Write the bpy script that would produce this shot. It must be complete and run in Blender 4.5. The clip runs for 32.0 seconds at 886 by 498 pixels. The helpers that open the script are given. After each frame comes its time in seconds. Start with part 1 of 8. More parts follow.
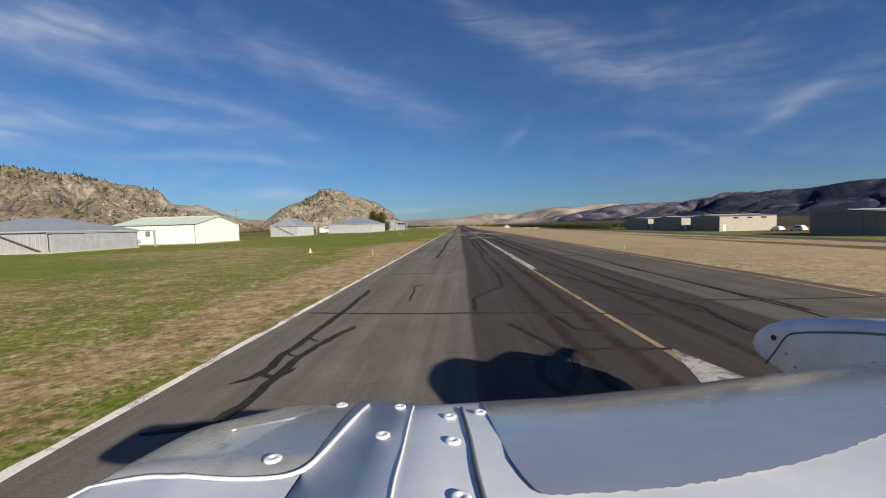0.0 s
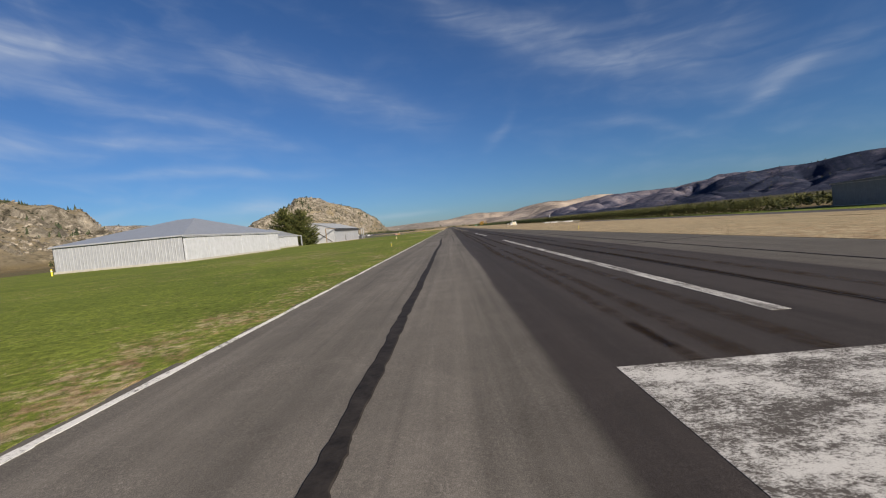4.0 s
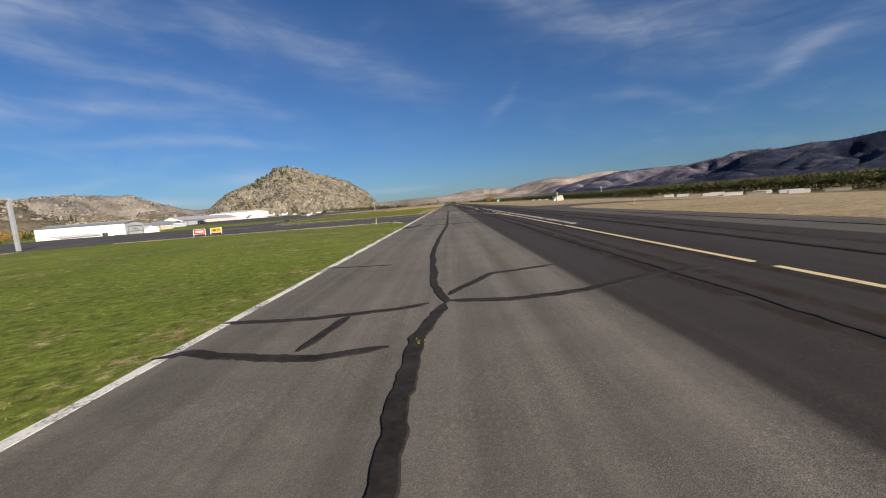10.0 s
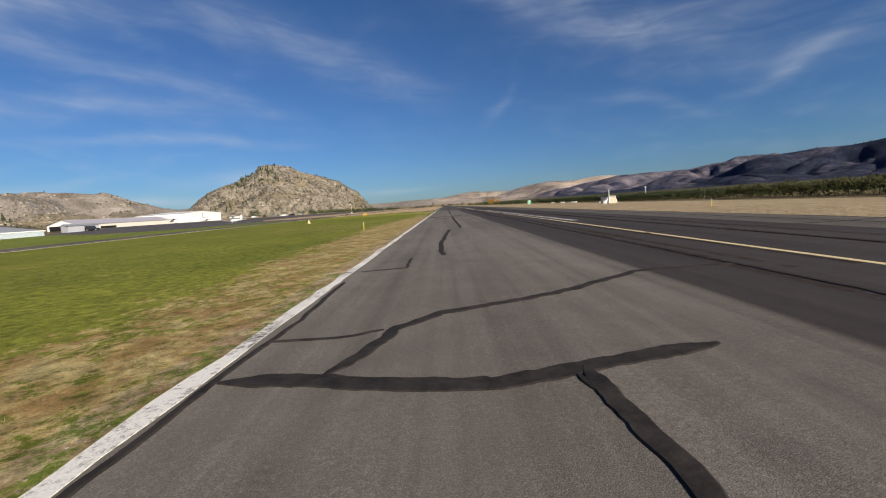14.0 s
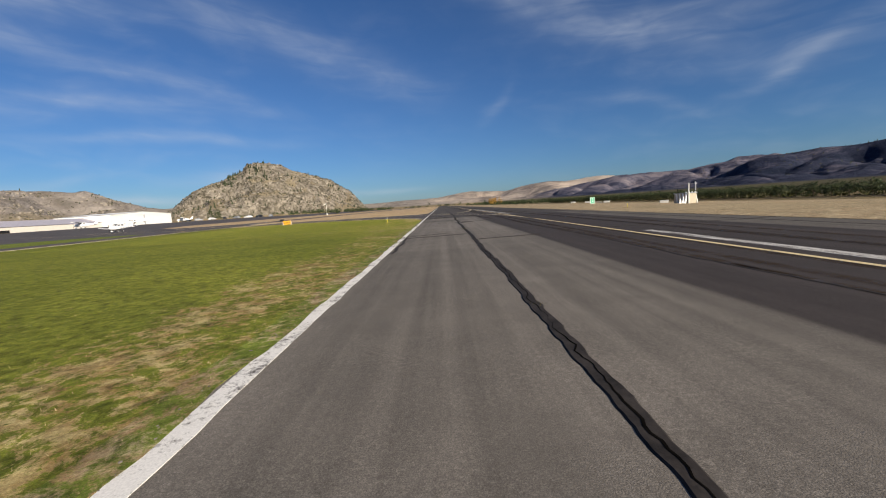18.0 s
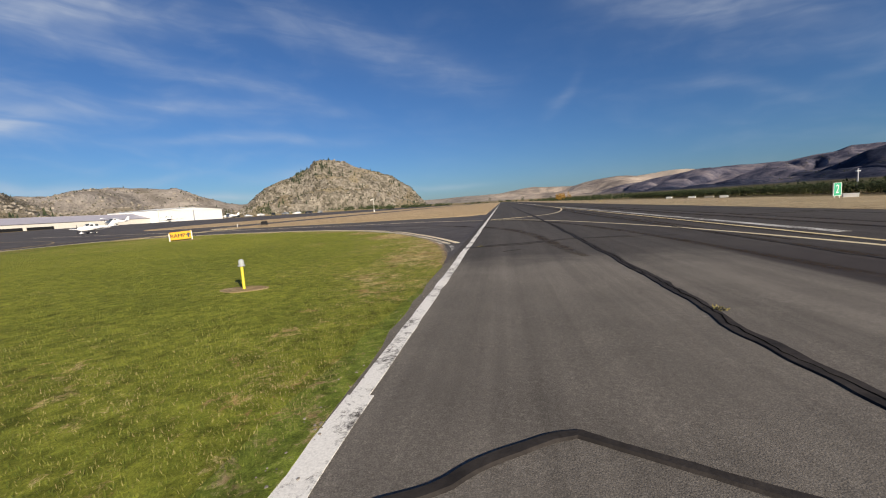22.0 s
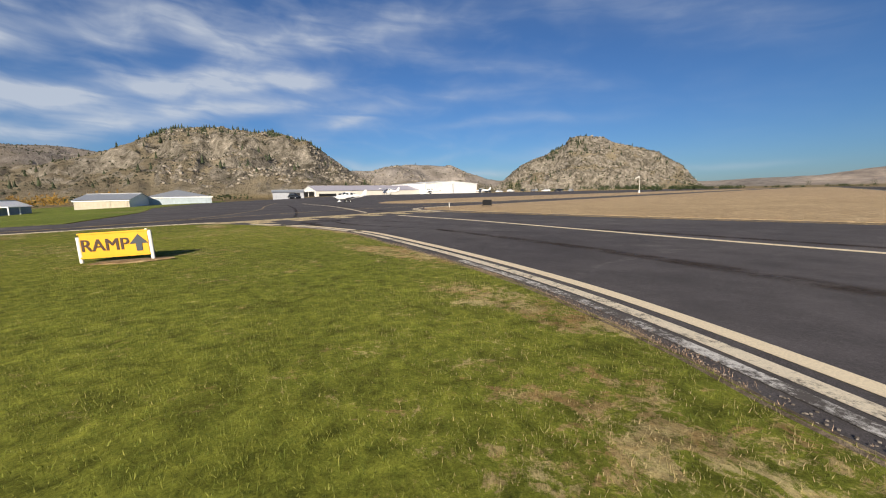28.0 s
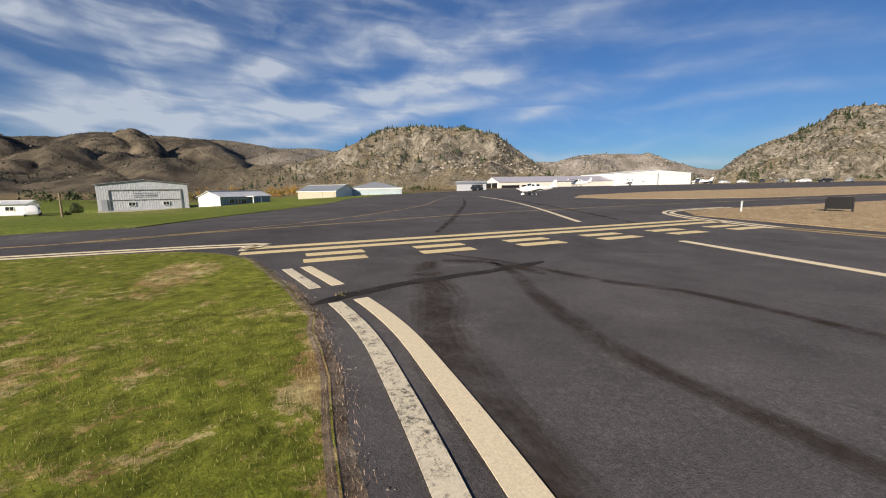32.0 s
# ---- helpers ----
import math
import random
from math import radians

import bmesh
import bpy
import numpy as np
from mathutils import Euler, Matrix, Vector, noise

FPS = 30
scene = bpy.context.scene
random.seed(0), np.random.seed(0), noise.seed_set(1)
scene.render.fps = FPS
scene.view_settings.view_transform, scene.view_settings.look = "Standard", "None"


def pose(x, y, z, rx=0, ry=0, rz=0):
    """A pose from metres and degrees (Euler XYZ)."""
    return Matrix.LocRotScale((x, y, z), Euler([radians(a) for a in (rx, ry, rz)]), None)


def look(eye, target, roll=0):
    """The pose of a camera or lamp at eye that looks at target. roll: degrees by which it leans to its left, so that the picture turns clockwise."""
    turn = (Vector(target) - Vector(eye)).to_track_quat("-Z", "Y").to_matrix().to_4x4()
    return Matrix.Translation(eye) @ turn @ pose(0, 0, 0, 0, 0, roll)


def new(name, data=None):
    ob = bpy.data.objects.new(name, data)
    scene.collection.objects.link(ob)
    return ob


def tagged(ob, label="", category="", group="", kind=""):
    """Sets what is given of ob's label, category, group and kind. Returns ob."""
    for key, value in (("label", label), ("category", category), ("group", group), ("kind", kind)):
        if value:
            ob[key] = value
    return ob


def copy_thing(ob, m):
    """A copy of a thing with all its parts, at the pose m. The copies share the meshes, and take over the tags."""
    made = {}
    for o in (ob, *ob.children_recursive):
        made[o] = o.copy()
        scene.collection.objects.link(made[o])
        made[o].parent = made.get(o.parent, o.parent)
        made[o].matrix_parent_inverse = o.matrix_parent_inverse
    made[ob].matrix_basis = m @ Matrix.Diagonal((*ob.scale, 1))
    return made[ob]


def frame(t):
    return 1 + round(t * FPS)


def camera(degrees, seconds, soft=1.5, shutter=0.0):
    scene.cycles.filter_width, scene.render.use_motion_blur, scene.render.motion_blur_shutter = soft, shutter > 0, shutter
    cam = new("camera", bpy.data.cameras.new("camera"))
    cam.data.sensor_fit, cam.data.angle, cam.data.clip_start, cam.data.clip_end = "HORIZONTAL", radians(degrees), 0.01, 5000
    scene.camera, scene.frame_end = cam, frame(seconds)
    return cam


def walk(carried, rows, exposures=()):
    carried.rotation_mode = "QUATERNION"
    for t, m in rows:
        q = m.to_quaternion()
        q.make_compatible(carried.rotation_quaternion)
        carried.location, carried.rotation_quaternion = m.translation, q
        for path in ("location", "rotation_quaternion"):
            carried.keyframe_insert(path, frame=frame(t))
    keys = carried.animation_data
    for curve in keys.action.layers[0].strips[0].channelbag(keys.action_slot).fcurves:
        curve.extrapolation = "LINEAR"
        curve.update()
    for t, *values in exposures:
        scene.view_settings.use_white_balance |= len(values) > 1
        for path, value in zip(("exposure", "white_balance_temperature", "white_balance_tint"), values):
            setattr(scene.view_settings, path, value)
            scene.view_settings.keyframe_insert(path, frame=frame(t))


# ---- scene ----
# Camera and its way: seconds, x, y, z, heading to the left, tilt, lean to the right
cam = camera(96.96, 32.0, 1.1)
PATH = [
    (0, 4.173, 0.000, 2.184, 2.53, -3.41, 1.47),
    (0.5, 4.096, 14.467, 2.075, 3.79, -3.78, 4.53),
    (1, 4.017, 28.694, 1.953, 3.65, -1.21, 5.13),
    (1.5, 3.971, 42.751, 1.817, 3.23, -2.69, 3.88),
    (2, 3.932, 56.987, 1.690, 3.37, -1.59, 5.31),
    (2.5, 3.857, 71.354, 1.581, 3.50, -2.20, 6.11),
    (3, 3.758, 85.866, 1.503, 3.16, -0.82, 7.23),
    (3.5, 3.639, 100.455, 1.462, 1.91, -1.95, 5.93),
    (5.5, 3.413, 155.849, 1.512, 0.58, -4.29, 5.38),
    (6, 3.582, 167.792, 1.470, 1.78, -4.22, 5.82),
    (6.5, 3.718, 179.416, 1.420, 3.35, -5.42, 6.16),
    (7, 3.745, 190.282, 1.353, 3.61, -6.66, 5.80),
    (7.5, 3.622, 201.040, 1.296, 2.73, -6.73, 5.77),
    (8, 3.445, 211.998, 1.247, 0.95, -6.84, 4.86),
    (8.5, 3.236, 222.909, 1.213, 0.16, -6.40, 4.21),
    (9, 3.008, 233.451, 1.200, 0.79, -6.43, 4.49),
    (9.5, 2.812, 243.616, 1.211, 1.28, -6.61, 4.63),
    (10, 2.682, 253.387, 1.227, 1.28, -6.61, 4.51),
    (10.5, 2.600, 262.858, 1.238, 1.13, -6.34, 4.05),
    (11, 2.544, 272.171, 1.235, 0.92, -6.58, 3.91),
    (11.5, 2.495, 281.177, 1.217, 0.99, -6.53, 3.82),
    (12, 2.420, 289.626, 1.185, 1.18, -6.84, 4.17),
    (12.5, 2.299, 297.239, 1.140, 1.61, -6.27, 3.79),
    (13, 2.072, 304.237, 1.136, 1.76, -6.13, 3.88),
    (13.5, 1.894, 311.261, 1.124, 1.32, -6.32, 3.85),
    (14, 1.748, 318.119, 1.095, 0.58, -6.30, 3.83),
    (14.5, 1.655, 324.782, 1.055, -0.15, -6.46, 3.85),
    (16.5, 1.616, 347.678, 0.996, 0.32, -6.44, 4.37),
    (17, 1.566, 352.776, 1.090, 0.49, -6.42, 3.94),
    (17.5, 1.475, 357.778, 1.160, 0.32, -6.41, 3.94),
    (18, 1.475, 362.302, 1.158, 0.05, -6.34, 3.69),
    (18.5, 1.498, 366.758, 1.140, -0.22, -6.58, 3.42),
    (19, 1.453, 371.120, 1.135, -0.36, -6.47, 3.51),
    (19.5, 1.488, 374.392, 1.099, -0.25, -6.47, 3.41),
    (20, 1.482, 377.934, 1.094, 0.22, -6.43, 3.20),
    (20.5, 1.435, 381.109, 1.093, 1.14, -6.62, 3.17),
    (21, 1.340, 383.951, 1.083, 3.06, -6.68, 3.21),
    (21.5, 1.195, 386.531, 1.059, 5.88, -6.72, 3.37),
    (22, 0.830, 389.014, 1.061, 8.82, -6.36, 3.57),
    (22.5, 0.394, 391.400, 1.084, 11.39, -6.45, 3.34),
    (23, -0.076, 393.558, 1.080, 13.84, -6.52, 2.83),
    (23.5, -0.596, 395.451, 1.025, 16.65, -6.62, 2.51),
    (24, -1.060, 397.127, 0.971, 20.14, -7.73, 2.78),
    (24.5, -1.609, 398.584, 0.979, 23.55, -7.66, 2.76),
    (25, -2.365, 400.016, 0.991, 26.70, -7.36, 2.48),
    (25.5, -3.161, 401.354, 0.966, 29.71, -7.99, 1.94),
    (26, -4.015, 402.628, 0.975, 32.57, -7.93, 1.87),
    (26.5, -4.982, 403.830, 0.983, 35.40, -7.44, 1.98),
    (28.5, -9.085, 407.746, 1.035, 46.69, -8.18, 1.27),
    (29, -9.867, 408.458, 1.091, 49.93, -8.08, 1.55),
    (29.5, -10.955, 409.370, 1.128, 53.69, -7.97, 1.26),
    (30, -12.230, 410.220, 1.110, 57.25, -7.99, 0.62),
    (30.5, -13.643, 411.051, 1.080, 61.04, -8.40, 0.60),
    (31, -15.116, 411.788, 1.045, 64.34, -8.44, 1.30),
    (31.5, -16.605, 412.377, 1.036, 67.00, -8.37, 0.31),
    (32, -18.096, 412.854, 1.040, 69.67, -8.64, 1.07),
]


def view(x, y, z, yaw, tilt, lean):
    a, b = radians(yaw), radians(tilt)
    ahead = Vector((-math.sin(a) * math.cos(b), math.cos(a) * math.cos(b), math.sin(b)))
    eye = Vector((x, y, z))
    return look(eye, eye + ahead, -lean)


walk(cam, [(r[0], view(*r[1:])) for r in PATH], [(0, 0.70), (32, 0.70)])

# ---- light ----
SUN_AZ, SUN_EL = radians(139), radians(21.5)
world = bpy.data.worlds.new("sky")
scene.world = world
world.use_nodes = True
wn, wl = world.node_tree.nodes, world.node_tree.links
sky = wn.new("ShaderNodeTexSky")
sky.sky_type, sky.sun_disc = "NISHITA", False
sky.sun_elevation, sky.sun_rotation = SUN_EL, SUN_AZ
sky.air_density, sky.dust_density, sky.ozone_density = 1.0, 0.35, 5.0
tint = wn.new("ShaderNodeMix")
tint.data_type, tint.blend_type = "RGBA", "MULTIPLY"
tint.inputs[0].default_value, tint.inputs[7].default_value = 1.0, (0.60, 0.785, 1.02, 1)
wl.new(sky.outputs[0], tint.inputs[6])
wl.new(tint.outputs[2], wn["Background"].inputs[0])
wn["Background"].inputs[1].default_value = 0.05
sun = new("sun", bpy.data.lights.new("sun", "SUN"))
sun.data.energy, sun.data.angle, sun.data.color = 5.0, radians(0.53), (1.0, 0.88, 0.705)
sun.matrix_world = look((0, 0, 50), (-math.sin(SUN_AZ) * math.cos(SUN_EL), -math.cos(SUN_AZ) * math.cos(SUN_EL), 50 - math.sin(SUN_EL)))

# ---- materials ----


class Mat:
    """A node material with short calls."""

    def __init__(self, name, rough=0.8, metal=0.0, spec=0.4):
        self.m = bpy.data.materials.new(name)
        self.m.use_nodes = True
        self.n, self.l = self.m.node_tree.nodes, self.m.node_tree.links
        self.b = self.n["Principled BSDF"]
        self.b.inputs["Roughness"].default_value = rough
        self.b.inputs["Metallic"].default_value = metal
        self.b.inputs["Specular IOR Level"].default_value = spec

    def pos(self, scale=(1, 1, 1)):
        g = self.n.new("ShaderNodeNewGeometry")
        v = self.n.new("ShaderNodeVectorMath")
        v.operation = "MULTIPLY"
        v.inputs[1].default_value = scale
        self.l.new(g.outputs["Position"], v.inputs[0])
        return v.outputs[0]

    def obj(self, scale=(1, 1, 1)):
        g = self.n.new("ShaderNodeTexCoord")
        v = self.n.new("ShaderNodeVectorMath")
        v.operation = "MULTIPLY"
        v.inputs[1].default_value = scale
        self.l.new(g.outputs["Object"], v.inputs[0])
        return v.outputs[0]

    def noise(self, vec, scale, detail=4, rough=0.6, distort=0.0):
        t = self.n.new("ShaderNodeTexNoise")
        t.inputs["Scale"].default_value, t.inputs["Detail"].default_value = scale, detail
        t.inputs["Roughness"].default_value, t.inputs["Distortion"].default_value = rough, distort
        self.l.new(vec, t.inputs["Vector"])
        return t.outputs["Fac"]

    def voronoi(self, vec, scale, feature="F1", out="Distance"):
        t = self.n.new("ShaderNodeTexVoronoi")
        t.feature = feature
        t.inputs["Scale"].default_value = scale
        self.l.new(vec, t.inputs["Vector"])
        return t.outputs[out]

    def ramp(self, fac, *stops):
        r = self.n.new("ShaderNodeValToRGB")
        e = r.color_ramp.elements
        while len(e) < len(stops):
            e.new(0.5)
        for el, (p, c) in zip(e, stops):
            el.position = p
            el.color = (c, c, c, 1) if isinstance(c, (int, float)) else (*c, 1)
        self.l.new(fac, r.inputs[0])
        return r.outputs[0]

    def mix(self, fac, a, b, kind="MIX"):
        x = self.n.new("ShaderNodeMix")
        x.data_type, x.blend_type = "RGBA", kind
        for i, v in ((0, fac), (6, a), (7, b)):
            if isinstance(v, (int, float)):
                x.inputs[i].default_value = v if i == 0 else (v, v, v, 1)
            elif isinstance(v, tuple):
                x.inputs[i].default_value = (*v, 1)
            else:
                self.l.new(v, x.inputs[i])
        return x.outputs[2]

    def math(self, op, a, b=0.0, clamp=False):
        x = self.n.new("ShaderNodeMath")
        x.operation, x.use_clamp = op, clamp
        for i, v in ((0, a), (1, b)):
            if isinstance(v, (int, float)):
                x.inputs[i].default_value = v
            else:
                self.l.new(v, x.inputs[i])
        return x.outputs[0]

    def split(self, vec):
        s = self.n.new("ShaderNodeSeparateXYZ")
        self.l.new(vec, s.inputs[0])
        return s.outputs

    def random(self):
        return self.n.new("ShaderNodeObjectInfo").outputs["Random"]

    def island(self):
        return self.n.new("ShaderNodeNewGeometry").outputs["Random Per Island"]

    def color(self, c):
        if isinstance(c, tuple):
            self.b.inputs["Base Color"].default_value = (*c, 1)
        else:
            self.l.new(c, self.b.inputs["Base Color"])
        return self

    def rough(self, r):
        self.l.new(r, self.b.inputs["Roughness"])
        return self

    def bump(self, h, strength=0.4, dist=0.02):
        b = self.n.new("ShaderNodeBump")
        b.inputs["Strength"].default_value, b.inputs["Distance"].default_value = strength, dist
        self.l.new(h, b.inputs["Height"])
        self.l.new(b.outputs[0], self.b.inputs["Normal"])
        return self


def painted(name, c, rough=0.5, metal=0.0, wear=0.12, scale=1.2):
    """Plain paint or sheet metal with faint dirt and streaks."""
    m = Mat(name, rough, metal)
    p = m.obj()
    a = m.noise(p, scale, 5)
    s = m.noise(m.obj((3.0, 3.0, 0.25)), 2.0, 3)
    dark = tuple(v * (1 - 2.2 * wear) for v in c)
    k = m.math("MULTIPLY", m.math("ADD", a, s), 0.5)
    m.color(m.mix(m.ramp(k, (0.35, 0.0), (0.68, 1.0)), dark, c))
    m.bump(m.noise(p, 14, 3), 0.08, 0.01)
    return m.m


def asphalt(name, light, dark, dust, seal=None, grainy=(1.0, 0.03, 1.0), scuffs=0.6):
    """Worn asphalt: aggregate, stains, pale scuffed patches; seal tints a middle band."""
    m = Mat(name, 0.9, 0, 0.22)
    p = m.pos()
    grain = m.noise(p, 120, 3, 0.85)
    stones = m.voronoi(p, 150)
    mott = m.noise(p, 1.4, 7, 0.72, 0.5)
    blot = m.noise(p, 0.16, 7, 0.65, 0.6)
    streak = m.noise(m.pos(grainy), 1.6, 5, 0.65)
    base = m.mix(m.ramp(blot, (0.3, 0.0), (0.7, 1.0)), dark, light)
    scuff = m.ramp(m.noise(p, 0.55, 9, 0.78, 1.1), (0.57, 0.0), (0.68, 0.5 * scuffs), (0.82, scuffs))
    base = m.mix(scuff, base, dust)
    if seal:
        x = m.split(m.pos())[0]
        wob = m.math("MULTIPLY", m.math("SUBTRACT", m.noise(m.pos((0.3, 0.05, 1)), 1.0, 4), 0.5), 0.4)
        band = m.math("ABSOLUTE", m.math("SUBTRACT", m.math("ADD", x, wob), 7.6))
        north = m.ramp(m.math("MULTIPLY", m.split(m.pos())[1], 0.002), (0.0, 0.88), (0.3, 1.0))
        base = m.mix(m.mix(1.0, m.ramp(m.math("MULTIPLY", band, 0.1), (0.316, 1.0), (0.326, 0.22), (0.36, 0.0)), north, "MULTIPLY"), base, seal)
        base = m.mix(1.0, base, m.ramp(m.math("MULTIPLY", x, 0.05), (0.50, 1.0), (0.56, 0.72)), "MULTIPLY")
        # newer surface north of the bend
        yy = m.math("ADD", m.split(m.pos())[1], m.math("MULTIPLY", m.noise(p, 0.5, 6, 0.7), 5.0))
        base = m.mix(m.ramp(m.math("SUBTRACT", m.math("MULTIPLY", yy, 0.1), 39.3), (0.44, 0.0), (0.62, 0.85)), base, (0.060, 0.053, 0.049))
    base = m.mix(0.6, base, m.ramp(streak, (0.3, 0.6), (0.7, 1.35)), "MULTIPLY")
    base = m.mix(0.45, base, m.ramp(m.noise(m.pos((grainy[0], grainy[1] * 0.4, 1.0)), 5.5, 4, 0.6), (0.3, 0.7), (0.7, 1.25)), "MULTIPLY")
    base = m.mix(0.4, base, m.ramp(mott, (0.3, 0.68), (0.7, 1.3)), "MULTIPLY")
    base = m.mix(0.75, base, m.ramp(grain, (0.3, 0.5), (0.75, 1.5)), "MULTIPLY")
    ravel = m.noise(p, 30, 4, 0.8)
    base = m.mix(m.ramp(m.noise(p, 0.9, 5, 0.7), (0.4, 0.15), (0.6, 0.5)), base, m.ramp(ravel, (0.36, 0.62), (0.52, 1.0), (0.66, 1.65)), "MULTIPLY")
    base = m.mix(0.35, base, m.ramp(stones, (0.0, 1.5), (0.5, 0.7)), "MULTIPLY")
    m.color(base)
    m.bump(m.math("ADD", grain, m.math("MULTIPLY", stones, 0.6)), 0.35, 0.006)
    return m.m


# dry places in the grass: x, y, half widths, dryness
DRY = [(-1.6, 28, 2.7, 30, 0.32), (-7, 13, 13, 30, 0.16), (-22, 38, 16, 14, 0.22), (-3, 44, 5, 16, 0.26), (-1.2, 64, 3.4, 6, 0.26), (-0.9, 112, 1.6, 30, 0.2), (-0.5, 240, 1.0, 40, 0.12), (-0.9, 338, 2.4, 38, 0.31), (-1.0, 372, 1.9, 20, 0.13), (-4.0, 206.5, 3.6, 2.6, 0.34), (-6.5, 285, 3.5, 1.6, 0.3), (-0.8, 398, 1.2, 7, 0.16), (-1.5, 399.3, 2.0, 5.0, 0.10), (-3.6, 402.0, 2.4, 3.0, 0.08), (-5.1, 406, 1.5, 2.0, 0.22), (-3.2, 403.3, 1.2, 1.9, 0.36), (-7.4, 408.4, 2.6, 1.2, 0.23), (-23.8, 411.4, 1.4, 0.5, 0.22), (-20, 413.0, 1.8, 0.3, 0.26), (-13.2, 411.3, 2.2, 0.55, 0.26), (-17.2, 412.95, 2.4, 0.32, 0.24), (-9.8, 409.9, 2.2, 0.5, 0.2)]


def dryness(m):
    """0 fresh to 1 dry, by patches of the lawn."""
    p = m.pos()
    k = m.math("ADD", m.math("MULTIPLY", m.noise(p, 0.045, 5, 0.6), 0.65), m.math("MULTIPLY", m.noise(p, 0.5, 8, 0.78, 0.5), 0.85))
    wob = m.math("MULTIPLY", m.math("SUBTRACT", m.noise(p, 0.35, 5, 0.7), 0.5), 0.7)
    for x, y, rx, ry, amount in DRY:
        v = m.n.new("ShaderNodeVectorMath")
        v.operation = "SUBTRACT"
        v.inputs[1].default_value = (x, y, 0)
        m.l.new(m.pos((1, 1, 0)), v.inputs[0])
        w = m.n.new("ShaderNodeVectorMath")
        w.operation = "MULTIPLY"
        w.inputs[1].default_value = (1 / rx, 1 / ry, 0)
        m.l.new(v.outputs[0], w.inputs[0])
        d = m.n.new("ShaderNodeVectorMath")
        d.operation = "LENGTH"
        m.l.new(w.outputs[0], d.inputs[0])
        k = m.math("ADD", k, m.ramp(m.math("ADD", d.outputs["Value"], wob), (0.45, amount), (1.0, 0.0)))
    return k


def turf(name, fresh, mid, dry, amount, patches=False):
    """Grass sward: patches of fresh and dry growth over several scales."""
    m = Mat(name, 0.95, 0, 0.1)
    p = m.pos()
    mid_n = m.noise(p, 0.6, 7, 0.75, 0.5)
    fine = m.noise(p, 11, 7, 0.8, 0.4)
    blade = m.noise(p, 75, 4, 0.85)
    c = m.mix(m.ramp(m.math("ADD", m.math("MULTIPLY", fine, 0.6), m.math("MULTIPLY", m.noise(p, 0.13, 6, 0.7), 0.4)), (0.36, 0.0), (0.62, 1.0)), mid, fresh)
    if patches:
        k = dryness(m)
    else:
        k = m.math("ADD", m.math("MULTIPLY", m.noise(p, 0.045, 5, 0.6), 0.9), m.math("MULTIPLY", mid_n, 0.6))
    k = m.math("ADD", k, m.math("MULTIPLY", m.math("SUBTRACT", fine, 0.5), 0.8))
    k = m.math("ADD", k, m.math("MULTIPLY", m.math("SUBTRACT", m.noise(p, 3.2, 8, 0.82, 0.7), 0.5), 1.3))
    soil = m.mix(m.ramp(m.noise(p, 1.7, 6, 0.75), (0.42, 0.0), (0.6, 1.0)), (dry[0] * 0.62, dry[1] * 0.48, dry[2] * 0.42), dry)
    c = m.mix(m.ramp(k, (amount - 0.16, 0.0), (amount + 0.22, 0.9)), c, soil)
    c = m.mix(0.8, c, m.ramp(blade, (0.25, 0.35), (0.75, 1.7)), "MULTIPLY")
    c = m.mix(0.85, c, m.ramp(m.noise(p, 5.5, 7, 0.8, 0.5), (0.36, 0.45), (0.64, 1.55)), "MULTIPLY")
    c = m.mix(0.5, c, m.ramp(mid_n, (0.3, 0.65), (0.7, 1.3)), "MULTIPLY")
    m.color(c)
    m.bump(m.math("ADD", m.math("MULTIPLY", fine, 1.0), m.math("MULTIPLY", blade, 0.4)), 0.5, 0.03)
    return m.m


def road_paint(name, c, wear, stretch=(1, 1, 1)):
    """Traffic paint worn down to the asphalt in flakes."""
    m = Mat(name, 0.75, 0, 0.3)
    p = m.pos(stretch)
    n = m.math("ADD", m.math("MULTIPLY", m.noise(p, 26, 8, 0.8, 0.4), 0.6), m.math("MULTIPLY", m.noise(p, 7, 5, 0.75, 0.6), 0.4))
    b = m.noise(p, 0.9, 4, 0.6)
    k = m.math("ADD", m.math("MULTIPLY", n, 0.75), m.math("MULTIPLY", b, 0.35))
    f = m.ramp(k, (wear - 0.05, 0.0), (wear + 0.03, 1.0))
    g = m.noise(p, 80, 2)
    cc = m.mix(0.45, c, m.ramp(g, (0.3, 0.7), (0.7, 1.2)), "MULTIPLY")
    m.color(m.mix(f, (0.085, 0.075, 0.066), cc))
    m.bump(f, 0.3, 0.004)
    return m.m


RUNWAY = asphalt("runway_asphalt", (0.190, 0.170, 0.147), (0.135, 0.121, 0.106), (0.238, 0.214, 0.187), (0.047, 0.039, 0.037))
TAXI = asphalt("taxiway_asphalt", (0.118, 0.107, 0.106), (0.066, 0.059, 0.061), (0.235, 0.212, 0.196), None, (0.35, 0.6, 1.0), 1.0)
LAWN = turf("lawn", (0.180, 0.212, 0.034), (0.076, 0.108, 0.016), (0.43, 0.345, 0.215), 1.0, True)
LAWN_ISLE = turf("island_lawn", (0.205, 0.212, 0.030), (0.082, 0.104, 0.013), (0.43, 0.345, 0.165), 1.06, True)
DRYTURF = turf("dry_field_grass", (0.37, 0.305, 0.19), (0.22, 0.172, 0.10), (0.46, 0.385, 0.255), 0.76)
DRYVERGE = turf("straw_verge_grass", (0.47, 0.355, 0.21), (0.30, 0.215, 0.125), (0.56, 0.45, 0.285), 0.80)
WHITE_OLD = road_paint("old_white_paint", (0.46, 0.44, 0.41), 0.54)
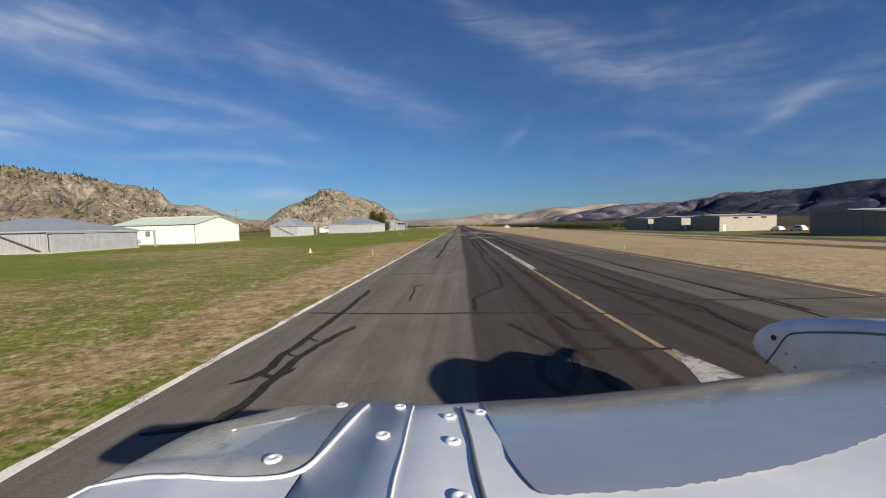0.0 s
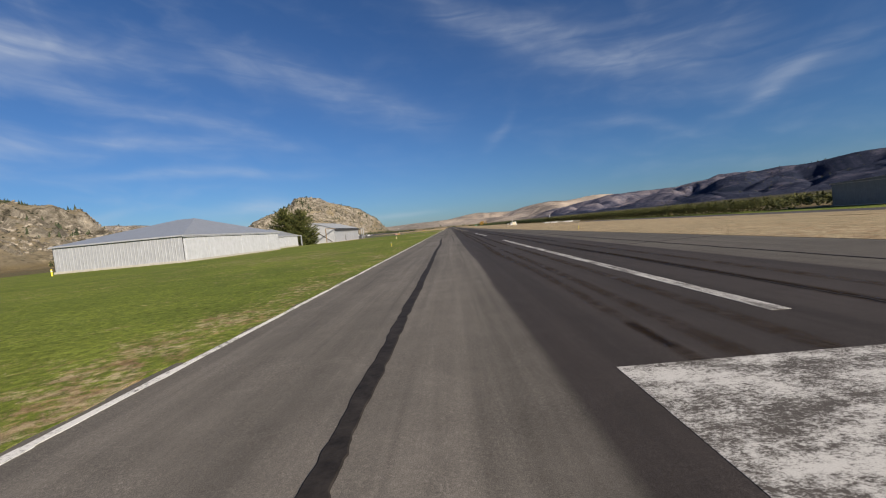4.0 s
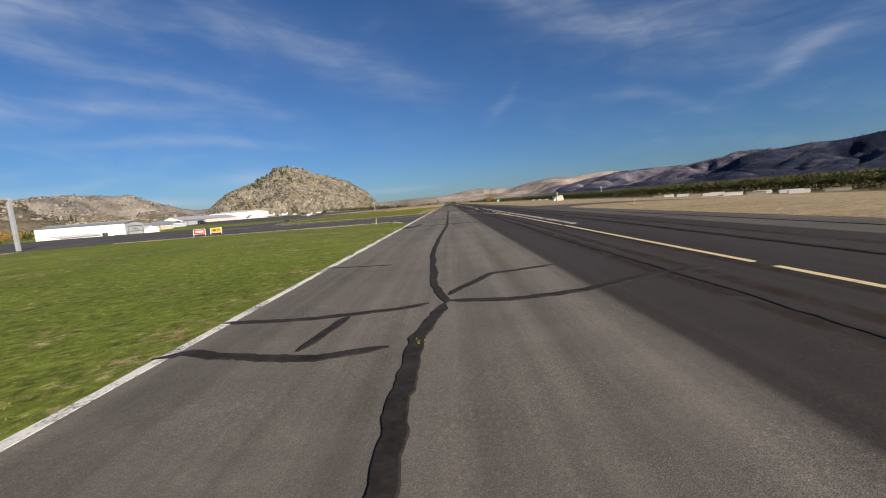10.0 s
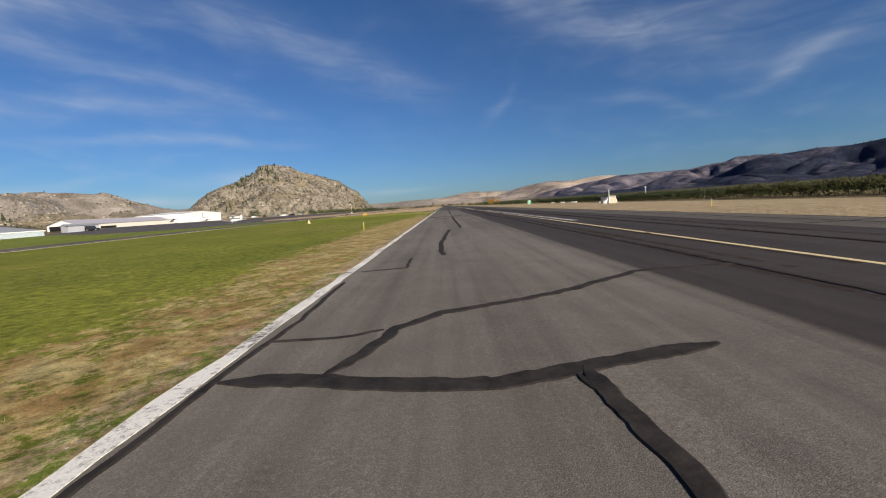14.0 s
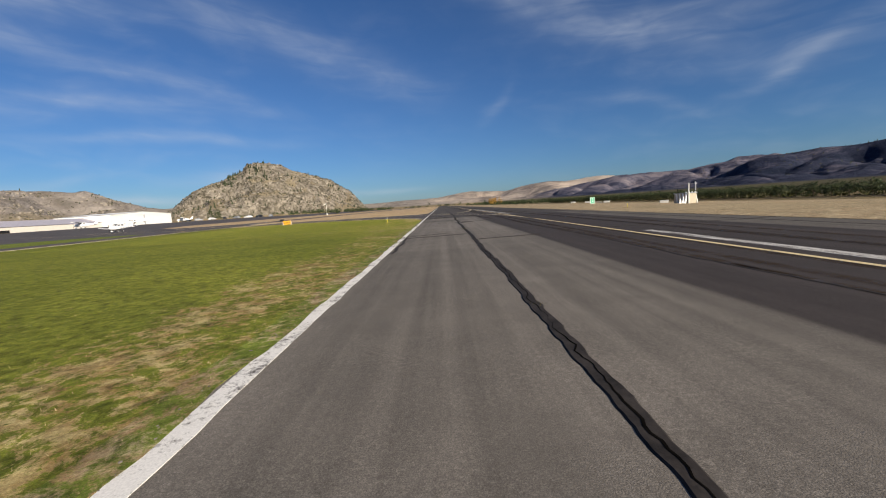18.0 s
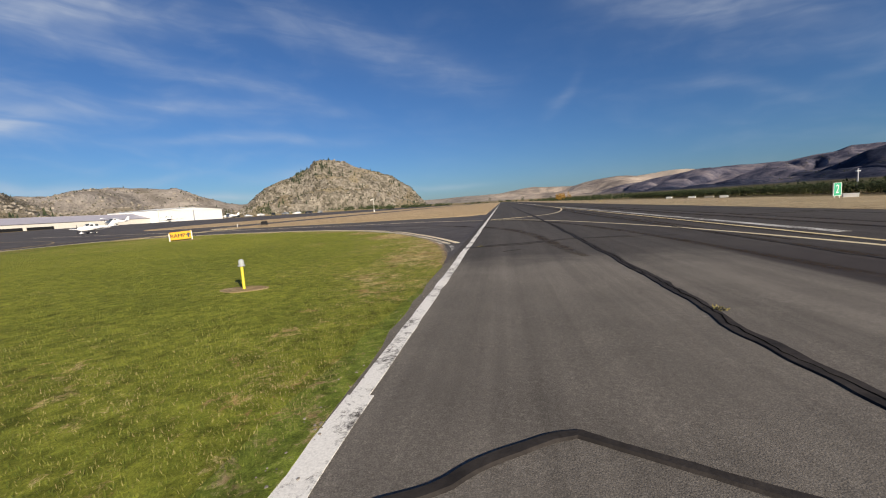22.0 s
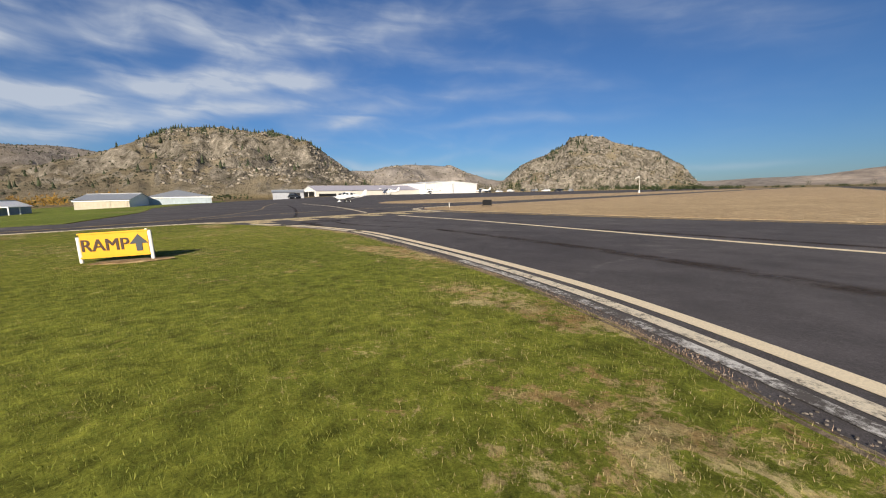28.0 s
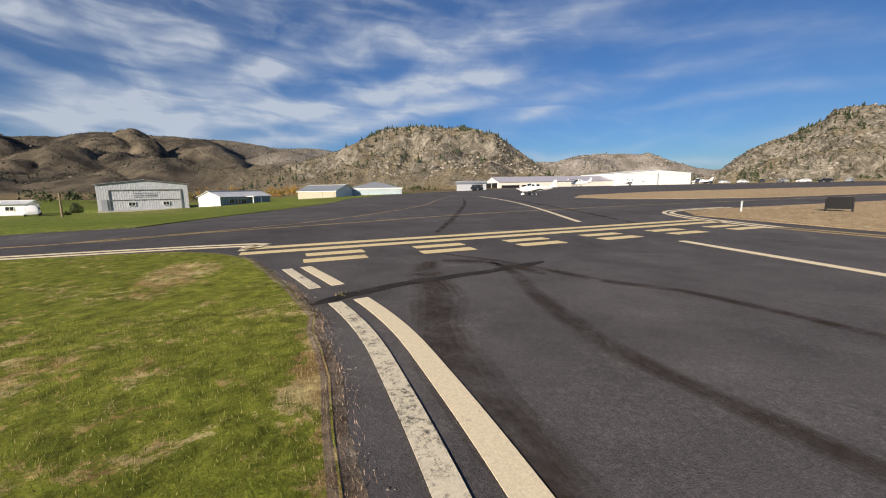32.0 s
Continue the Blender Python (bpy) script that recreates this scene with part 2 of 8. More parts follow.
YELLOW = road_paint("yellow_paint", (0.70, 0.56, 0.31), 0.46)
YELLOW_OLD = road_paint("old_yellow_paint", (0.38, 0.28, 0.13), 0.53)
BRUSHED = road_paint("streaked_white_paint", (0.58, 0.56, 0.53), 0.555, (5.0, 0.7, 1))
LEAD = road_paint("bleached_yellow_paint", (0.62, 0.52, 0.34), 0.475)
WHITE_WORN = road_paint("worn_threshold_paint", (0.58, 0.56, 0.53), 0.566, (1.1, 1.9, 1))
PALE_OLD = road_paint("worn_pale_yellow_paint", (0.68, 0.60, 0.45), 0.515)
PALE = road_paint("pale_yellow_paint", (0.74, 0.63, 0.44), 0.45)


# ---- building blocks ----


class Shape:
    """Collects boxes and faces into one mesh."""

    def __init__(self):
        self.v, self.f = [], []

    def face(self, *pts):
        k = len(self.v)
        self.v += [tuple(p) for p in pts]
        self.f.append(tuple(range(k, k + len(pts))))
        return self

    def box(self, x0, x1, y0, y1, z0, z1):
        k = len(self.v)
        self.v += [(x, y, z) for z in (z0, z1) for x, y in ((x0, y0), (x1, y0), (x1, y1), (x0, y1))]
        self.f += [tuple(k + i for i in q) for q in ((3, 2, 1, 0), (4, 5, 6, 7), (0, 1, 5, 4), (1, 2, 6, 5), (2, 3, 7, 6), (3, 0, 4, 7))]
        return self

    def tube(self, a, b, r0, r1=None, n=8):
        a, b = Vector(a), Vector(b)
        r1 = r0 if r1 is None else r1
        d = (b - a).normalized()
        s = d.orthogonal().normalized()
        t = d.cross(s)
        k = len(self.v)
        for c, r in ((a, r0), (b, r1)):
            for i in range(n):
                w = 2 * math.pi * i / n
                self.v.append(tuple(c + s * r * math.cos(w) + t * r * math.sin(w)))
        for i in range(n):
            j = (i + 1) % n
            self.f.append((k + i, k + j, k + n + j, k + n + i))
        self.f.append(tuple(k + i for i in reversed(range(n))))
        self.f.append(tuple(k + n + i for i in range(n)))
        return self

    def pipe(self, pts, r, n=8):
        """One round bar along a bent line."""
        pts = [Vector(p) for p in pts]
        k = len(self.v)
        for i, p in enumerate(pts):
            d = (pts[min(i + 1, len(pts) - 1)] - pts[max(i - 1, 0)]).normalized()
            a = d.cross(Vector((0, 0, 1))).normalized()
            b = a.cross(d)
            self.v += [tuple(p + a * r * math.cos(6.2832 * j / n) + b * r * math.sin(6.2832 * j / n)) for j in range(n)]
        for i in range(len(pts) - 1):
            q = k + i * n
            self.f += [(q + j, q + (j + 1) % n, q + n + (j + 1) % n, q + n + j) for j in range(n)]
        self.f += [tuple(k + j for j in reversed(range(n))), tuple(len(self.v) - n + j for j in range(n))]
        return self

    def lathe(self, profile, at=(0, 0, 0), n=16):
        """Turns (radius, height) pairs round z."""
        k = len(self.v)
        for r, z in profile:
            for i in range(n):
                w = 2 * math.pi * i / n
                self.v.append((at[0] + r * math.cos(w), at[1] + r * math.sin(w), at[2] + z))
        for q in range(len(profile) - 1):
            for i in range(n):
                j = (i + 1) % n
                self.f.append((k + q * n + i, k + q * n + j, k + (q + 1) * n + j, k + (q + 1) * n + i))
        self.f.append(tuple(k + i for i in reversed(range(n))))
        e = k + (len(profile) - 1) * n
        self.f.append(tuple(e + i for i in range(n)))
        return self

    def slab(self, outline, z0, z1):
        """A flat plate over an outline that runs anticlockwise."""
        k, n = len(self.v), len(outline)
        self.v += [(x, y, z0) for x, y in outline] + [(x, y, z1) for x, y in outline]
        self.f.append(tuple(k + i for i in reversed(range(n))))
        self.f.append(tuple(k + n + i for i in range(n)))
        for i in range(n):
            j = (i + 1) % n
            self.f.append((k + i, k + j, k + n + j, k + n + i))
        return self

    def ribbon(self, pts, width, z0, z1):
        """A flat strip along pts; width is one number or one a point."""
        n = len(pts)
        k = len(self.v)
        for i, p in enumerate(pts):
            a, b = Vector(pts[max(i - 1, 0)][:2]), Vector(pts[min(i + 1, n - 1)][:2])
            d = (b - a).normalized()
            s = Vector((d.y, -d.x)) * (width if isinstance(width, (int, float)) else width[i]) / 2
            for q in (-1, 1):
                self.v += [(p[0] + q * s.x, p[1] + q * s.y, z0), (p[0] + q * s.x, p[1] + q * s.y, z1)]
        for i in range(n - 1):
            a, b = k + 4 * i, k + 4 * i + 4
            self.f += [(a + 1, a + 3, b + 3, b + 1), (a, a + 1, b + 1, b), (a + 3, a + 2, b + 2, b + 3)]
        self.f += [(k, k + 2, k + 3, k + 1), (k + 4 * n - 4, k + 4 * n - 3, k + 4 * n - 1, k + 4 * n - 2)]
        return self

    def mesh(self, name, mat, smooth=False):
        me = bpy.data.meshes.new(name)
        me.from_pydata(self.v, [], self.f)
        me.materials.append(mat)
        if smooth:
            me.polygons.foreach_set("use_smooth", [True] * len(me.polygons))
        me.update()
        return me


def part(name, shape, mat, parent=None, label="", smooth=False, bevel=0.0):
    """Links a shape as one mesh object under a thing or a part."""
    ob = new(name, shape if isinstance(shape, bpy.types.Mesh) else shape.mesh(name, mat, smooth))
    ob.parent = parent
    if bevel:
        m = ob.modifiers.new("edge", "BEVEL")
        m.width, m.segments = bevel, 2
    if label:
        tagged(ob, label)
    return ob


def thing(name, label, category, group="", at=None, kind=""):
    ob = new(name)
    if at is not None:
        ob.matrix_world = at
    return tagged(ob, label, category, group, kind)


# ---- terrain ----
REF = Vector((0.0, 380.0))


def lerp(x, table):
    return float(np.interp(x, [a for a, _ in table], [b for _, b in table]))


def ease(v):
    v = min(max(v, 0.0), 1.0)
    return v * v * (3 - 2 * v)


def level(x, y):
    """The lie of the airfield round the strip."""
    w = ease((-x - 33) / 55)
    z = -2.0 * ease((x - 16) / 45) - 2.0 * w * ease((y - 330) / 40) * (1 - ease((y - 375) / 65))
    return z + 1.2 * ease((-x - 55) / 70) * ease((y - 440) / 60)


# bearing from REF: elevation of the skyline; distance of foot, crest and back
RIDGES = [
    # rocky knoll beyond the ramp
    ([(-36.5, 0), (-35.2, 1.2), (-34.2, 2.0), (-33, 3.0), (-31.8, 3.8), (-30.2, 4.5), (-29.1, 4.9), (-27.6, 5.4), (-26.4, 6.1), (-25.8, 6.9), (-24.6, 7.3), (-23.1, 7.4), (-21.7, 7.2), (-20.6, 6.5), (-19.3, 6.0), (-17.3, 5.3), (-15.3, 4.5), (-13.7, 3.4), (-12.6, 2.7), (-11.7, 1.6), (-11, 0.7), (-10.2, 0)], 930, 1190, 1560, 0.72),
    # big rocky hill beside the hangars
    ([(-101, 0.2), (-95, 1.3), (-90, 2.6), (-85, 4.2), (-81.5, 5.4), (-79.2, 6.6), (-75.5, 8.2), (-70.5, 8.9), (-64.5, 8.1), (-59.4, 6.4), (-56.3, 4.2), (-53.5, 2.4), (-50, 0.5), (-48, 0)], 380, 800, 1350, 0.9),
    # hill between the two
    ([(-66, 2.0), (-58, 3.3), (-52, 3.9), (-47, 4.2), (-42, 4.2), (-39.5, 2.9), (-37, 2.1), (-34, 1.8), (-30, 1.3), (-26, 0.4)], 1050, 1480, 2000, 1.0),
    # long range on the west
    ([(-180, 4.5), (-150, 5.0), (-125, 5.4), (-117, 5.7), (-108.6, 6.8), (-102, 6.9), (-96, 6.5), (-90, 5.9), (-84, 5.6), (-78, 5.2), (-68, 3.0), (-60, 0)], 620, 1700, 2400, 0.75),
    # low blue ridge up the valley
    ([(-40, 0), (-33, 1.1), (-20, 0.9), (-10, 1.0), (-3, 1.1), (0.5, 1.4), (4.6, 2.0), (10, 1.8), (15, 1.4), (22, 0)], 3300, 4000, 4450, 1.0),
    # range on the east: far pale crest, brown shoulder, dark wooded spur in front
    ([(5, 0.0), (10.3, 1.8), (13.6, 2.3), (15.6, 2.6), (18.8, 2.6), (23, 2.6), (26, 2.3), (30, 1.4), (34, 0)], 2700, 3800, 4400, 1.0),
    ([(12, 0), (14.2, 0.9), (20, 2.0), (23, 2.5), (26.5, 2.7), (29.8, 2.6), (32.8, 2.8), (36.2, 3.1), (37.1, 3.5), (39.4, 3.4), (46, 3.2), (60, 3.0), (80, 2.0), (90, 0)], 1900, 2900, 3600, 0.9),
    ([(30, 0), (31.9, 0.5), (34.6, 1.2), (36.9, 2.2), (38.4, 3.0), (41.3, 3.5), (44.1, 3.9), (47, 3.8), (52, 4.1), (60, 4.8), (80, 5.2), (110, 5.0), (150, 4.6), (180, 4.5)], 1300, 2200, 3200, 0.85),
]


def terrain(x, y):
    dx, dy = x - REF.x, y - REF.y
    r = math.hypot(dx, dy)
    z = level(x, y)
    if r < 360:
        return z
    az = math.degrees(math.atan2(dx, dy))
    best, w = 0.0, 0.0
    p = Vector((x, y, 0))
    for i, (prof, r0, r1, r2, power) in enumerate(RIDGES):
        if r < r0 * 0.93 or r > r2:
            continue
        bend = noise.noise(p / 160 + Vector((9 * i, 0, 0))) * 55 if r1 < 2000 else noise.noise(p / 500) * 180
        el = lerp(az, prof)
        if el <= 0:
            continue
        u = (r + bend - r0) / (r1 - r0)
        s = max(u, 0) ** power if u < 1 else 1.0
        s = min(s, 1.0) * (1 if r <= r1 else 1 - ease((r - r1) / (r2 - r1)))
        h = math.tan(radians(el)) * r1 * s
        rough = noise.hetero_terrain(p / (r1 * 0.11) + Vector((0, 0, 3 * i)), 0.9, 2.1, 6, 0.6) - 0.6
        if i in (3, 6, 7):
            w = Vector((noise.noise(p / 420), noise.noise(p / 420 + Vector((0, 0, 8))), 0)) * 1.3
            cut = 1 - abs(noise.noise(Vector((az / (7 if i == 3 else 5), r / 900, 4 + i)) + w))
            h -= (0.011 if i == 3 else 0.014) * r1 * min(1, h / 60) * cut ** 6 * (1 - ease((u - 0.7) / 0.3))
        if i == 3:
            h += 9 * min(1, h / 40) * (noise.ridged_multi_fractal(p / 190 + Vector((3, 0, 0)), 0.9, 2.1, 4, 1.0, 2.0) - 1.1) * (1 - ease((u - 0.75) / 0.25))
        gully = abs(noise.noise(p / (r1 * 0.16) + Vector((0, 7, i))))
        env = min(1, h / (0.05 * r1)) * (1 - 0.75 * ease((u - 0.75) / 0.25))
        h += env * r1 * (0.010 * rough - 0.030 * (1 - gully) ** 3 * min(1, s * 2))
        crag = noise.ridged_multi_fractal(p / 55 + Vector((0, 0, i)), 1.0, 2.2, 4, 1.0, 2.0) - 1.1
        h += min(1, h / 25) * (6.0 if i < 2 else 3.6) * crag * (1 - 0.5 * ease((u - 0.8) / 0.2))
        if i < 2:
            rib = 1 - abs(noise.noise(Vector((az / (1.7 if i == 0 else 2.6), r / 210, 30 + i)) + 0.35 * Vector((noise.noise(p / 40), 0, 0))))
            step = 1 - abs(noise.noise(Vector((az / 3.0, h / 21, 50 + i))))
            h += min(1, h / 30) * (9.0 * (rib ** 2 - 0.55) + 7.0 * (step ** 3 - 0.4)) * (1 - 0.85 * ease((u - 0.7) / 0.25))
        if h > best:
            best = h
    return z + max(best, 0)


def build_ground():
    az = list(np.arange(-126, 62, 0.3)) + list(np.arange(62, 234, 2.5))
    rings = list(np.arange(8, 380, 8)) + list(np.arange(380, 1000, 9)) + list(np.arange(1000, 1750, 13)) + list(np.arange(1750, 3200, 32)) + list(np.arange(3200, 4650, 60))
    verts = [(REF.x, REF.y, 0.0)]
    for r in rings:
        for a in az:
            x, y = REF.x + r * math.sin(radians(a)), REF.y + r * math.cos(radians(a))
            verts.append((x, y, terrain(x, y)))
    n = len(az)
    faces = [(0, 1 + (i + 1) % n, 1 + i) for i in range(n)]
    for k in range(len(rings) - 1):
        a, b = 1 + k * n, 1 + (k + 1) * n
        faces += [(a + i, a + (i + 1) % n, b + (i + 1) % n, b + i) for i in range(n)]
    me = bpy.data.meshes.new("ground")
    me.from_pydata(verts, [], [f[::-1] for f in faces])
    me.polygons.foreach_set("use_smooth", [True] * len(me.polygons))
    m = Mat("hills_and_fields", 0.95, 0, 0.1)
    p = m.pos()
    z = m.split(p)[2]
    g = m.n.new("ShaderNodeNewGeometry")
    nz = m.split(g.outputs["Normal"])[2]
    field = m.mix(m.ramp(m.noise(p, 0.02, 5), (0.35, 0.0), (0.65, 1.0)), (0.24, 0.185, 0.10), (0.34, 0.27, 0.155))
    field = m.mix(0.5, field, m.ramp(m.noise(p, 6, 5, 0.8), (0.3, 0.6), (0.7, 1.3)), "MULTIPLY")
    field = m.mix(m.ramp(m.math("MULTIPLY", m.split(p)[0], 0.001), (0.12, 0.0), (0.16, 0.9)), field, (0.075, 0.072, 0.04))
    slope_grass = m.mix(m.ramp(m.noise(p, 0.012, 7, 0.7), (0.35, 0.0), (0.65, 1.0)), (0.20, 0.165, 0.108), (0.35, 0.292, 0.198))
    sage = m.ramp(m.voronoi(p, 0.16), (0.14, 1.0), (0.32, 0.0))
    slope_grass = m.mix(m.mix(0.6, sage, m.ramp(m.noise(p, 0.03, 4), (0.4, 0.0), (0.6, 1.0)), "MULTIPLY"), slope_grass, (0.06, 0.058, 0.038))
    rock_n = m.noise(m.pos((1, 1, 0.45)), 0.075, 10, 0.78, 0.9)
    rock = m.ramp(rock_n, (0.36, (0.040, 0.035, 0.025)), (0.44, (0.155, 0.136, 0.104)), (0.55, (0.30, 0.265, 0.214)), (0.67, (0.52, 0.468, 0.392)))
    rock = m.mix(0.75, rock, m.ramp(m.noise(m.pos((1, 1, 0.6)), 0.026, 6, 0.65, 0.8), (0.36, 0.55), (0.52, 1.0), (0.64, 1.3)), "MULTIPLY")
    steep = m.math("SUBTRACT", m.math("ADD", m.math("MULTIPLY", m.noise(p, 0.02, 7, 0.7), 0.75), 0.56), nz)
    hill = m.mix(m.ramp(steep, (-0.02, 0.0), (0.09, 1.0)), slope_grass, rock)
    # burnt slopes on the far west; blue haze and shade painted on the east
    x, y, _ = m.split(p)
    turn = m.math("MULTIPLY", m.math("ARCTAN2", x, m.math("SUBTRACT", y, 380.0)), 1 / 6.2832)
    turn = m.math("ADD", m.math("ADD", turn, 0.5), m.math("MULTIPLY", m.math("SUBTRACT", m.noise(p, 0.004, 4), 0.5), 0.03))
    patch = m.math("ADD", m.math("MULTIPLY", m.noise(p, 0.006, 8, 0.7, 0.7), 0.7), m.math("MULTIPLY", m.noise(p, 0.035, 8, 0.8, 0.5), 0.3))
    woods_in_haze = m.ramp(patch, (0.42, (0.015, 0.021, 0.042)), (0.51, (0.036, 0.042, 0.072)), (0.57, (0.088, 0.084, 0.116)), (0.66, (0.185, 0.160, 0.175)))
    shoulder_in_haze = m.ramp(patch, (0.42, (0.038, 0.042, 0.070)), (0.49, (0.105, 0.100, 0.134)), (0.60, (0.235, 0.205, 0.220)))
    burnt = m.ramp(m.noise(p, 0.010, 9, 0.72, 0.8), (0.40, (0.045, 0.039, 0.034)), (0.52, (0.135, 0.112, 0.084)), (0.68, (0.25, 0.205, 0.145)))
    far_tan = m.ramp(m.noise(p, 0.004, 8, 0.7, 0.6), (0.38, (0.17, 0.145, 0.132)), (0.6, (0.50, 0.415, 0.34)))
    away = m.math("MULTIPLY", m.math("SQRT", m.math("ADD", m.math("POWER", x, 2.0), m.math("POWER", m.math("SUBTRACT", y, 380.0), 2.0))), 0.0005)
    # pale grey beyond about 1200 m paints aerial haze into the hill colour
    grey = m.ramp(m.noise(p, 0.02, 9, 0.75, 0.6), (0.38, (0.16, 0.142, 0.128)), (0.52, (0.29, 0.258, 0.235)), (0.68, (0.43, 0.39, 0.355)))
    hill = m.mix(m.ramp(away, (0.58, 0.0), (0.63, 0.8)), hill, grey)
    hill = m.mix(m.ramp(turn, (0.22, 1.0), (0.262, 0.0)), hill, burnt)
    hill = m.mix(m.ramp(turn, (0.49, 0.0), (0.515, 1.0)), hill, far_tan)
    # farther eastern slopes paler: distance haze mixed into the base colour
    east_haze_shade = m.mix(m.ramp(m.math("MULTIPLY", away, 0.5), (0.56, 0.0), (0.60, 1.0)), woods_in_haze, shoulder_in_haze)
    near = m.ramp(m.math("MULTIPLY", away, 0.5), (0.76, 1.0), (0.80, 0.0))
    hill = m.mix(m.mix(1.0, near, m.ramp(turn, (0.530, 0.0), (0.546, 1.0)), "MULTIPLY"), hill, east_haze_shade)
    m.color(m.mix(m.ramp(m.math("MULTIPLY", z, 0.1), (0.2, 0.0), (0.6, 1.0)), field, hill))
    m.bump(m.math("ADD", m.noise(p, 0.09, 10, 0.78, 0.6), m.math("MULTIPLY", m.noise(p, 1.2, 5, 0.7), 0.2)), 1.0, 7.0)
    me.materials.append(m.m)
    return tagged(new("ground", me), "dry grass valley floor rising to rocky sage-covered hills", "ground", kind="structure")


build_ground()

# ---- pavements and lawns ----
Z_LAWN, Z_PAVE, Z_MARK = 0.02, 0.035, 0.039


def structure(name, shape, mat, label, category, parent=None):
    return tagged(part(name, shape, mat, parent), label, category, kind="structure")


def arc(cx, cy, rx, ry, a0, a1, n=14):
    return [(cx + rx * math.cos(radians(a0 + (a1 - a0) * i / n)), cy + ry * math.sin(radians(a0 + (a1 - a0) * i / n))) for i in range(n + 1)]


def sheet(name, outline, lift, step=5.0, depth=0.25):
    """A plate over an outline that lies on the lie of the land."""
    bm = bmesh.new()
    bm.faces.new([bm.verts.new((x, y, 0)) for x, y in outline])
    xs, ys = [p[0] for p in outline], [p[1] for p in outline]
    for k, (lo, hi) in enumerate(((min(xs), max(xs)), (min(ys), max(ys)))):
        for i in range(int(lo // step) + 1, int(hi // step) + 1):
            co, no = [0, 0, 0], [0, 0, 0]
            co[k], no[k] = i * step, 1
            bmesh.ops.bisect_plane(bm, geom=bm.verts[:] + bm.edges[:] + bm.faces[:], plane_co=co, plane_no=no)
    top = bm.faces[:]
    for v in bm.verts:
        v.co.z = level(v.co.x, v.co.y) + lift
    rim = bmesh.ops.extrude_edge_only(bm, edges=[e for e in bm.edges if e.is_boundary])
    for v in rim["geom"]:
        if isinstance(v, bmesh.types.BMVert):
            v.co.z -= depth
    bmesh.ops.recalc_face_normals(bm, faces=bm.faces)
    if sum(f.normal.z for f in top) < 0:
        bmesh.ops.reverse_faces(bm, faces=bm.faces[:])
    me = bpy.data.meshes.new(name)
    bm.to_mesh(me)
    bm.free()
    return me


def land(name, outline, lift, mat, label, category):
    me = sheet(name, outline, lift)
    me.materials.append(mat)
    return tagged(new(name, me), label, category, kind="structure")


def frayed(x, y0, y1, step, amount, seed):
    """An uneven edge along a line of constant x."""
    out, y = [], y0
    while y < y1:
        out.append((x + amount * noise.noise(Vector((seed, y * 0.9, 0))) + 0.5 * amount * noise.noise(Vector((seed, y * 4.1, 3))), y))
        y += step
    return out + [(x, y1)]


def smooth(pts, n=6):
    """A curve through pts."""
    out = []
    for i in range(len(pts) - 1):
        p0, p1, p2, p3 = (Vector(pts[min(max(k, 0), len(pts) - 1)]) for k in (i - 1, i, i + 1, i + 2))
        for j in range(n):
            t = j / n
            v = 0.5 * (2 * p1 + (p2 - p0) * t + (2 * p0 - 5 * p1 + 4 * p2 - p3) * t * t + (3 * p1 - p0 - 3 * p2 + p3) * t ** 3)
            out.append((v.x, v.y))
    return out + [tuple(pts[-1])]


WEST_EDGE = -0.2
BARE = turf("bare_gravelly_dirt", (0.34, 0.28, 0.20), (0.24, 0.20, 0.14), (0.40, 0.34, 0.26), 0.75)
FALLOW = turf("fallow_field", (0.13, 0.115, 0.055), (0.10, 0.085, 0.045), (0.20, 0.155, 0.09), 0.8)
runway = structure("runway", Shape().box(WEST_EDGE, 15.75, -180, 1250, -0.3, Z_PAVE), RUNWAY, "weathered grey asphalt runway with sealed cracks", "runway")
structure("lawn_south", Shape().slab([(-75, -150), (WEST_EDGE, -150), (WEST_EDGE, 280)] + arc(-5.3, 280, 5.1, 5.2, 0, 90)[1:] + [(-26, 285.6), (-33, 282), (-33.6, 262), (-75, 262)], -0.2, 0.0305), LAWN, "mown green lawn with a dry strip beside the runway", "lawn")
CORNER = smooth([(-0.2, 395.8), (-0.5, 397.6), (-0.95, 399.5), (-1.6, 401.1), (-2.6, 403.1), (-3.9, 405.1), (-4.8, 406.15), (-6.2, 407.65), (-7.9, 408.9), (-9.5, 410.0), (-10.8, 410.65), (-12.6, 411.35), (-14.4, 411.95), (-16.7, 412.65), (-18.2, 412.9), (-20.2, 412.95), (-21.8, 412.85), (-23.6, 412.45), (-25.2, 411.9), (-26.2, 410.8), (-26.5, 409)], 4)
CORNER = [(x + 0.07 * noise.noise(Vector((x * 2.2, y * 2.2, 0))), y + 0.07 * noise.noise(Vector((x * 2.2, y * 2.2, 9)))) for x, y in CORNER]
structure("lawn_island", Shape().slab([(-19, 309.0), (-6, 308.4), (-3, 308.6), (-1.4, 309.6), (-0.6, 311.2), (WEST_EDGE, 313)] + CORNER + [(-26.4, 380), (-24.8, 330), (-23.0, 312), (-21.8, 309.8)], -0.2, 0.0300), LAWN_ISLE, "green lawn island rounded towards the taxiway", "lawn")
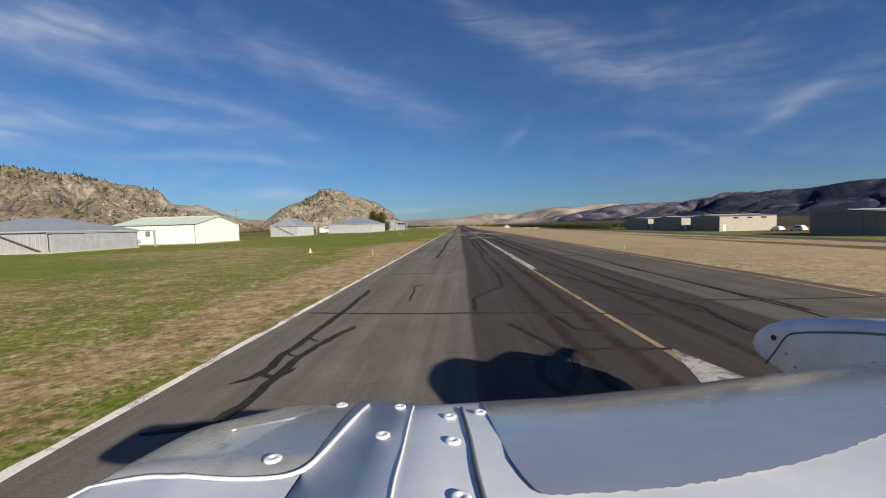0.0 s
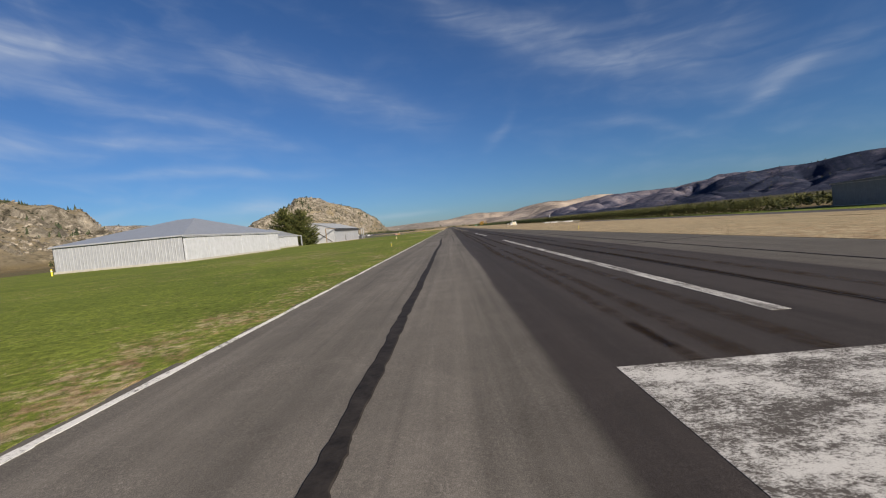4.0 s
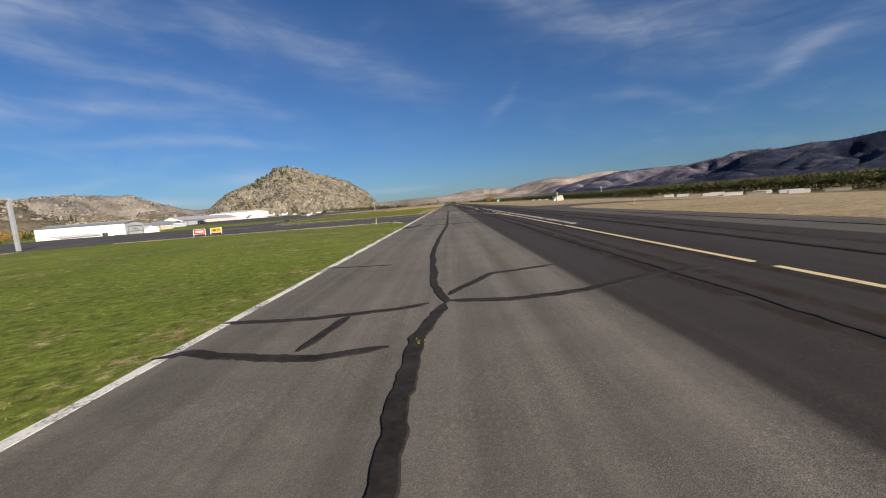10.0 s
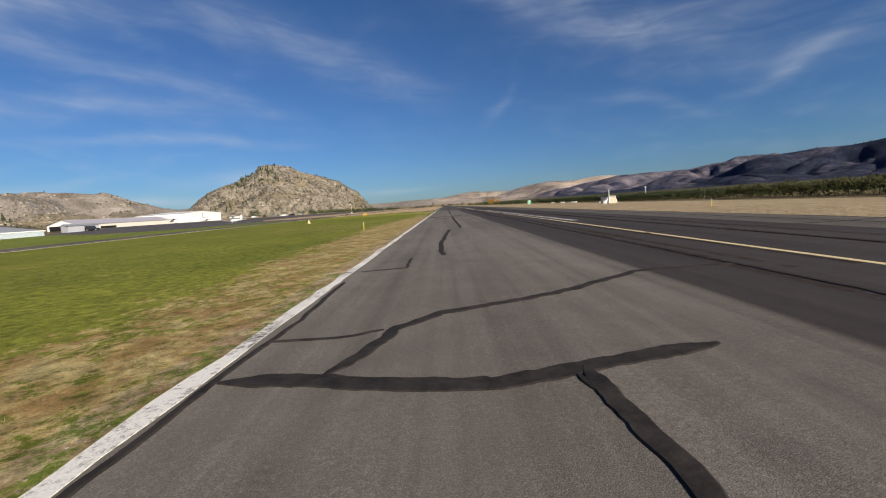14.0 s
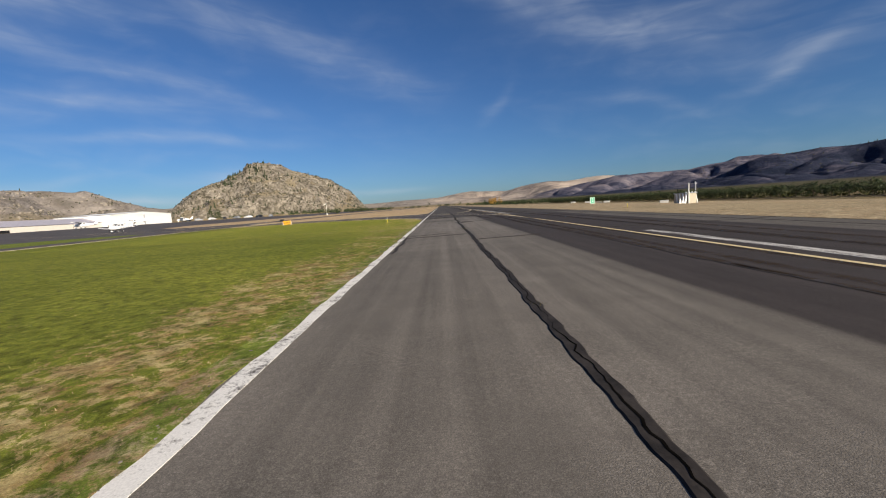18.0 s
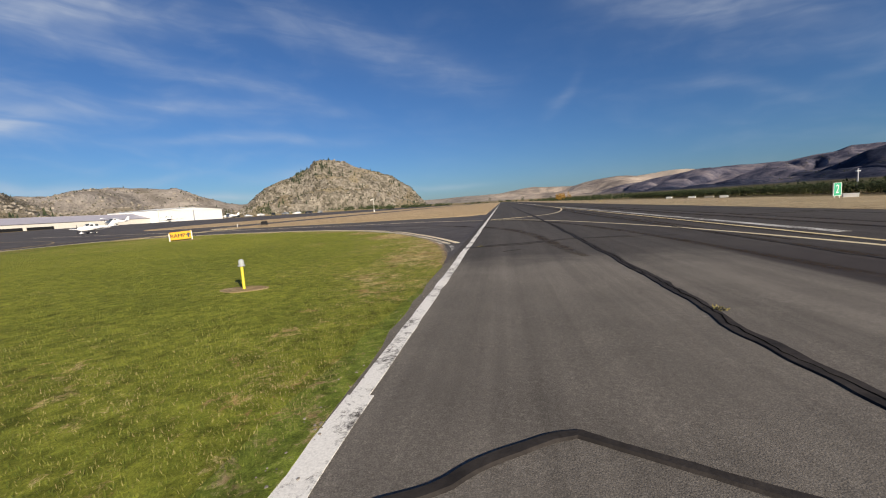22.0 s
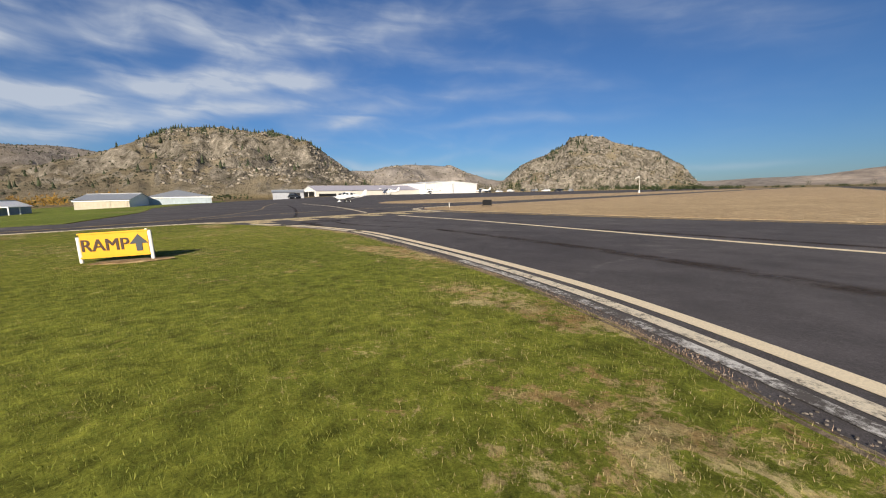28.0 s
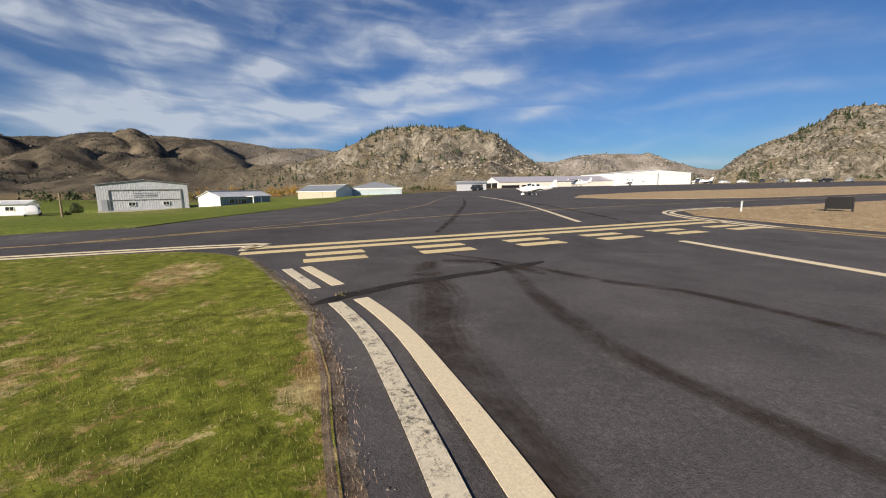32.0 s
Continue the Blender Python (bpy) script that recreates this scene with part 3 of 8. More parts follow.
for y0, y1, seed in ((-60, 120, 1), (120, 279, 2), (313, 394.2, 3)):
    strip = frayed(-0.13, y0, y1, 0.35, 0.10, seed)
    rag = Shape().ribbon([(x - 0.10, y) for x, y in strip], [0.32 * min(1, 0.1 + (y1 - y) / 4) for x, y in strip], 0.0, 0.0405)
    rag.v = [(x, y, min(z, 0.0318) if i % 4 < 2 else z) for i, (x, y, z) in enumerate(rag.v)]
    structure("verge", rag, LAWN, "ragged grass edge creeping over the pavement", "grass")
taxi = land("taxiway", [(-0.2, 281), (-0.2, 1000), (-33, 1000), (-33, 281)], 0.012, TAXI, "dark asphalt taxiway with yellow lines", "taxiway")
land("ramp", [(-33, 281), (-33, 1000), (-140, 1000), (-140, 452), (-124, 441), (-91, 421.5), (-43, 411), (-33.2, 408.2), (-32, 404), (-31.5, 332), (-95, 330), (-95, 281)], 0.010, TAXI, "dark asphalt aircraft parking ramp", "ramp")
land("lawn_west", [(-31.6, 333), (-32.1, 404), (-33.3, 408), (-43, 410.8), (-91, 421.3), (-124, 440.5), (-150, 452), (-200, 452), (-200, 333)], 0.022, LAWN, "green lawn in front of the western hangars", "lawn")
land("dry_verge", [(-3, 422.0), (-0.55, 424)] + [(-0.45, 900), (-26, 900), (-29.6, 430)] + [(-29.2, 427), (-27.5, 425.4), (-22, 424), (-12, 422.6)], 0.03, DRYVERGE, "dry straw-coloured grass beside the taxiway", "grass")
land("ramp_verge", [(-39.5, 440), (-37, 446), (-36, 880), (-62, 880), (-66, 466), (-58, 446), (-50, 438.5), (-43, 437.6)], 0.03, DRYVERGE, "dry grass strip between taxiway and ramp", "grass")
EAST = smooth([(15.55, -150), (15.6, 40), (15.3, 100), (14.6, 160), (13.7, 215), (13.2, 250)], 16)
EAST = [(x + 0.16 * noise.noise(Vector((1, y * 0.5, 0))), y) for x, y in EAST]
SPUR_S = [(13.1, 285)] + smooth([(13.15, 287), (13.7, 289.3), (15.4, 290.2), (20, 289.8), (40, 288.6), (65.9, 287.4)], 5)
SPUR_N = smooth([(65.9, 294.4), (40, 295.6), (22, 296.8), (17, 298), (14.8, 299.6), (13.5, 302.2), (13.1, 305.5)], 5)
land("field_east", EAST + SPUR_S + [(65.9, -150)], 0.045, DRYTURF, "dry straw-coloured grass east of the runway", "grass")
land("field_northeast", SPUR_N + frayed(13.1, 306, 1000, 2.2, 0.16, 8) + [(65.9, 1000)], 0.045, DRYTURF, "dry straw-coloured grass beyond the connecting taxiway", "grass")
land("connecting_taxiway", [(12.9, 284), (42, 284), (66, 285), (66, 299), (42, 300), (12.9, 307)], 0.038, TAXI, "dark asphalt spur joining the runway to the eastern taxiway", "taxiway")
land("hangar_apron", [(-34.3, 243), (-31.4, 246), (-30.8, 262), (-30.6, 276), (-30.6, 283), (-34.3, 283)], 0.05, BARE, "bare gravelly strip in front of the grey hangar", "gravel")
land("back_field", [(-76, -120), (-75.2, -120), (-75.2, 262.2), (-75.2, 280), (-95.2, 280), (-160, 280), (-160, -120)], 0.012, FALLOW, "dark fallow field behind the hangars", "field")
land("taxiway_east", [(66, -150), (73, -150), (73, 300), (66, 300)], 0.05, TAXI, "dark asphalt taxiway by the eastern hangars", "taxiway")
land("grass_east", [(73, -150), (84.5, -150), (84.5, 300), (73, 300)], 0.05, LAWN, "green grass in front of the eastern hangars", "lawn")

fringe = Shape()
for i, (x, y) in enumerate(CORNER):
    a, b = CORNER[max(i - 1, 0)], CORNER[min(i + 1, len(CORNER) - 1)]
    t = Vector((b[0] - a[0], b[1] - a[1])).normalized()
    for d, z in ((-0.05, 0.0308), (-0.02, 0.0318), (0.02 + 0.04 * abs(noise.noise(Vector((x * 3, y * 3, 2)))), 0.022), (0.06 + 0.07 * abs(noise.noise(Vector((x * 2, y * 2, 5)))), 0.0127)):
        fringe.v.append((x + t.y * d, y - t.x * d, z + (level(x, y) if d > 0 else 0)))
    if i:
        fringe.f += [(4 * i - 4 + k, 4 * i - 3 + k, 4 * i + 1 + k, 4 * i + k) for k in range(3)]
structure("gravel_fringe", fringe, turf("brown_gravel_fringe", (0.20, 0.155, 0.105), (0.12, 0.092, 0.065), (0.30, 0.25, 0.19), 0.8), "brown gravel and thatch between lawn and taxiway", "gravel")
for y0, y1 in ((281, 313), (395.6, 1000)):
    part("feathered_joint", Shape().face((-0.4, y0, 0.0125), (-0.19, y0, Z_PAVE + 0.0004), (-0.19, y1, Z_PAVE + 0.0004), (-0.4, y1, 0.0125)), TAXI, taxi)

# painted lines


def line(name, pts, width, mat, label, parent, z=Z_MARK, lift=False):
    s = Shape()
    if lift:
        s.ribbon(pts, width, 0, 0.004)
        s.v = [(x, y, q + level(x, y) + 0.016) for x, y, q in s.v]
    else:
        s.ribbon(pts, width, z - 0.012, z)
    return part(name, s, mat, parent, label)


def dense(a, b, step, sway=0.0):
    n = max(2, int((Vector(b) - Vector(a)).length / step))
    return [(a[0] + (b[0] - a[0]) * i / n + sway * noise.noise(Vector((a[0], a[1] + i * step * 0.4, 5))), a[1] + (b[1] - a[1]) * i / n) for i in range(n + 1)]


WHITE_EDGE = road_paint("flaking_edge_paint", (0.74, 0.72, 0.68), 0.518)


def ragged(y0, y1, width):
    """Centre points and uneven widths of a flaking line along x = 0."""
    pts = dense((0, y0), (0, y1), 0.3, 0.03)
    return pts, [width * (1 + 0.22 * noise.noise(Vector((y * 0.8, 1, 0))) + 0.30 * noise.noise(Vector((y * 3.1, 5, 0)))) for _, y in pts]


line("edge_line", *ragged(-150, 118, 0.16), WHITE_EDGE, "worn white runway edge line", runway)
line("edge_line", *ragged(118, 262, 0.115), WHITE_EDGE, "narrow overgrown white runway edge line", runway)
line("edge_line", *ragged(262, 300, 0.19), WHITE_EDGE, "flaking white runway edge line", runway)
line("edge_line", *ragged(300, 391, 0.165), WHITE_EDGE, "broad worn white runway edge line", runway)
line("edge_line", *ragged(391, 700, 0.12), WHITE_EDGE, "worn white runway edge line", runway)
line("edge_line", dense((15.1, -150), (15.0, 105), 8), 0.16, YELLOW_OLD, "faded edge line", runway)
# centre line: white bars, a thin yellow line beside them
for a, b in ((-30, -0.6), (18.6, 57.5), (120, 146), (160.6, 172.2), (172.6, 180.4), (204.5, 238.2), (238.45, 242.2), (269, 279.5), (279.8, 310), (336, 374), (398, 436), (460, 498), (522, 560), (584, 622), (646, 684)):
    line("centre_bar", [(7.62, a), (7.62, b)], 0.3 if b < 100 or b > 239 else 0.24, BRUSHED, "worn white centre bar", runway)
line("old_centre_line", dense((7.5, -60), (7.5, 92), 6, 0.05), 0.12, YELLOW_OLD, "faded yellow centre line", runway, Z_MARK - 0.0025)
for a, b in ((226, 238.2), (238.6, 250.2), (250.6, 258.7), (259.1, 268.4), (268.9, 276.6), (277, 293), (320, 354), (355, 425), (426, 700)):
    line("yellow_line", [(7.05, a), (7.05, b)], 0.115, YELLOW, "yellow line beside the centre bars", runway)
# displaced threshold: arrow, arrowheads, bar and numeral
Z_OLD = Z_MARK - 0.001
part("arrow_head", Shape().slab([(5.9, -0.5), (9.4, -0.5), (7.66, 6.65)], Z_PAVE - 0.01, Z_OLD), WHITE_OLD, runway, "worn white arrow head")
legs = 0
for pts, w in (([(7.5, 70.2), (5.64, 60.86)], 0.34), ([(7.5, 70.2), (9.4, 62.4)], 0.5), ([(4.14, 85.6), (2.9, 80), (1.25, 75.0)], 0.38), ([(4.14, 85.6), (5.5, 80.6), (7.0, 75.6)], 0.38), ([(11.2, 86.0), (9.6, 81), (8.3, 76.4)], 0.38), ([(11.2, 86.0), (12.9, 81), (14.2, 76.2)], 0.38)):
    legs += 1
    line("arrow_leg", pts, w, WHITE_OLD, "worn white arrow leg", runway, Z_OLD - 0.0004 * legs)
for pts in ([(1.0, 76.0), (1.6, 80), (2.5, 86)], [(7.5, 75.5), (6.6, 80), (5.6, 85)], [(10.4, 84.8), (8.9, 77)]):
    line("old_yellow_leg", pts, 0.14, YELLOW_OLD, "faint old yellow stripe", runway, Z_OLD - 0.0032)
part("threshold_bar", Shape().box(0.12, 15.0, 91.7, 94.7, Z_PAVE - 0.01, Z_OLD), WHITE_WORN, runway, "worn white threshold bar")
two = Shape().slab([(4.95, 101.6), (10.1, 101.6), (10.1, 104.2), (7.4, 104.2), (10.15, 110.4), (10.15, 118.6), (4.95, 118.6), (4.95, 114.6), (6.3, 114.6), (6.3, 116.2), (8.75, 116.2), (8.75, 111.0), (4.95, 104.6)], Z_PAVE - 0.01, Z_OLD)
part("numeral", two, WHITE_WORN, runway, "worn white runway numeral 2")
# lead-off curves between runway and taxiways
line("lead_line", smooth([(0.25, 300.0), (1.2, 300.05), (2.5, 300.5), (3.4, 301.2), (4.2, 302.0), (5.1, 303.2), (5.8, 304.6), (6.4, 306.6), (6.8, 310), (6.98, 316), (7.05, 322)]), 0.13, LEAD, "yellow lead-off curve", runway)
line("lead_line", smooth([(-30, 305.4), (-12, 301.7), (-2.6, 299.3), (-0.2, 298.8)]), 0.13, LEAD, "yellow taxi line", taxi, lift=True)
line("lead_line", smooth([(0.1, 298.6), (1.3, 297.7), (2.7, 296.4), (4.0, 295.0), (4.9, 293.6), (5.6, 291.8), (6.3, 289), (6.8, 285), (7.0, 280)]), 0.13, LEAD, "yellow lead-off curve", runway)
line("lead_line", smooth([(0.2, 412.4), (1.4, 413.0), (2.8, 414.2), (4.0, 416.2), (4.9, 419), (5.9, 424), (6.7, 431), (7.0, 440)]), 0.14, LEAD, "yellow lead-off curve", runway)
line("lead_line", smooth([(0.2, 411.8), (1.6, 410.6), (3.0, 408.2), (4.4, 405.0), (5.8, 400.5), (6.8, 394), (7.05, 386)]), 0.14, LEAD, "yellow lead-off curve", runway)
line("taxi_line", smooth([(-0.3, 412.2), (-4.3, 414.6), (-10.3, 416.2), (-17.1, 418.2), (-20.4, 418.9), (-23.3, 419.5)]), 0.16, PALE, "pale yellow taxiway centre line", taxi, lift=True)
line("taxi_line", smooth([(-27.6, 420.7), (-38, 425.6), (-50, 430.6), (-66, 436)]), 0.16, PALE, "pale yellow taxiway centre line", taxi, lift=True)
line("taxi_line", smooth([(-26.5, 300), (-27.8, 340), (-28.2, 400), (-30.5, 412), (-33.5, 424), (-34.2, 450), (-32, 560)]), 0.14, YELLOW_OLD, "faded taxiway centre line", taxi, lift=True)
line("taxi_line", smooth([(-29.0, 408), (-33, 414), (-44, 421), (-60, 428), (-84, 440)]), 0.14, YELLOW_OLD, "faded ramp line", taxi, lift=True)
# double edge lines round the island
CURVE = [(-0.63, 399.5), (-1.24, 400.9), (-2.1, 402.6), (-3.0, 404.2), (-3.75, 405.4), (-4.6, 406.45), (-6.0, 407.95), (-7.6, 409.2), (-9.2, 410.25), (-10.6, 410.95), (-12.4, 411.65), (-14.2, 412.25), (-16.5, 412.95), (-18, 413.2), (-19.9, 413.29), (-21.4, 413.2), (-23.7, 412.68)]


def beside(pts, d):
    out = []
    for i, p in enumerate(pts):
        a, b = Vector(pts[max(i - 1, 0)]), Vector(pts[min(i + 1, len(pts) - 1)])
        t = (b - a).normalized()
        out.append((p[0] + t.y * d, p[1] - t.x * d))
    return out


EDGE = smooth(CURVE, 12)
cut = [i for i, p in enumerate(EDGE) if -4.42 < p[0] < -4.2 or -17.95 < p[0] < -17.65 or -22.3 < p[0] < -21.9]
for off in (0.25, 0.0):
    wide, coat = (0.145, PALE) if off else (0.125, PALE_OLD)
    run = []
    for i, p in enumerate(beside(EDGE, off)):
        if i in cut:
            if len(run) > 1:
                line("edge_stripe", run, wide, coat, "pale yellow double edge stripe", taxi, lift=True)
            run = []
        else:
            run.append(p)
    line("edge_stripe", run, wide, coat, "pale yellow double edge stripe", taxi, lift=True)
OLD_EDGE = road_paint("nearly_gone_white_paint", (0.60, 0.58, 0.54), 0.575)
line("old_edge_stripe", [p for p in beside(EDGE, -0.17) if p[0] > -12], 0.10, OLD_EDGE, "nearly gone white edge stripe", taxi, lift=True)
line("old_edge_stripe", smooth([(-0.02, 395.2), (-0.2, 397.0), (-0.46, 398.8), (-0.78, 399.6)]), 0.10, OLD_EDGE, "nearly gone white edge stripe", taxi, lift=True)
for off in (0, 0.34):
    line("edge_stripe", smooth([(-25.9 - off, 411.9), (-26.75 - off, 409), (-26.7 - off, 380), (-25.1 - off, 330), (-23.2, 312 - off), (-19, 308.6 - off), (-4.5, 308.0 - off), (-1.8, 308.9 - off), (-0.65, 310.6 - off)]), 0.15, PALE, "pale double edge stripe", taxi, lift=True)
    line("edge_stripe", smooth([(-0.7, 281 + off), (-1.6, 284.5 + off), (-4.5, 285.9 + off), (-26, 286.1 + off)]), 0.15, PALE, "pale double edge stripe", taxi, lift=True)
    line("edge_stripe", smooth([(-23.9, 423.5 - off), (-27.6, 425.0 - off), (-29.5 - off, 427), (-30.0 - off, 431)]), 0.15, PALE, "pale double edge stripe", taxi, lift=True)
    line("edge_stripe", smooth([(-1.2, 421.7 - off), (-12, 422.2 - off), (-23.9, 423.5 - off)]), 0.14, YELLOW_OLD, "faded double edge stripe", taxi, lift=True)
# holding position: two broken and two solid yellow lines
for k, x in enumerate((-24.25, -24.85)):
    for i in range(6):
        y = 412.9 + 1.85 * i + 0.05 * k
        line("hold_dash", [(x + 0.02 * i, y), (x + 0.02 * i - 0.02, y + 0.95)], 0.3, YELLOW, "yellow holding dash", taxi, lift=True)
for x in (-25.5, -26.15):
    line("hold_line", [(x, 411.9), (x - 0.1, 424.0)], 0.3, YELLOW, "solid yellow holding line", taxi, lift=True)

# sealed cracks
SEAL = Mat("crack_sealant", 0.85, 0, 0.2)
sp = SEAL.pos()
SEAL.color(SEAL.mix(SEAL.ramp(SEAL.noise(sp, 5, 5, 0.7), (0.35, 0.0), (0.65, 1.0)), (0.013, 0.011, 0.0105), (0.040, 0.034, 0.031)))
SEAL.bump(SEAL.noise(sp, 22, 4), 0.4, 0.01)
SEAL = SEAL.m
CRACK = Mat("open_crack", 1.0, 0, 0.0)
CRACK.color(CRACK.ramp(CRACK.noise(CRACK.pos(), 9, 3), (0.3, (0.003, 0.003, 0.003)), (0.7, (0.009, 0.008, 0.007))))
CRACK = CRACK.m
count = [0]


def seal(width, *pts):
    """A poured tar band over a crack; its two edges waver and splash on their own."""
    count[0] += 1
    s = count[0]
    out, wid, m = [], [], Shape()
    for i in range(len(pts) - 1):
        a, b = Vector(pts[i]), Vector(pts[i + 1])
        n = max(2, int((b - a).length / 0.06)) if (b - a).length < 12 else int((b - a).length / 0.2)
        d = (b - a).normalized()
        for j in range(n + (i == len(pts) - 2)):
            p = a + (b - a) * j / n
            k = p.x * 1.3 + p.y
            q = 0.06 * noise.noise(Vector((k * 0.9, s, 0))) + 0.03 * noise.noise(Vector((k * 3.3, s, 7)))
            out.append((p.x + d.y * q, p.y - d.x * q))
            sides = []
            for e in (0, 5):
                v = 1 + 0.38 * noise.noise(Vector((k * 1.1, s, 4 + e))) + 0.22 * noise.noise(Vector((k * 5.5, s, 9 + e))) + 0.22 * noise.noise(Vector((k * 17, s, 2 + e)))
                v += 1.6 * max(0, noise.noise(Vector((k * 2.6, s, 20 + e))) - 0.42) + 0.8 * max(0, noise.noise(Vector((k * 9, s, 30 + e))) - 0.4)
                sides.append(max(0.12, v) * width * 0.40)
            wid.append((d, *sides))
    n, top = len(out), 0.0002 * (s % 23)
    for i, ((x, y), (d, l, r)) in enumerate(zip(out, wid)):
        f = min(1, 0.12 + 0.07 / max(width, 0.03) * min(i, n - 1 - i) * 0.6)
        z = (Z_MARK + 0.002) if x > -0.3 else level(x, y) + 0.022
        for q, e in ((-l * f, -0.012), (r * f, 0.012)):
            m.v += [(x + d.y * (q + e), y - d.x * (q + e), z - 0.0055), (x + d.y * q, y - d.x * q, z + top)]
        if i:
            a, b = 4 * i - 4, 4 * i
            m.f += [(a + 1, a + 3, b + 3, b + 1), (a, a + 1, b + 1, b), (a + 3, a + 2, b + 2, b + 3)]
    band = part("sealed_crack", m, SEAL, runway if pts[0][0] > -0.3 else taxi)
    if width >= 0.13 and len(pts) > 4 and pts[0][0] > -0.3 and pts[0][1] > 300 and abs(pts[-1][1] - pts[0][1]) > 10:
        line_in, thin = [], []
        for x, y in out:
            x += 0.05 * noise.noise(Vector((y * 2.2, s, 3))) + 0.03 * noise.noise(Vector((y * 9, s, 5)))
            line_in.append((x, y))
            thin.append(max(0.002, 0.009 + 0.018 * noise.noise(Vector((y * 1.1, s, 8)))))
        c = Shape().ribbon(line_in, thin, 0, 0.0008)
        c.v = [(x, y, z + Z_MARK + 0.0068) for x, y, z in c.v]
        part("open_crack", c, CRACK, band, "open black crack")


seal(0.10, (0.24, 9.77), (2.53, 9.55), (4.49, 9.48), (6.64, 9.39), (8.82, 9.01))
seal(0.16, (0.88, 5.25), (1.06, 5.45), (1.17, 5.89), (1.07, 6.50), (1.12, 7.39), (1.12, 7.99), (1.12, 10.53), (1.02, 13.33))
seal(0.16, (1.33, 4.23), (1.47, 4.57), (1.43, 5.55), (1.41, 6.41), (1.57, 7.37), (1.84, 8.40))
seal(0.13, (4.52, 9.60), (4.53, 11.45), (5.63, 13.65), (5.77, 17.29), (5.51, 26.64))
seal(0.045, (1.10, 7.58), (1.27, 7.40), (1.44, 7.26))
seal(0.045, (1.07, 6.62), (1.25, 6.46), (1.41, 6.41))
seal(0.11, (1.11, 6.02), (1.22, 5.6), (1.45, 5.5), (1.58, 5.88))
seal(0.12, (1.47, 4.7), (1.41, 4.16), (1.0, 3.98), (0.7, 3.9))
seal(0.045, (2.67, 11.19), (2.54, 13.76), (2.79, 14.39))
seal(0.045, (0.94, 17.66), (3.77, 17.62))
seal(0.13, (5.18, 8.46), (5.43, 7.78), (5.77, 6.85), (5.95, 6.13), (5.76, 5.45), (5.45, 4.91), (5.27, 5.36), (5.29, 5.90), (5.70, 6.55))
seal(0.13, (6.32, 9.18), (6.48, 7.93), (6.85, 7.71))
seal(0.13, (5.90, 6.60), (7.66, 6.57))
seal(0.13, (7.52, 18.05), (9.06, 13.00), (10.06, 9.83), (9.65, 7.57))
seal(0.13, (11.79, 20.27), (12.06, 12.88), (12.17, 9.18))
seal(0.16, (-0.10, 34.03), (0.86, 33.81), (1.57, 33.65), (3.80, 33.31))
seal(0.045, (-0.10, 41.62), (2.45, 40.40))
seal(0.045, (0.41, 45.86), (2.54, 44.53))
seal(0.13, (3.61, 37.38), (3.72, 35.95), (3.60, 34.97))
seal(0.13, (5.79, 33.89), (5.78, 35.06), (5.82, 37.18), (5.73, 40.36), (5.66, 46.01))
seal(0.13, (1.29, 64.37), (1.18, 66.63), (2.61, 66.04))
seal(0.13, (0.19, 61.48), (0.20, 61.91), (1.45, 61.13))
seal(0.13, (5.71, 62.15), (5.70, 63.19), (5.65, 66.52), (5.68, 74.14))
seal(0.16, (0.36, 75.67), (1.48, 75.61), (2.35, 75.36), (2.83, 75.41), (3.84, 75.21), (4.70, 75.31))
seal(0.16, (-0.10, 75.08), (0.70, 74.84), (1.04, 75.26), (1.60, 75.51))
seal(0.16, (0.16, 103.67), (1.43, 104.04), (2.82, 103.99), (5.46, 103.64))
seal(0.045, (0.12, 102.80), (2.75, 102.02))
seal(0.045, (1.50, 101.10), (1.53, 102.30))
seal(0.045, (1.50, 101.10), (2.72, 100.62))
seal(0.16, (0.00, 105.59), (1.03, 105.90), (1.47, 106.03), (2.77, 105.62), (4.05, 105.59), (5.56, 105.32))
seal(0.13, (-0.10, 104.49), (-0.05, 104.54), (1.45, 103.91))
seal(0.045, (0.18, 104.45), (0.14, 105.55))
seal(0.045, (-0.01, 113.03), (2.47, 113.27), (5.21, 112.95))
seal(0.045, (-0.10, 159.14), (-0.10, 159.38), (-0.10, 159.64), (0.11, 159.26), (0.65, 158.98), (1.34, 158.78))
seal(0.13, (-0.10, 159.11), (-0.10, 159.39), (0.14, 159.06))
seal(0.06, (3.13, 171.13), (2.25, 169.56), (2.34, 166.25), (2.32, 163.39))
seal(0.03, (-0.10, 172.3), (0.9, 173.2))
seal(0.028, (4.4, 172.9), (5.4, 172.3), (7.0, 171.9))
seal(0.16, (0.07, 173.56), (1.44, 173.36), (2.64, 173.17), (3.75, 173.14), (4.59, 173.08), (5.62, 172.49))
seal(0.045, (3.43, 187.48), (0.50, 186.05))
seal(0.16, (-0.02, 186.26), (1.46, 185.91), (2.47, 185.75), (3.01, 186.03), (3.49, 186.53), (5.54, 186.90))
seal(0.045, (-0.01, 191.08), (1.54, 191.21), (3.44, 191.06), (5.46, 191.04))
seal(0.13, (2.19, 194.60), (2.33, 199.57))
seal(0.16, (0.16, 202.96), (2.32, 202.98), (4.34, 202.73), (5.47, 203.13), (8.08, 199.05))
seal(0.10, (0.38, 218.49), (0.39, 219.46), (2.23, 219.66), (2.60, 219.36), (4.01, 219.45), (5.80, 219.98))
seal(0.13, (0.25, 215.25), (0.34, 215.61), (1.10, 215.46), (1.35, 215.69))
seal(0.045, (0.34, 223.85), (2.49, 224.11))
seal(0.13, (5.78, 220.77), (7.80, 221.29))
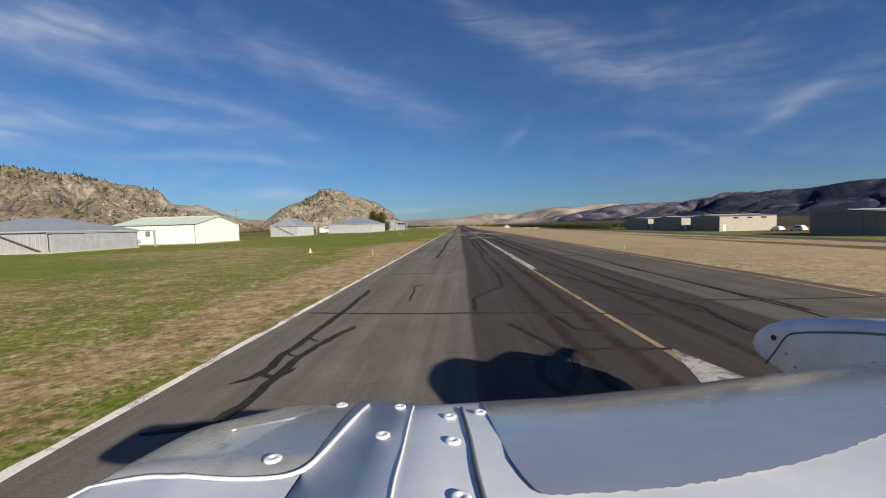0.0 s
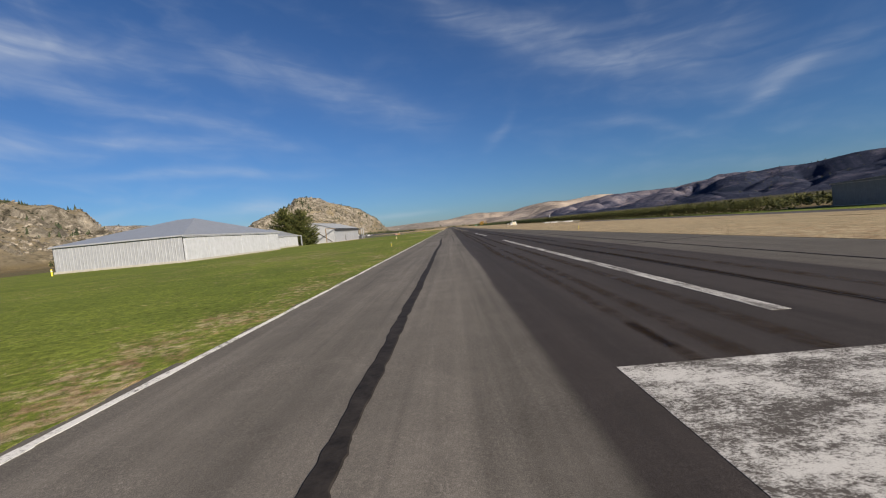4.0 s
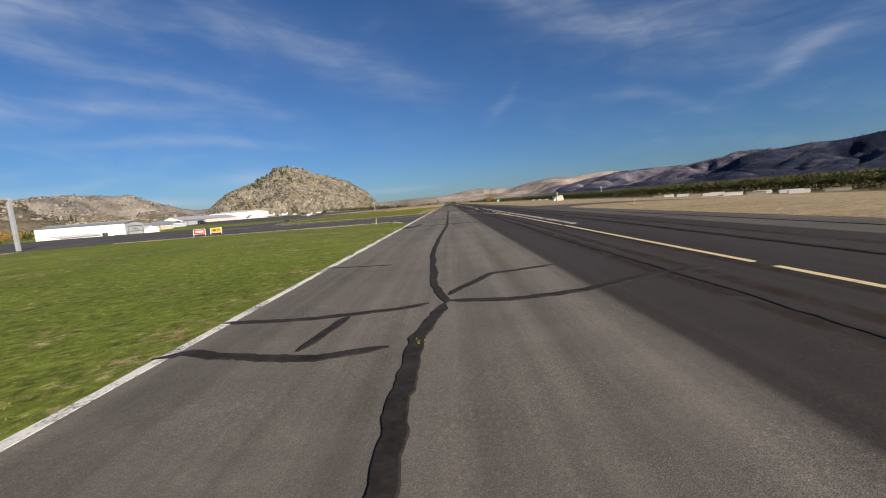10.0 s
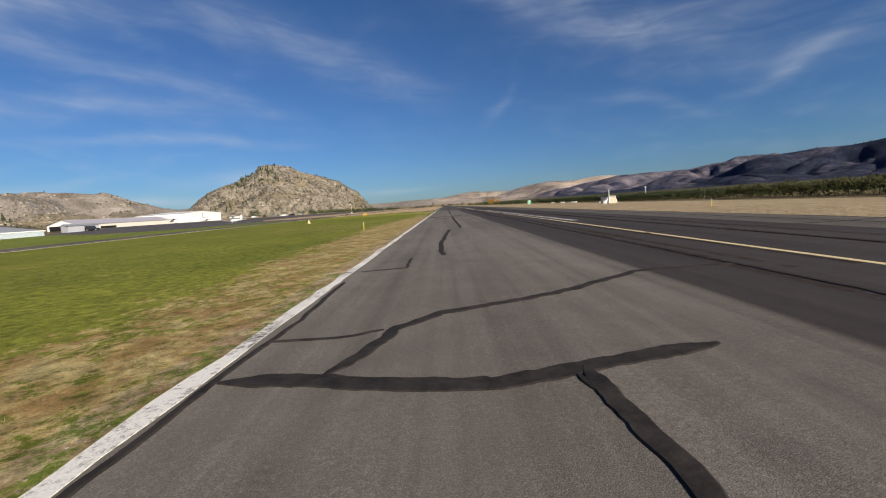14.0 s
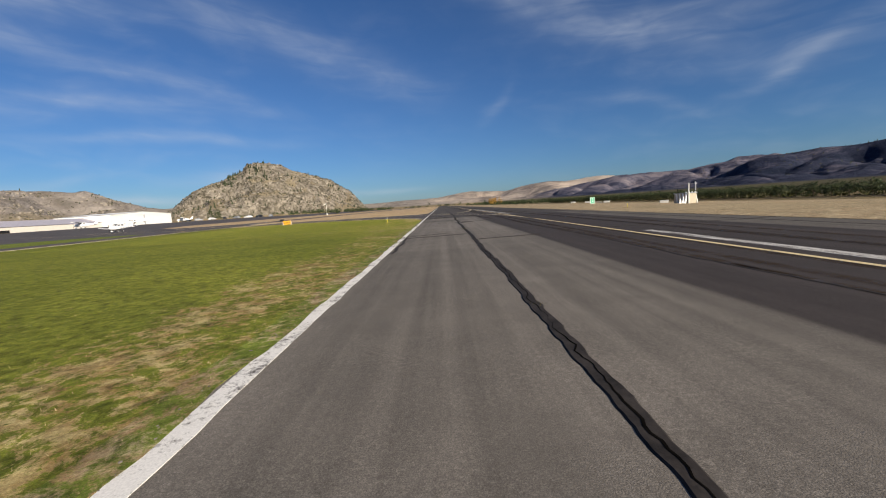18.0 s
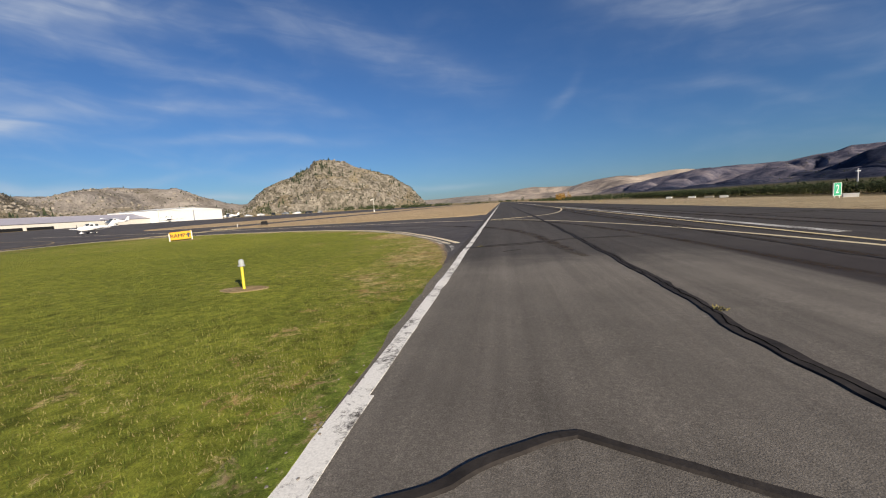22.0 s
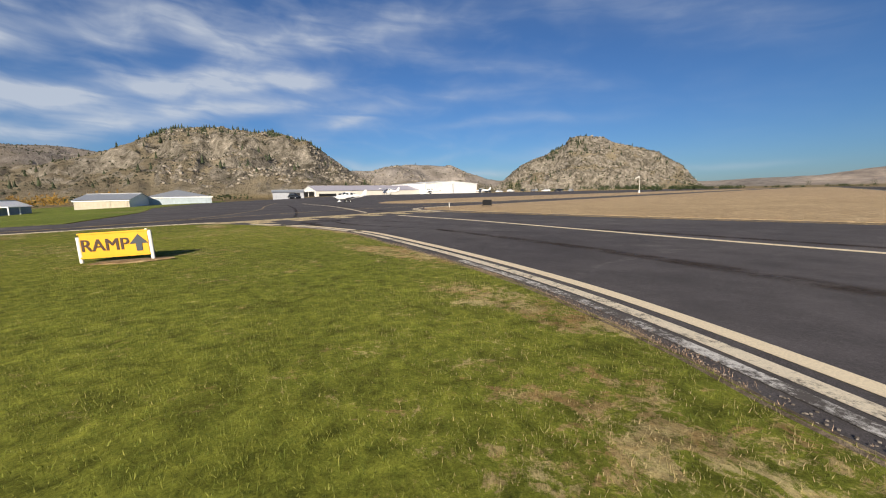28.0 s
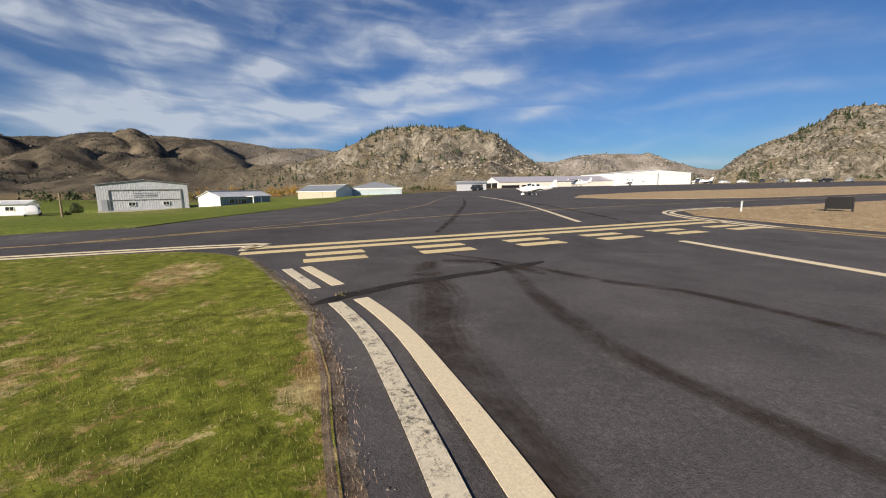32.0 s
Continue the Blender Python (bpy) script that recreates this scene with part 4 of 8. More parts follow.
seal(0.16, (0.90, 237.85), (1.73, 237.68), (2.39, 237.52), (2.99, 237.53), (4.01, 237.75), (5.64, 238.07))
seal(0.16, (0.03, 236.79), (0.65, 236.81), (0.81, 237.16), (0.75, 237.88), (0.70, 239.05), (0.78, 241.00))
seal(0.045, (0.65, 236.81), (0.77, 236.95), (0.91, 237.31), (1.43, 237.16))
seal(0.13, (1.19, 238.58), (1.49, 238.87), (2.35, 238.69))
seal(0.045, (2.52, 237.37), (3.25, 237.07), (3.86, 236.74), (4.16, 236.51))
seal(0.16, (-0.10, 256.75), (0.15, 256.86), (0.86, 256.61), (1.48, 256.52), (2.08, 256.64))
seal(0.13, (-0.06, 257.81), (1.08, 257.72), (1.40, 257.75), (2.36, 258.05))
seal(0.13, (1.28, 256.68), (1.35, 257.18), (1.40, 257.75))
seal(0.16, (2.57, 258.13), (3.31, 257.97), (4.31, 258.15), (5.38, 258.77), (6.40, 259.02))
seal(0.13, (2.56, 258.42), (3.30, 259.70), (4.41, 260.09))
seal(0.045, (-0.02, 261.70), (1.42, 261.49))
seal(0.16, (-0.10, 275.42), (0.42, 275.22), (1.07, 275.36), (1.73, 275.64), (2.46, 275.71), (3.37, 275.77), (4.44, 275.59))
seal(0.13, (0.75, 275.40), (0.69, 275.98), (0.73, 276.66), (0.69, 277.63), (1.03, 277.89), (0.76, 277.15), (0.77, 276.54), (1.17, 275.34))
seal(0.13, (-0.10, 275.10), (0.35, 274.94), (0.56, 275.00), (0.43, 275.45), (-0.10, 275.77))
seal(0.13, (0.30, 274.21), (0.38, 274.45), (0.54, 274.67), (0.49, 274.92))
seal(0.13, (2.89, 274.50), (2.90, 275.07), (2.87, 275.59))
seal(0.045, (-0.04, 279.74), (0.88, 279.91), (1.48, 280.62))
seal(0.045, (0.07, 284.84), (2.64, 284.41), (6.71, 285.56))
seal(0.13, (-0.06, 275.73), (0.35, 275.76), (0.69, 275.98))
seal(0.16, (2.70, 302.53), (3.76, 302.73), (4.89, 302.79))
seal(0.045, (0.20, 306.55), (2.49, 305.77))
seal(0.045, (2.77, 309.20), (5.37, 309.28))
seal(0.13, (-0.03, 307.20), (0.40, 306.84), (0.94, 306.53))
seal(0.13, (2.63, 308.80), (3.22, 308.88), (3.98, 309.12), (4.71, 309.18), (5.61, 309.26))
seal(0.2, (0.19, 320.60), (0.62, 320.56), (1.16, 320.43), (1.99, 320.32), (2.51, 320.48), (3.57, 320.74))
seal(0.13, (0.91, 320.58), (1.06, 320.94), (1.24, 321.49), (1.64, 321.94), (2.36, 322.20), (3.07, 322.54), (4.25, 323.40), (5.73, 323.53))
seal(0.045, (0.21, 321.33), (0.77, 321.36), (1.14, 321.51))
seal(0.13, (1.90, 335.32), (1.58, 328.93), (1.66, 326.48))
seal(0.045, (0.22, 324.92), (1.01, 325.03), (1.00, 326.36))
seal(0.13, (2.52, 320.15), (2.51, 320.38))
seal(0.16, (1.40, 349.59), (1.80, 349.88), (2.30, 350.24), (2.99, 350.74), (3.60, 351.01))
seal(0.045, (0.22, 355.10), (1.20, 354.96), (2.40, 355.26), (5.04, 355.24))
seal(0.16, (-0.08, 355.74), (0.05, 356.17), (0.49, 355.76), (1.04, 355.66), (1.29, 355.86), (1.71, 355.99), (2.45, 356.06), (3.52, 356.25))
seal(0.13, (0.16, 356.15), (0.44, 356.21), (0.82, 356.14), (1.01, 355.85))
seal(0.045, (2.53, 355.43), (3.12, 355.96))
seal(0.13, (0.23, 354.81), (0.28, 354.95), (0.29, 355.23))
seal(0.045, (3.65, 361.26), (3.62, 359.88), (3.72, 359.26))
seal(0.045, (-0.10, 377.23), (1.64, 377.96))
seal(0.10, (-0.10, 376.60), (0.70, 376.63), (1.43, 376.80), (2.39, 377.08))
seal(0.13, (2.54, 374.55), (3.12, 374.71), (3.55, 374.80), (4.64, 374.92))
seal(0.045, (2.71, 387.50), (4.45, 387.51))
blob = [(2.45 + 0.42 * (1 + 0.25 * math.sin(3 * a)) * math.cos(a) + 0.25, 386.65 + 0.36 * math.sin(a) * (1 + 0.3 * noise.noise(Vector((2 * math.cos(a), 2 * math.sin(a), 1))))) for a in np.linspace(0, 2 * math.pi, 40)[:-1]]
part("sealed_patch", Shape().slab(blob, Z_PAVE - 0.01, Z_MARK + 0.0005), SEAL, runway, "spread of crack sealant")
seal(0.16, (2.8, 386.7), (3.1, 386.95), (3.45, 387.0))
seal(0.06, (0.13, 390.13), (0.48, 390.29), (1.12, 390.68), (2.53, 389.99))
seal(0.045, (2.67, 390.22), (3.50, 390.57), (4.27, 390.64))
seal(0.10, (-0.10, 398.11), (1.34, 398.35), (2.50, 399.15), (4.90, 398.92))
seal(0.10, (-0.10, 397.98), (0.61, 398.43), (1.26, 398.59), (2.29, 399.10), (3.92, 399.24))
seal(0.045, (0.83, 397.11), (1.20, 397.39))
seal(0.022, (-4.17, 405.85), (-3.49, 406.91), (-2.09, 407.84))
seal(0.03, (-4.40, 406.18), (-3.96, 406.69), (-3.43, 407.17))
seal(0.16, (-17.62, 413.00), (-17.74, 413.26), (-17.67, 413.65))
seal(0.16, (-21.76, 412.89), (-21.99, 413.30), (-22.21, 413.94), (-22.39, 414.93), (-22.68, 416.04))
seal(0.055, (0.17, 314), (0.13, 316), (0.2, 318.5), (0.13, 320.5), (0.21, 322), (0.14, 324))
seal(0.08, (0.16, 372), (0.2, 374), (0.14, 377))
seal(0.3, (-0.05, 376.4), (0.2, 376.6), (0.5, 376.7))
# long cracks
seal(0.2, (2.6, 26), (2.62, 34), (2.65, 36.5), (2.55, 44), (2.5, 54), (2.7, 61), (2.72, 65.6), (2.75, 70), (2.88, 75.4), (2.84, 80), (2.75, 90), (2.76, 98), (2.84, 101), (2.82, 105.5), (2.7, 110), (2.62, 118), (2.6, 131), (2.52, 140), (2.6, 149), (2.42, 157), (2.33, 163.4))
seal(0.028, (3.8, 158), (3.79, 171), (3.74, 175), (3.6, 183), (3.5, 191.5))
seal(0.16, (2.3, 194), (2.46, 194.4), (2.53, 195.4), (2.5, 198), (2.4, 204), (2.55, 210), (2.7, 214.5), (2.7, 217), (2.65, 219.4), (2.55, 225), (2.42, 236), (2.42, 238.2), (2.38, 244), (2.3, 250), (2.3, 255.8), (2.28, 256.5), (2.4, 257.4), (2.56, 258))
seal(0.13, (2.56, 258), (2.42, 258.7), (2.2, 263), (2.3, 268), (2.52, 274.5), (2.54, 277.5), (2.55, 284.5), (2.55, 292), (2.57, 295), (2.6, 300.5), (2.6, 302.2), (2.52, 306.5), (2.55, 309), (2.62, 313.2), (2.58, 320.5))
seal(0.13, (2.45, 336), (2.4, 349.5), (2.42, 351), (2.43, 354.6), (2.41, 356))
seal(0.14, (2.38, 362.5), (2.4, 364.5), (2.43, 366.4), (2.45, 369), (2.46, 373.3), (2.5, 374.6), (2.53, 376), (2.5, 380), (2.53, 382), (2.55, 383.6), (2.46, 386), (2.57, 387.3), (2.6, 389.9), (2.5, 392.2), (2.6, 393.7), (2.65, 397), (2.7, 399), (2.8, 406), (2.75, 412))
# fine cracks further on and across the eastern half
for y in np.arange(-20, 640, 15.2):
    yy = y + 3 * noise.noise(Vector((y, 1, 0)))
    seal(0.08, (5.8, yy), (8.5, yy + 0.4 * noise.noise(Vector((y, 2, 0)))), (11.6, yy - 0.3), (15.2, yy + 0.5 * noise.noise(Vector((y, 3, 0)))))
for a in range(-40, 620, 44):
    seal(0.10, (11.9, a), (12.05, a + 20), (11.95, a + 44))
# joints between the paving lanes
for a in range(96, 620, 26):
    b = min(a + 26, 620)
    if a > 180:
        seal(0.045, (5.68, a), (5.74, a + 7), (5.62, a + 13), (5.7, a + 19), (5.68, b))
    seal(0.05, (8.82, a), (8.75, a + 12), (8.86, a + 18), (8.82, b))
for a in range(412, 620, 40):
    seal(0.17, (2.8, a), (2.7, a + 20), (2.75, a + 40))

# ---- hangars and buildings ----
GREY_METAL = painted("galvanised_sheet", (0.37, 0.385, 0.425), 0.5, 0.1)
WHITE_METAL = painted("white_sheet", (0.49, 0.51, 0.56), 0.5)
CLEAN_WHITE = painted("clean_white_sheet", (0.82, 0.82, 0.80), 0.5, 0, 0.05)
MINT_METAL = painted("pale_green_sheet", (0.66, 0.76, 0.68), 0.5, 0, 0.05)
DARK_METAL = painted("dark_grey_sheet", (0.19, 0.195, 0.185), 0.5)
TAN_METAL = painted("tan_sheet", (0.37, 0.345, 0.29), 0.55)
BEIGE_METAL = painted("beige_sheet", (0.46, 0.41, 0.32), 0.55)
BLUE_METAL = painted("blue_grey_sheet", (0.30, 0.38, 0.44), 0.5)
PALE_BLUE = painted("pale_blue_sheet", (0.46, 0.54, 0.60), 0.5)
ROOF_GREY = painted("grey_roof", (0.36, 0.38, 0.41), 0.4, 0.25)
ROOF_WHITE = painted("white_roof", (0.74, 0.75, 0.76), 0.4, 0.1)
ROOF_MINT = painted("green_white_roof", (0.60, 0.70, 0.62), 0.4, 0.1)
EAVE_SHADE = painted("eave_shade_black", (0.035, 0.036, 0.042), 0.7)
SHOP_GREY = painted("pale_grey_sheet", (0.50, 0.52, 0.56), 0.5)
CREAM_METAL = painted("cream_sheet", (0.60, 0.575, 0.525), 0.55, 0, 0.06)
ROOF_LILAC = painted("weathered_lilac_roof", (0.46, 0.44, 0.50), 0.5, 0.1)
TIMBER = painted("weathered_timber", (0.24, 0.18, 0.12), 0.8)
DARK_TIMBER = painted("dark_brown_timber", (0.075, 0.055, 0.042), 0.8)
BLACK = painted("black_plastic_and_shade", (0.015, 0.015, 0.016), 0.4)
WHITE_TRIM = painted("white_trim", (0.78, 0.78, 0.76), 0.5, 0, 0.05)
GLASS = Mat("window_glass", 0.06, 0, 0.8).color((0.02, 0.025, 0.03)).m
CONCRETE = painted("concrete", (0.42, 0.40, 0.36), 0.85)


def ribbed(p, u, v, n, w, h, pitch=0.6, depth=0.018):
    """A ribbed sheet from corner p: w along u, h along v, ribs towards n."""
    p, u, v, n = Vector(p), Vector(u).normalized(), Vector(v).normalized(), Vector(n).normalized()
    s = Shape()
    cuts = [(0.0, 0.0)]
    x = pitch * 0.5
    while x + pitch * 0.3 < w:
        cuts += [(x, 0), (x + pitch * 0.08, depth), (x + pitch * 0.22, depth), (x + pitch * 0.3, 0)]
        x += pitch
    cuts.append((w, 0.0))
    for a, d in cuts:
        s.v += [tuple(p + u * a + n * d), tuple(p + u * a + n * d + v * h)]
    for i in range(len(cuts) - 1):
        a = 2 * i
        s.f.append((a, a + 2, a + 3, a + 1))
    k = len(s.v)
    b = -0.06
    s.v += [tuple(p + u * a + n * b + v * c) for a, c in ((0, 0), (w, 0), (w, h), (0, h))]
    s.f += [(k + 3, k + 2, k + 1, k), (0, 1, k + 3, k), (len(cuts) * 2 - 1, len(cuts) * 2 - 2, k + 1, k + 2)]
    return s


def window(parent, x, z, w, h, y=0.0, name="window"):
    f = part(name, Shape().box(x - 0.07, x + w + 0.07, y - 0.10, y - 0.02, z - 0.07, z).box(x - 0.07, x + w + 0.07, y - 0.10, y - 0.02, z + h, z + h + 0.07).box(x - 0.07, x, y - 0.10, y - 0.02, z, z + h).box(x + w, x + w + 0.07, y - 0.10, y - 0.02, z, z + h).box(x + w / 2 - 0.02, x + w / 2 + 0.02, y - 0.09, y - 0.03, z, z + h), WHITE_TRIM, parent)
    part("pane", Shape().box(x, x + w, y - 0.06, y - 0.03, z, z + h), GLASS, f)
    return f


def hangar(label, at, yaw, w, d, eave, ridge, along, front, side, roof, leaves=0, leaf=None, hip=False, pitch=0.6, band=None, brace=False, outrig=(), skylights=0, group="hangars", category="hangar", name="hangar"):
    """A shed whose front, w wide, lies on local y = 0 and faces -y; d deep. along: the ridge runs along x or y."""
    h = thing(name, label, category, group, pose(*at, 0, 0, yaw))
    o = 0.3
    part("wall", ribbed((0, 0, -0.4), (1, 0, 0), (0, 0, 1), (0, -1, 0), w, eave + 0.4, pitch), front, h, "front wall")
    part("wall", ribbed((w, d, -0.4), (-1, 0, 0), (0, 0, 1), (0, 1, 0), w, eave + 0.4, pitch), side, h)
    part("wall", ribbed((0, d, -0.4), (0, -1, 0), (0, 0, 1), (-1, 0, 0), d, eave + 0.4, pitch), side, h)
    part("wall", ribbed((w, 0, -0.4), (0, 1, 0), (0, 0, 1), (1, 0, 0), d, eave + 0.4, pitch), side, h)
    if hip:
        c = min(w, d) * 0.42
        s = Shape()
        if along == "x":
            a, b = (c, d / 2, ridge), (w - c, d / 2, ridge)
        else:
            a, b = (w / 2, c, ridge), (w / 2, d - c, ridge)
        e = [(-o, -o, eave), (w + o, -o, eave), (w + o, d + o, eave), (-o, d + o, eave)]
        planes = [(e[0], e[1], b, a), (e[1], e[2], b), (e[2], e[3], a, b), (e[3], e[0], a)] if along == "x" else [(e[0], e[1], a), (e[1], e[2], b, a), (e[2], e[3], b), (e[3], e[0], a, b)]
        for q in planes:
            part("roof_plane", Shape().face(*q).face(*[(x, y, z - 0.08) for x, y, z in reversed(q)]), roof, h)
        part("eave_trim", Shape().box(-o, w + o, -o - 0.03, -o, eave - 0.16, eave + 0.02).box(-o, w + o, d + o, d + o + 0.03, eave - 0.16, eave + 0.02).box(-o - 0.03, -o, -o, d + o, eave - 0.16, eave + 0.02).box(w + o, w + o + 0.03, -o, d + o, eave - 0.16, eave + 0.02), side, h)
    else:
        rise = ridge - eave
        if along == "x":
            run = math.hypot(d / 2 + o, rise)
            vv = Vector((0, d / 2 + o, rise)).normalized()
            part("roof_plane", ribbed((-o, -o, eave), (1, 0, 0), vv, (0, -vv.z, vv.y), w + 2 * o, run, pitch), roof, h)
            vw = Vector((0, -(d / 2 + o), rise)).normalized()
            part("roof_plane", ribbed((w + o, d + o, eave), (-1, 0, 0), vw, (0, vw.z, -vw.y), w + 2 * o, run, pitch), roof, h)
            gab = [((0, d, eave), (0, 0, eave), (0, d / 2, ridge - 0.04)), ((w, 0, eave), (w, d, eave), (w, d / 2, ridge - 0.04))]
            mats = (side, side)
        else:
            run = math.hypot(w / 2 + o, rise)
            vv = Vector((w / 2 + o, 0, rise)).normalized()
            part("roof_plane", ribbed((-o, d + o, eave), (0, -1, 0), vv, (-vv.z, 0, vv.x), d + 2 * o, run, pitch), roof, h)
            vw = Vector((-(w / 2 + o), 0, rise)).normalized()
            part("roof_plane", ribbed((w + o, -o, eave), (0, 1, 0), vw, (vw.z, 0, -vw.x), d + 2 * o, run, pitch), roof, h)
            gab = [((0, 0, eave), (w, 0, eave), (w / 2, 0, ridge - 0.04)), ((w, d, eave), (0, d, eave), (w / 2, d, ridge - 0.04))]
            mats = (front, side)
        for g, m in zip(gab, mats):
            part("gable", Shape().face(*g), m, h)
        part("ridge_cap", Shape().box(-o, w + o, d / 2 - 0.2, d / 2 + 0.2, ridge - 0.02, ridge + 0.07) if along == "x" else Shape().box(w / 2 - 0.2, w / 2 + 0.2, -o, d + o, ridge - 0.02, ridge + 0.07), roof, h)
    if band:
        # solid dark box before the wall, coloured as the shade under the eaves
        part("eave_shade_band", Shape().box(0.1, w - 0.1, -0.35, -0.06, eave - 0.95, eave - 0.03), band, h, "dark band painted for the shade under the eaves")
    if leaves:
        lw = (w - 0.8) / leaves
        for i in range(leaves):
            part("door_leaf", ribbed((0.4 + i * lw + 0.02, -0.07 - 0.05 * (i % 2), 0.05), (1, 0, 0), (0, 0, 1), (0, -1, 0), lw - 0.04, eave - (1.15 if band else 0.35), 0.9, 0.006), leaf or front, h, "sliding door leaf")
        part("door_track", Shape().box(-0.2, w + 0.2, -0.28, -0.06, eave - (1.1 if band else 0.3), eave - (0.95 if band else 0.12)), side, h)
    if brace:
        s = Shape()
        for k in (0, 1):
            s.tube((-0.12, 1.0 + k * 0.1, 0.2), (-0.12, min(d, 6.5), eave - 0.3), 0.09)
        part("brace", s, DARK_TIMBER, h, "dark diagonal brace on the side wall")
    for x in outrig:
        part("outrigger", Shape().box(min(x, w), max(x, 0), -0.25, -0.05, eave - 0.25, eave - 0.05).box(x - 0.12, x + 0.12, -0.27, -0.03, -0.2, eave - 0.05), TIMBER if x < 0 else GREY_METAL, h, "door track post and beam")
    for i in range(skylights):
        f = 0.25 + 0.35 * i / max(1, skylights)
        a, b = 0.25, 0.62
        z = lambda t: eave + (ridge - eave) * t
        part("skylight", Shape().face((w * f, d / 2 * a, z(a) + 0.1), (w * f + 0.7, d / 2 * a, z(a) + 0.1), (w * f + 0.7, d / 2 * b, z(b) + 0.1), (w * f, d / 2 * b, z(b) + 0.1)), WHITE_TRIM, h, "translucent white roof strip")
    part("footing", Shape().box(-0.12, w + 0.12, -0.14, d + 0.12, -0.5, 0.12), CONCRETE, h)
    return h


# row on the west side, fronts towards the runway
hangar("grey ribbed metal hangar with a shallow hipped roof", (-45, 44.8, 0.1), 90, 13, 16, 2.65, 4.5, "y", GREY_METAL, GREY_METAL, ROOF_GREY, 3, hip=True, brace=True, outrig=(16.2,), pitch=0.5)
hw = hangar("pale green metal hangar with a low gable roof", (-43, 68, 0.1), 90, 14, 15.5, 3.5, 5.1, "y", MINT_METAL, MINT_METAL, ROOF_MINT, pitch=0.4)
part("service_box", Shape().box(-0.3, -0.08, 8.2, 8.9, 1.6, 2.4), DARK_METAL, hw)
part("vent", Shape().box(-0.25, -0.06, 10, 10.5, 0.4, 1.0), GREY_METAL, hw)
hangar("white metal hangar with a grey hipped roof", (-46.6, 120.5, 0.2), 90, 14, 8.5, 3.2, 5.7, "x", WHITE_METAL, GREY_METAL, ROOF_GREY, 3, hip=True, brace=True, outrig=(16.5,), pitch=0.5)
hangar("long white ribbed hangar with a grey hipped roof", (-34.4, 170, 0.2), 90, 31, 19, 3.7, 7.2, "y", WHITE_METAL, GREY_METAL, ROOF_GREY, 6, hip=True, pitch=0.5)
hs = hangar("small grey metal hangar with white doors and skylights", (-42, 217.2, 0.3), 90, 14, 10, 3.0, 5.2, "y", WHITE_METAL, GREY_METAL, ROOF_GREY, 3, hip=True, brace=True, outrig=(16.5,), skylights=0, pitch=0.5)
for k in range(2):
    part("skylight", Shape().face((3.2 - 1.9 * k * 0, 5.2 + 1.6 * k, 4.15), (3.5, 5.9 + 1.6 * k, 4.15), (5.6, 5.9 + 1.6 * k, 4.98), (5.3, 5.2 + 1.6 * k, 4.98)), WHITE_TRIM, hs, "translucent white roof strip")
bigh = hangar("big grey ribbed hangar with a dark strip under the eaves", (-34.5, 243.8, 0.1), 90, 33.2, 15, 4.5, 6.9, "x", GREY_METAL, GREY_METAL, ROOF_GREY, 5, GREY_METAL, band=EAVE_SHADE, brace=True, outrig=(-9.5, 39, 42.5), pitch=0.45)
part("walk_door", Shape().box(12.0, 13.1, -0.2, -0.14, 0.1, 2.1), DARK_METAL, bigh, "grey walk-through door")
for k, x in enumerate((15.4, 22.6, 27.9)):
    part("patch_panel", Shape().box(x, x + 0.5 + 0.3 * k, -0.19, -0.14, 0.15, 1.5 + 0.4 * k), ROOF_GREY, bigh, "weathered patch panel")
office = hangar("small white flat-topped office beside the grey hangar", (-36.5, 279.0, 0.1), 90, 5, 6, 2.6, 2.9, "x", CLEAN_WHITE, CLEAN_WHITE, ROOF_WHITE, group="buildings", category="office", name="office_building")
for x in (0.6, 2.8):
    window(office, x, 1.0, 1.5, 1.0)
# row on the east side, dark fronts towards the runway
for y1, w in ((147.5, 16), (175.0, 21.5), (204, 24)):
    h = hangar("dark-fronted hangar with tan ribbed side walls", (88.5, y1, -2.0), -90, w, 18, 5.0, 5.5, "y", DARK_METAL, TAN_METAL, ROOF_GREY, 4, DARK_METAL, pitch=0.7, group="eastern hangars")
    part("door", Shape().box(w + 0.04, w + 0.1, 1.0, 2.0, 0, 2.1), WHITE_TRIM, h, "white side door")
    for k in range(3):
        part("side_window", Shape().box(w + 0.05, w + 0.1, 4.4 + 4.4 * k, 5.9 + 4.4 * k, 4.1, 4.55), GLASS, h)
hangar("dark grey hangar with a wide folding door", (85, 94.3, -2.0), -90, 18, 20, 4.7, 5.4, "y", DARK_METAL, DARK_METAL, ROOF_GREY, 3, DARK_METAL, pitch=0.7, group="eastern hangars")
# buildings on the far side of the ramp
shop = hangar("white metal hangar with a framed grey door and faded lettering", (-103.5, 380.5, -1.7), 107, 13.5, 24, 4.7, 5.5, "y", SHOP_GREY, CLEAN_WHITE, ROOF_GREY, 0, pitch=0.35, group="ramp hangars")
part("door_frame", Shape().box(1.6, 12.4, -0.16, -0.06, 3.6, 3.74).box(1.6, 1.74, -0.16, -0.06, 0, 3.6).box(12.26, 12.4, -0.16, -0.06, 0, 3.6).box(1.74, 12.26, -0.14, -0.06, 1.85, 1.94), DARK_METAL, shop)
for x in (4.3, 9.4):
    window(shop, x, 0.85, 0.9, 0.6, -0.05)
part("lettering", Shape().box(5.1, 6.3, -0.13, -0.07, 2.65, 2.85).box(5.1, 8.5, -0.12, -0.07, 2.4, 2.45).box(6.7, 8.4, -0.13, -0.07, 2.65, 2.85).box(5.1, 8.5, -0.12, -0.07, 3.1, 3.15), GREY_METAL, shop, "faded grey lettering as bars")
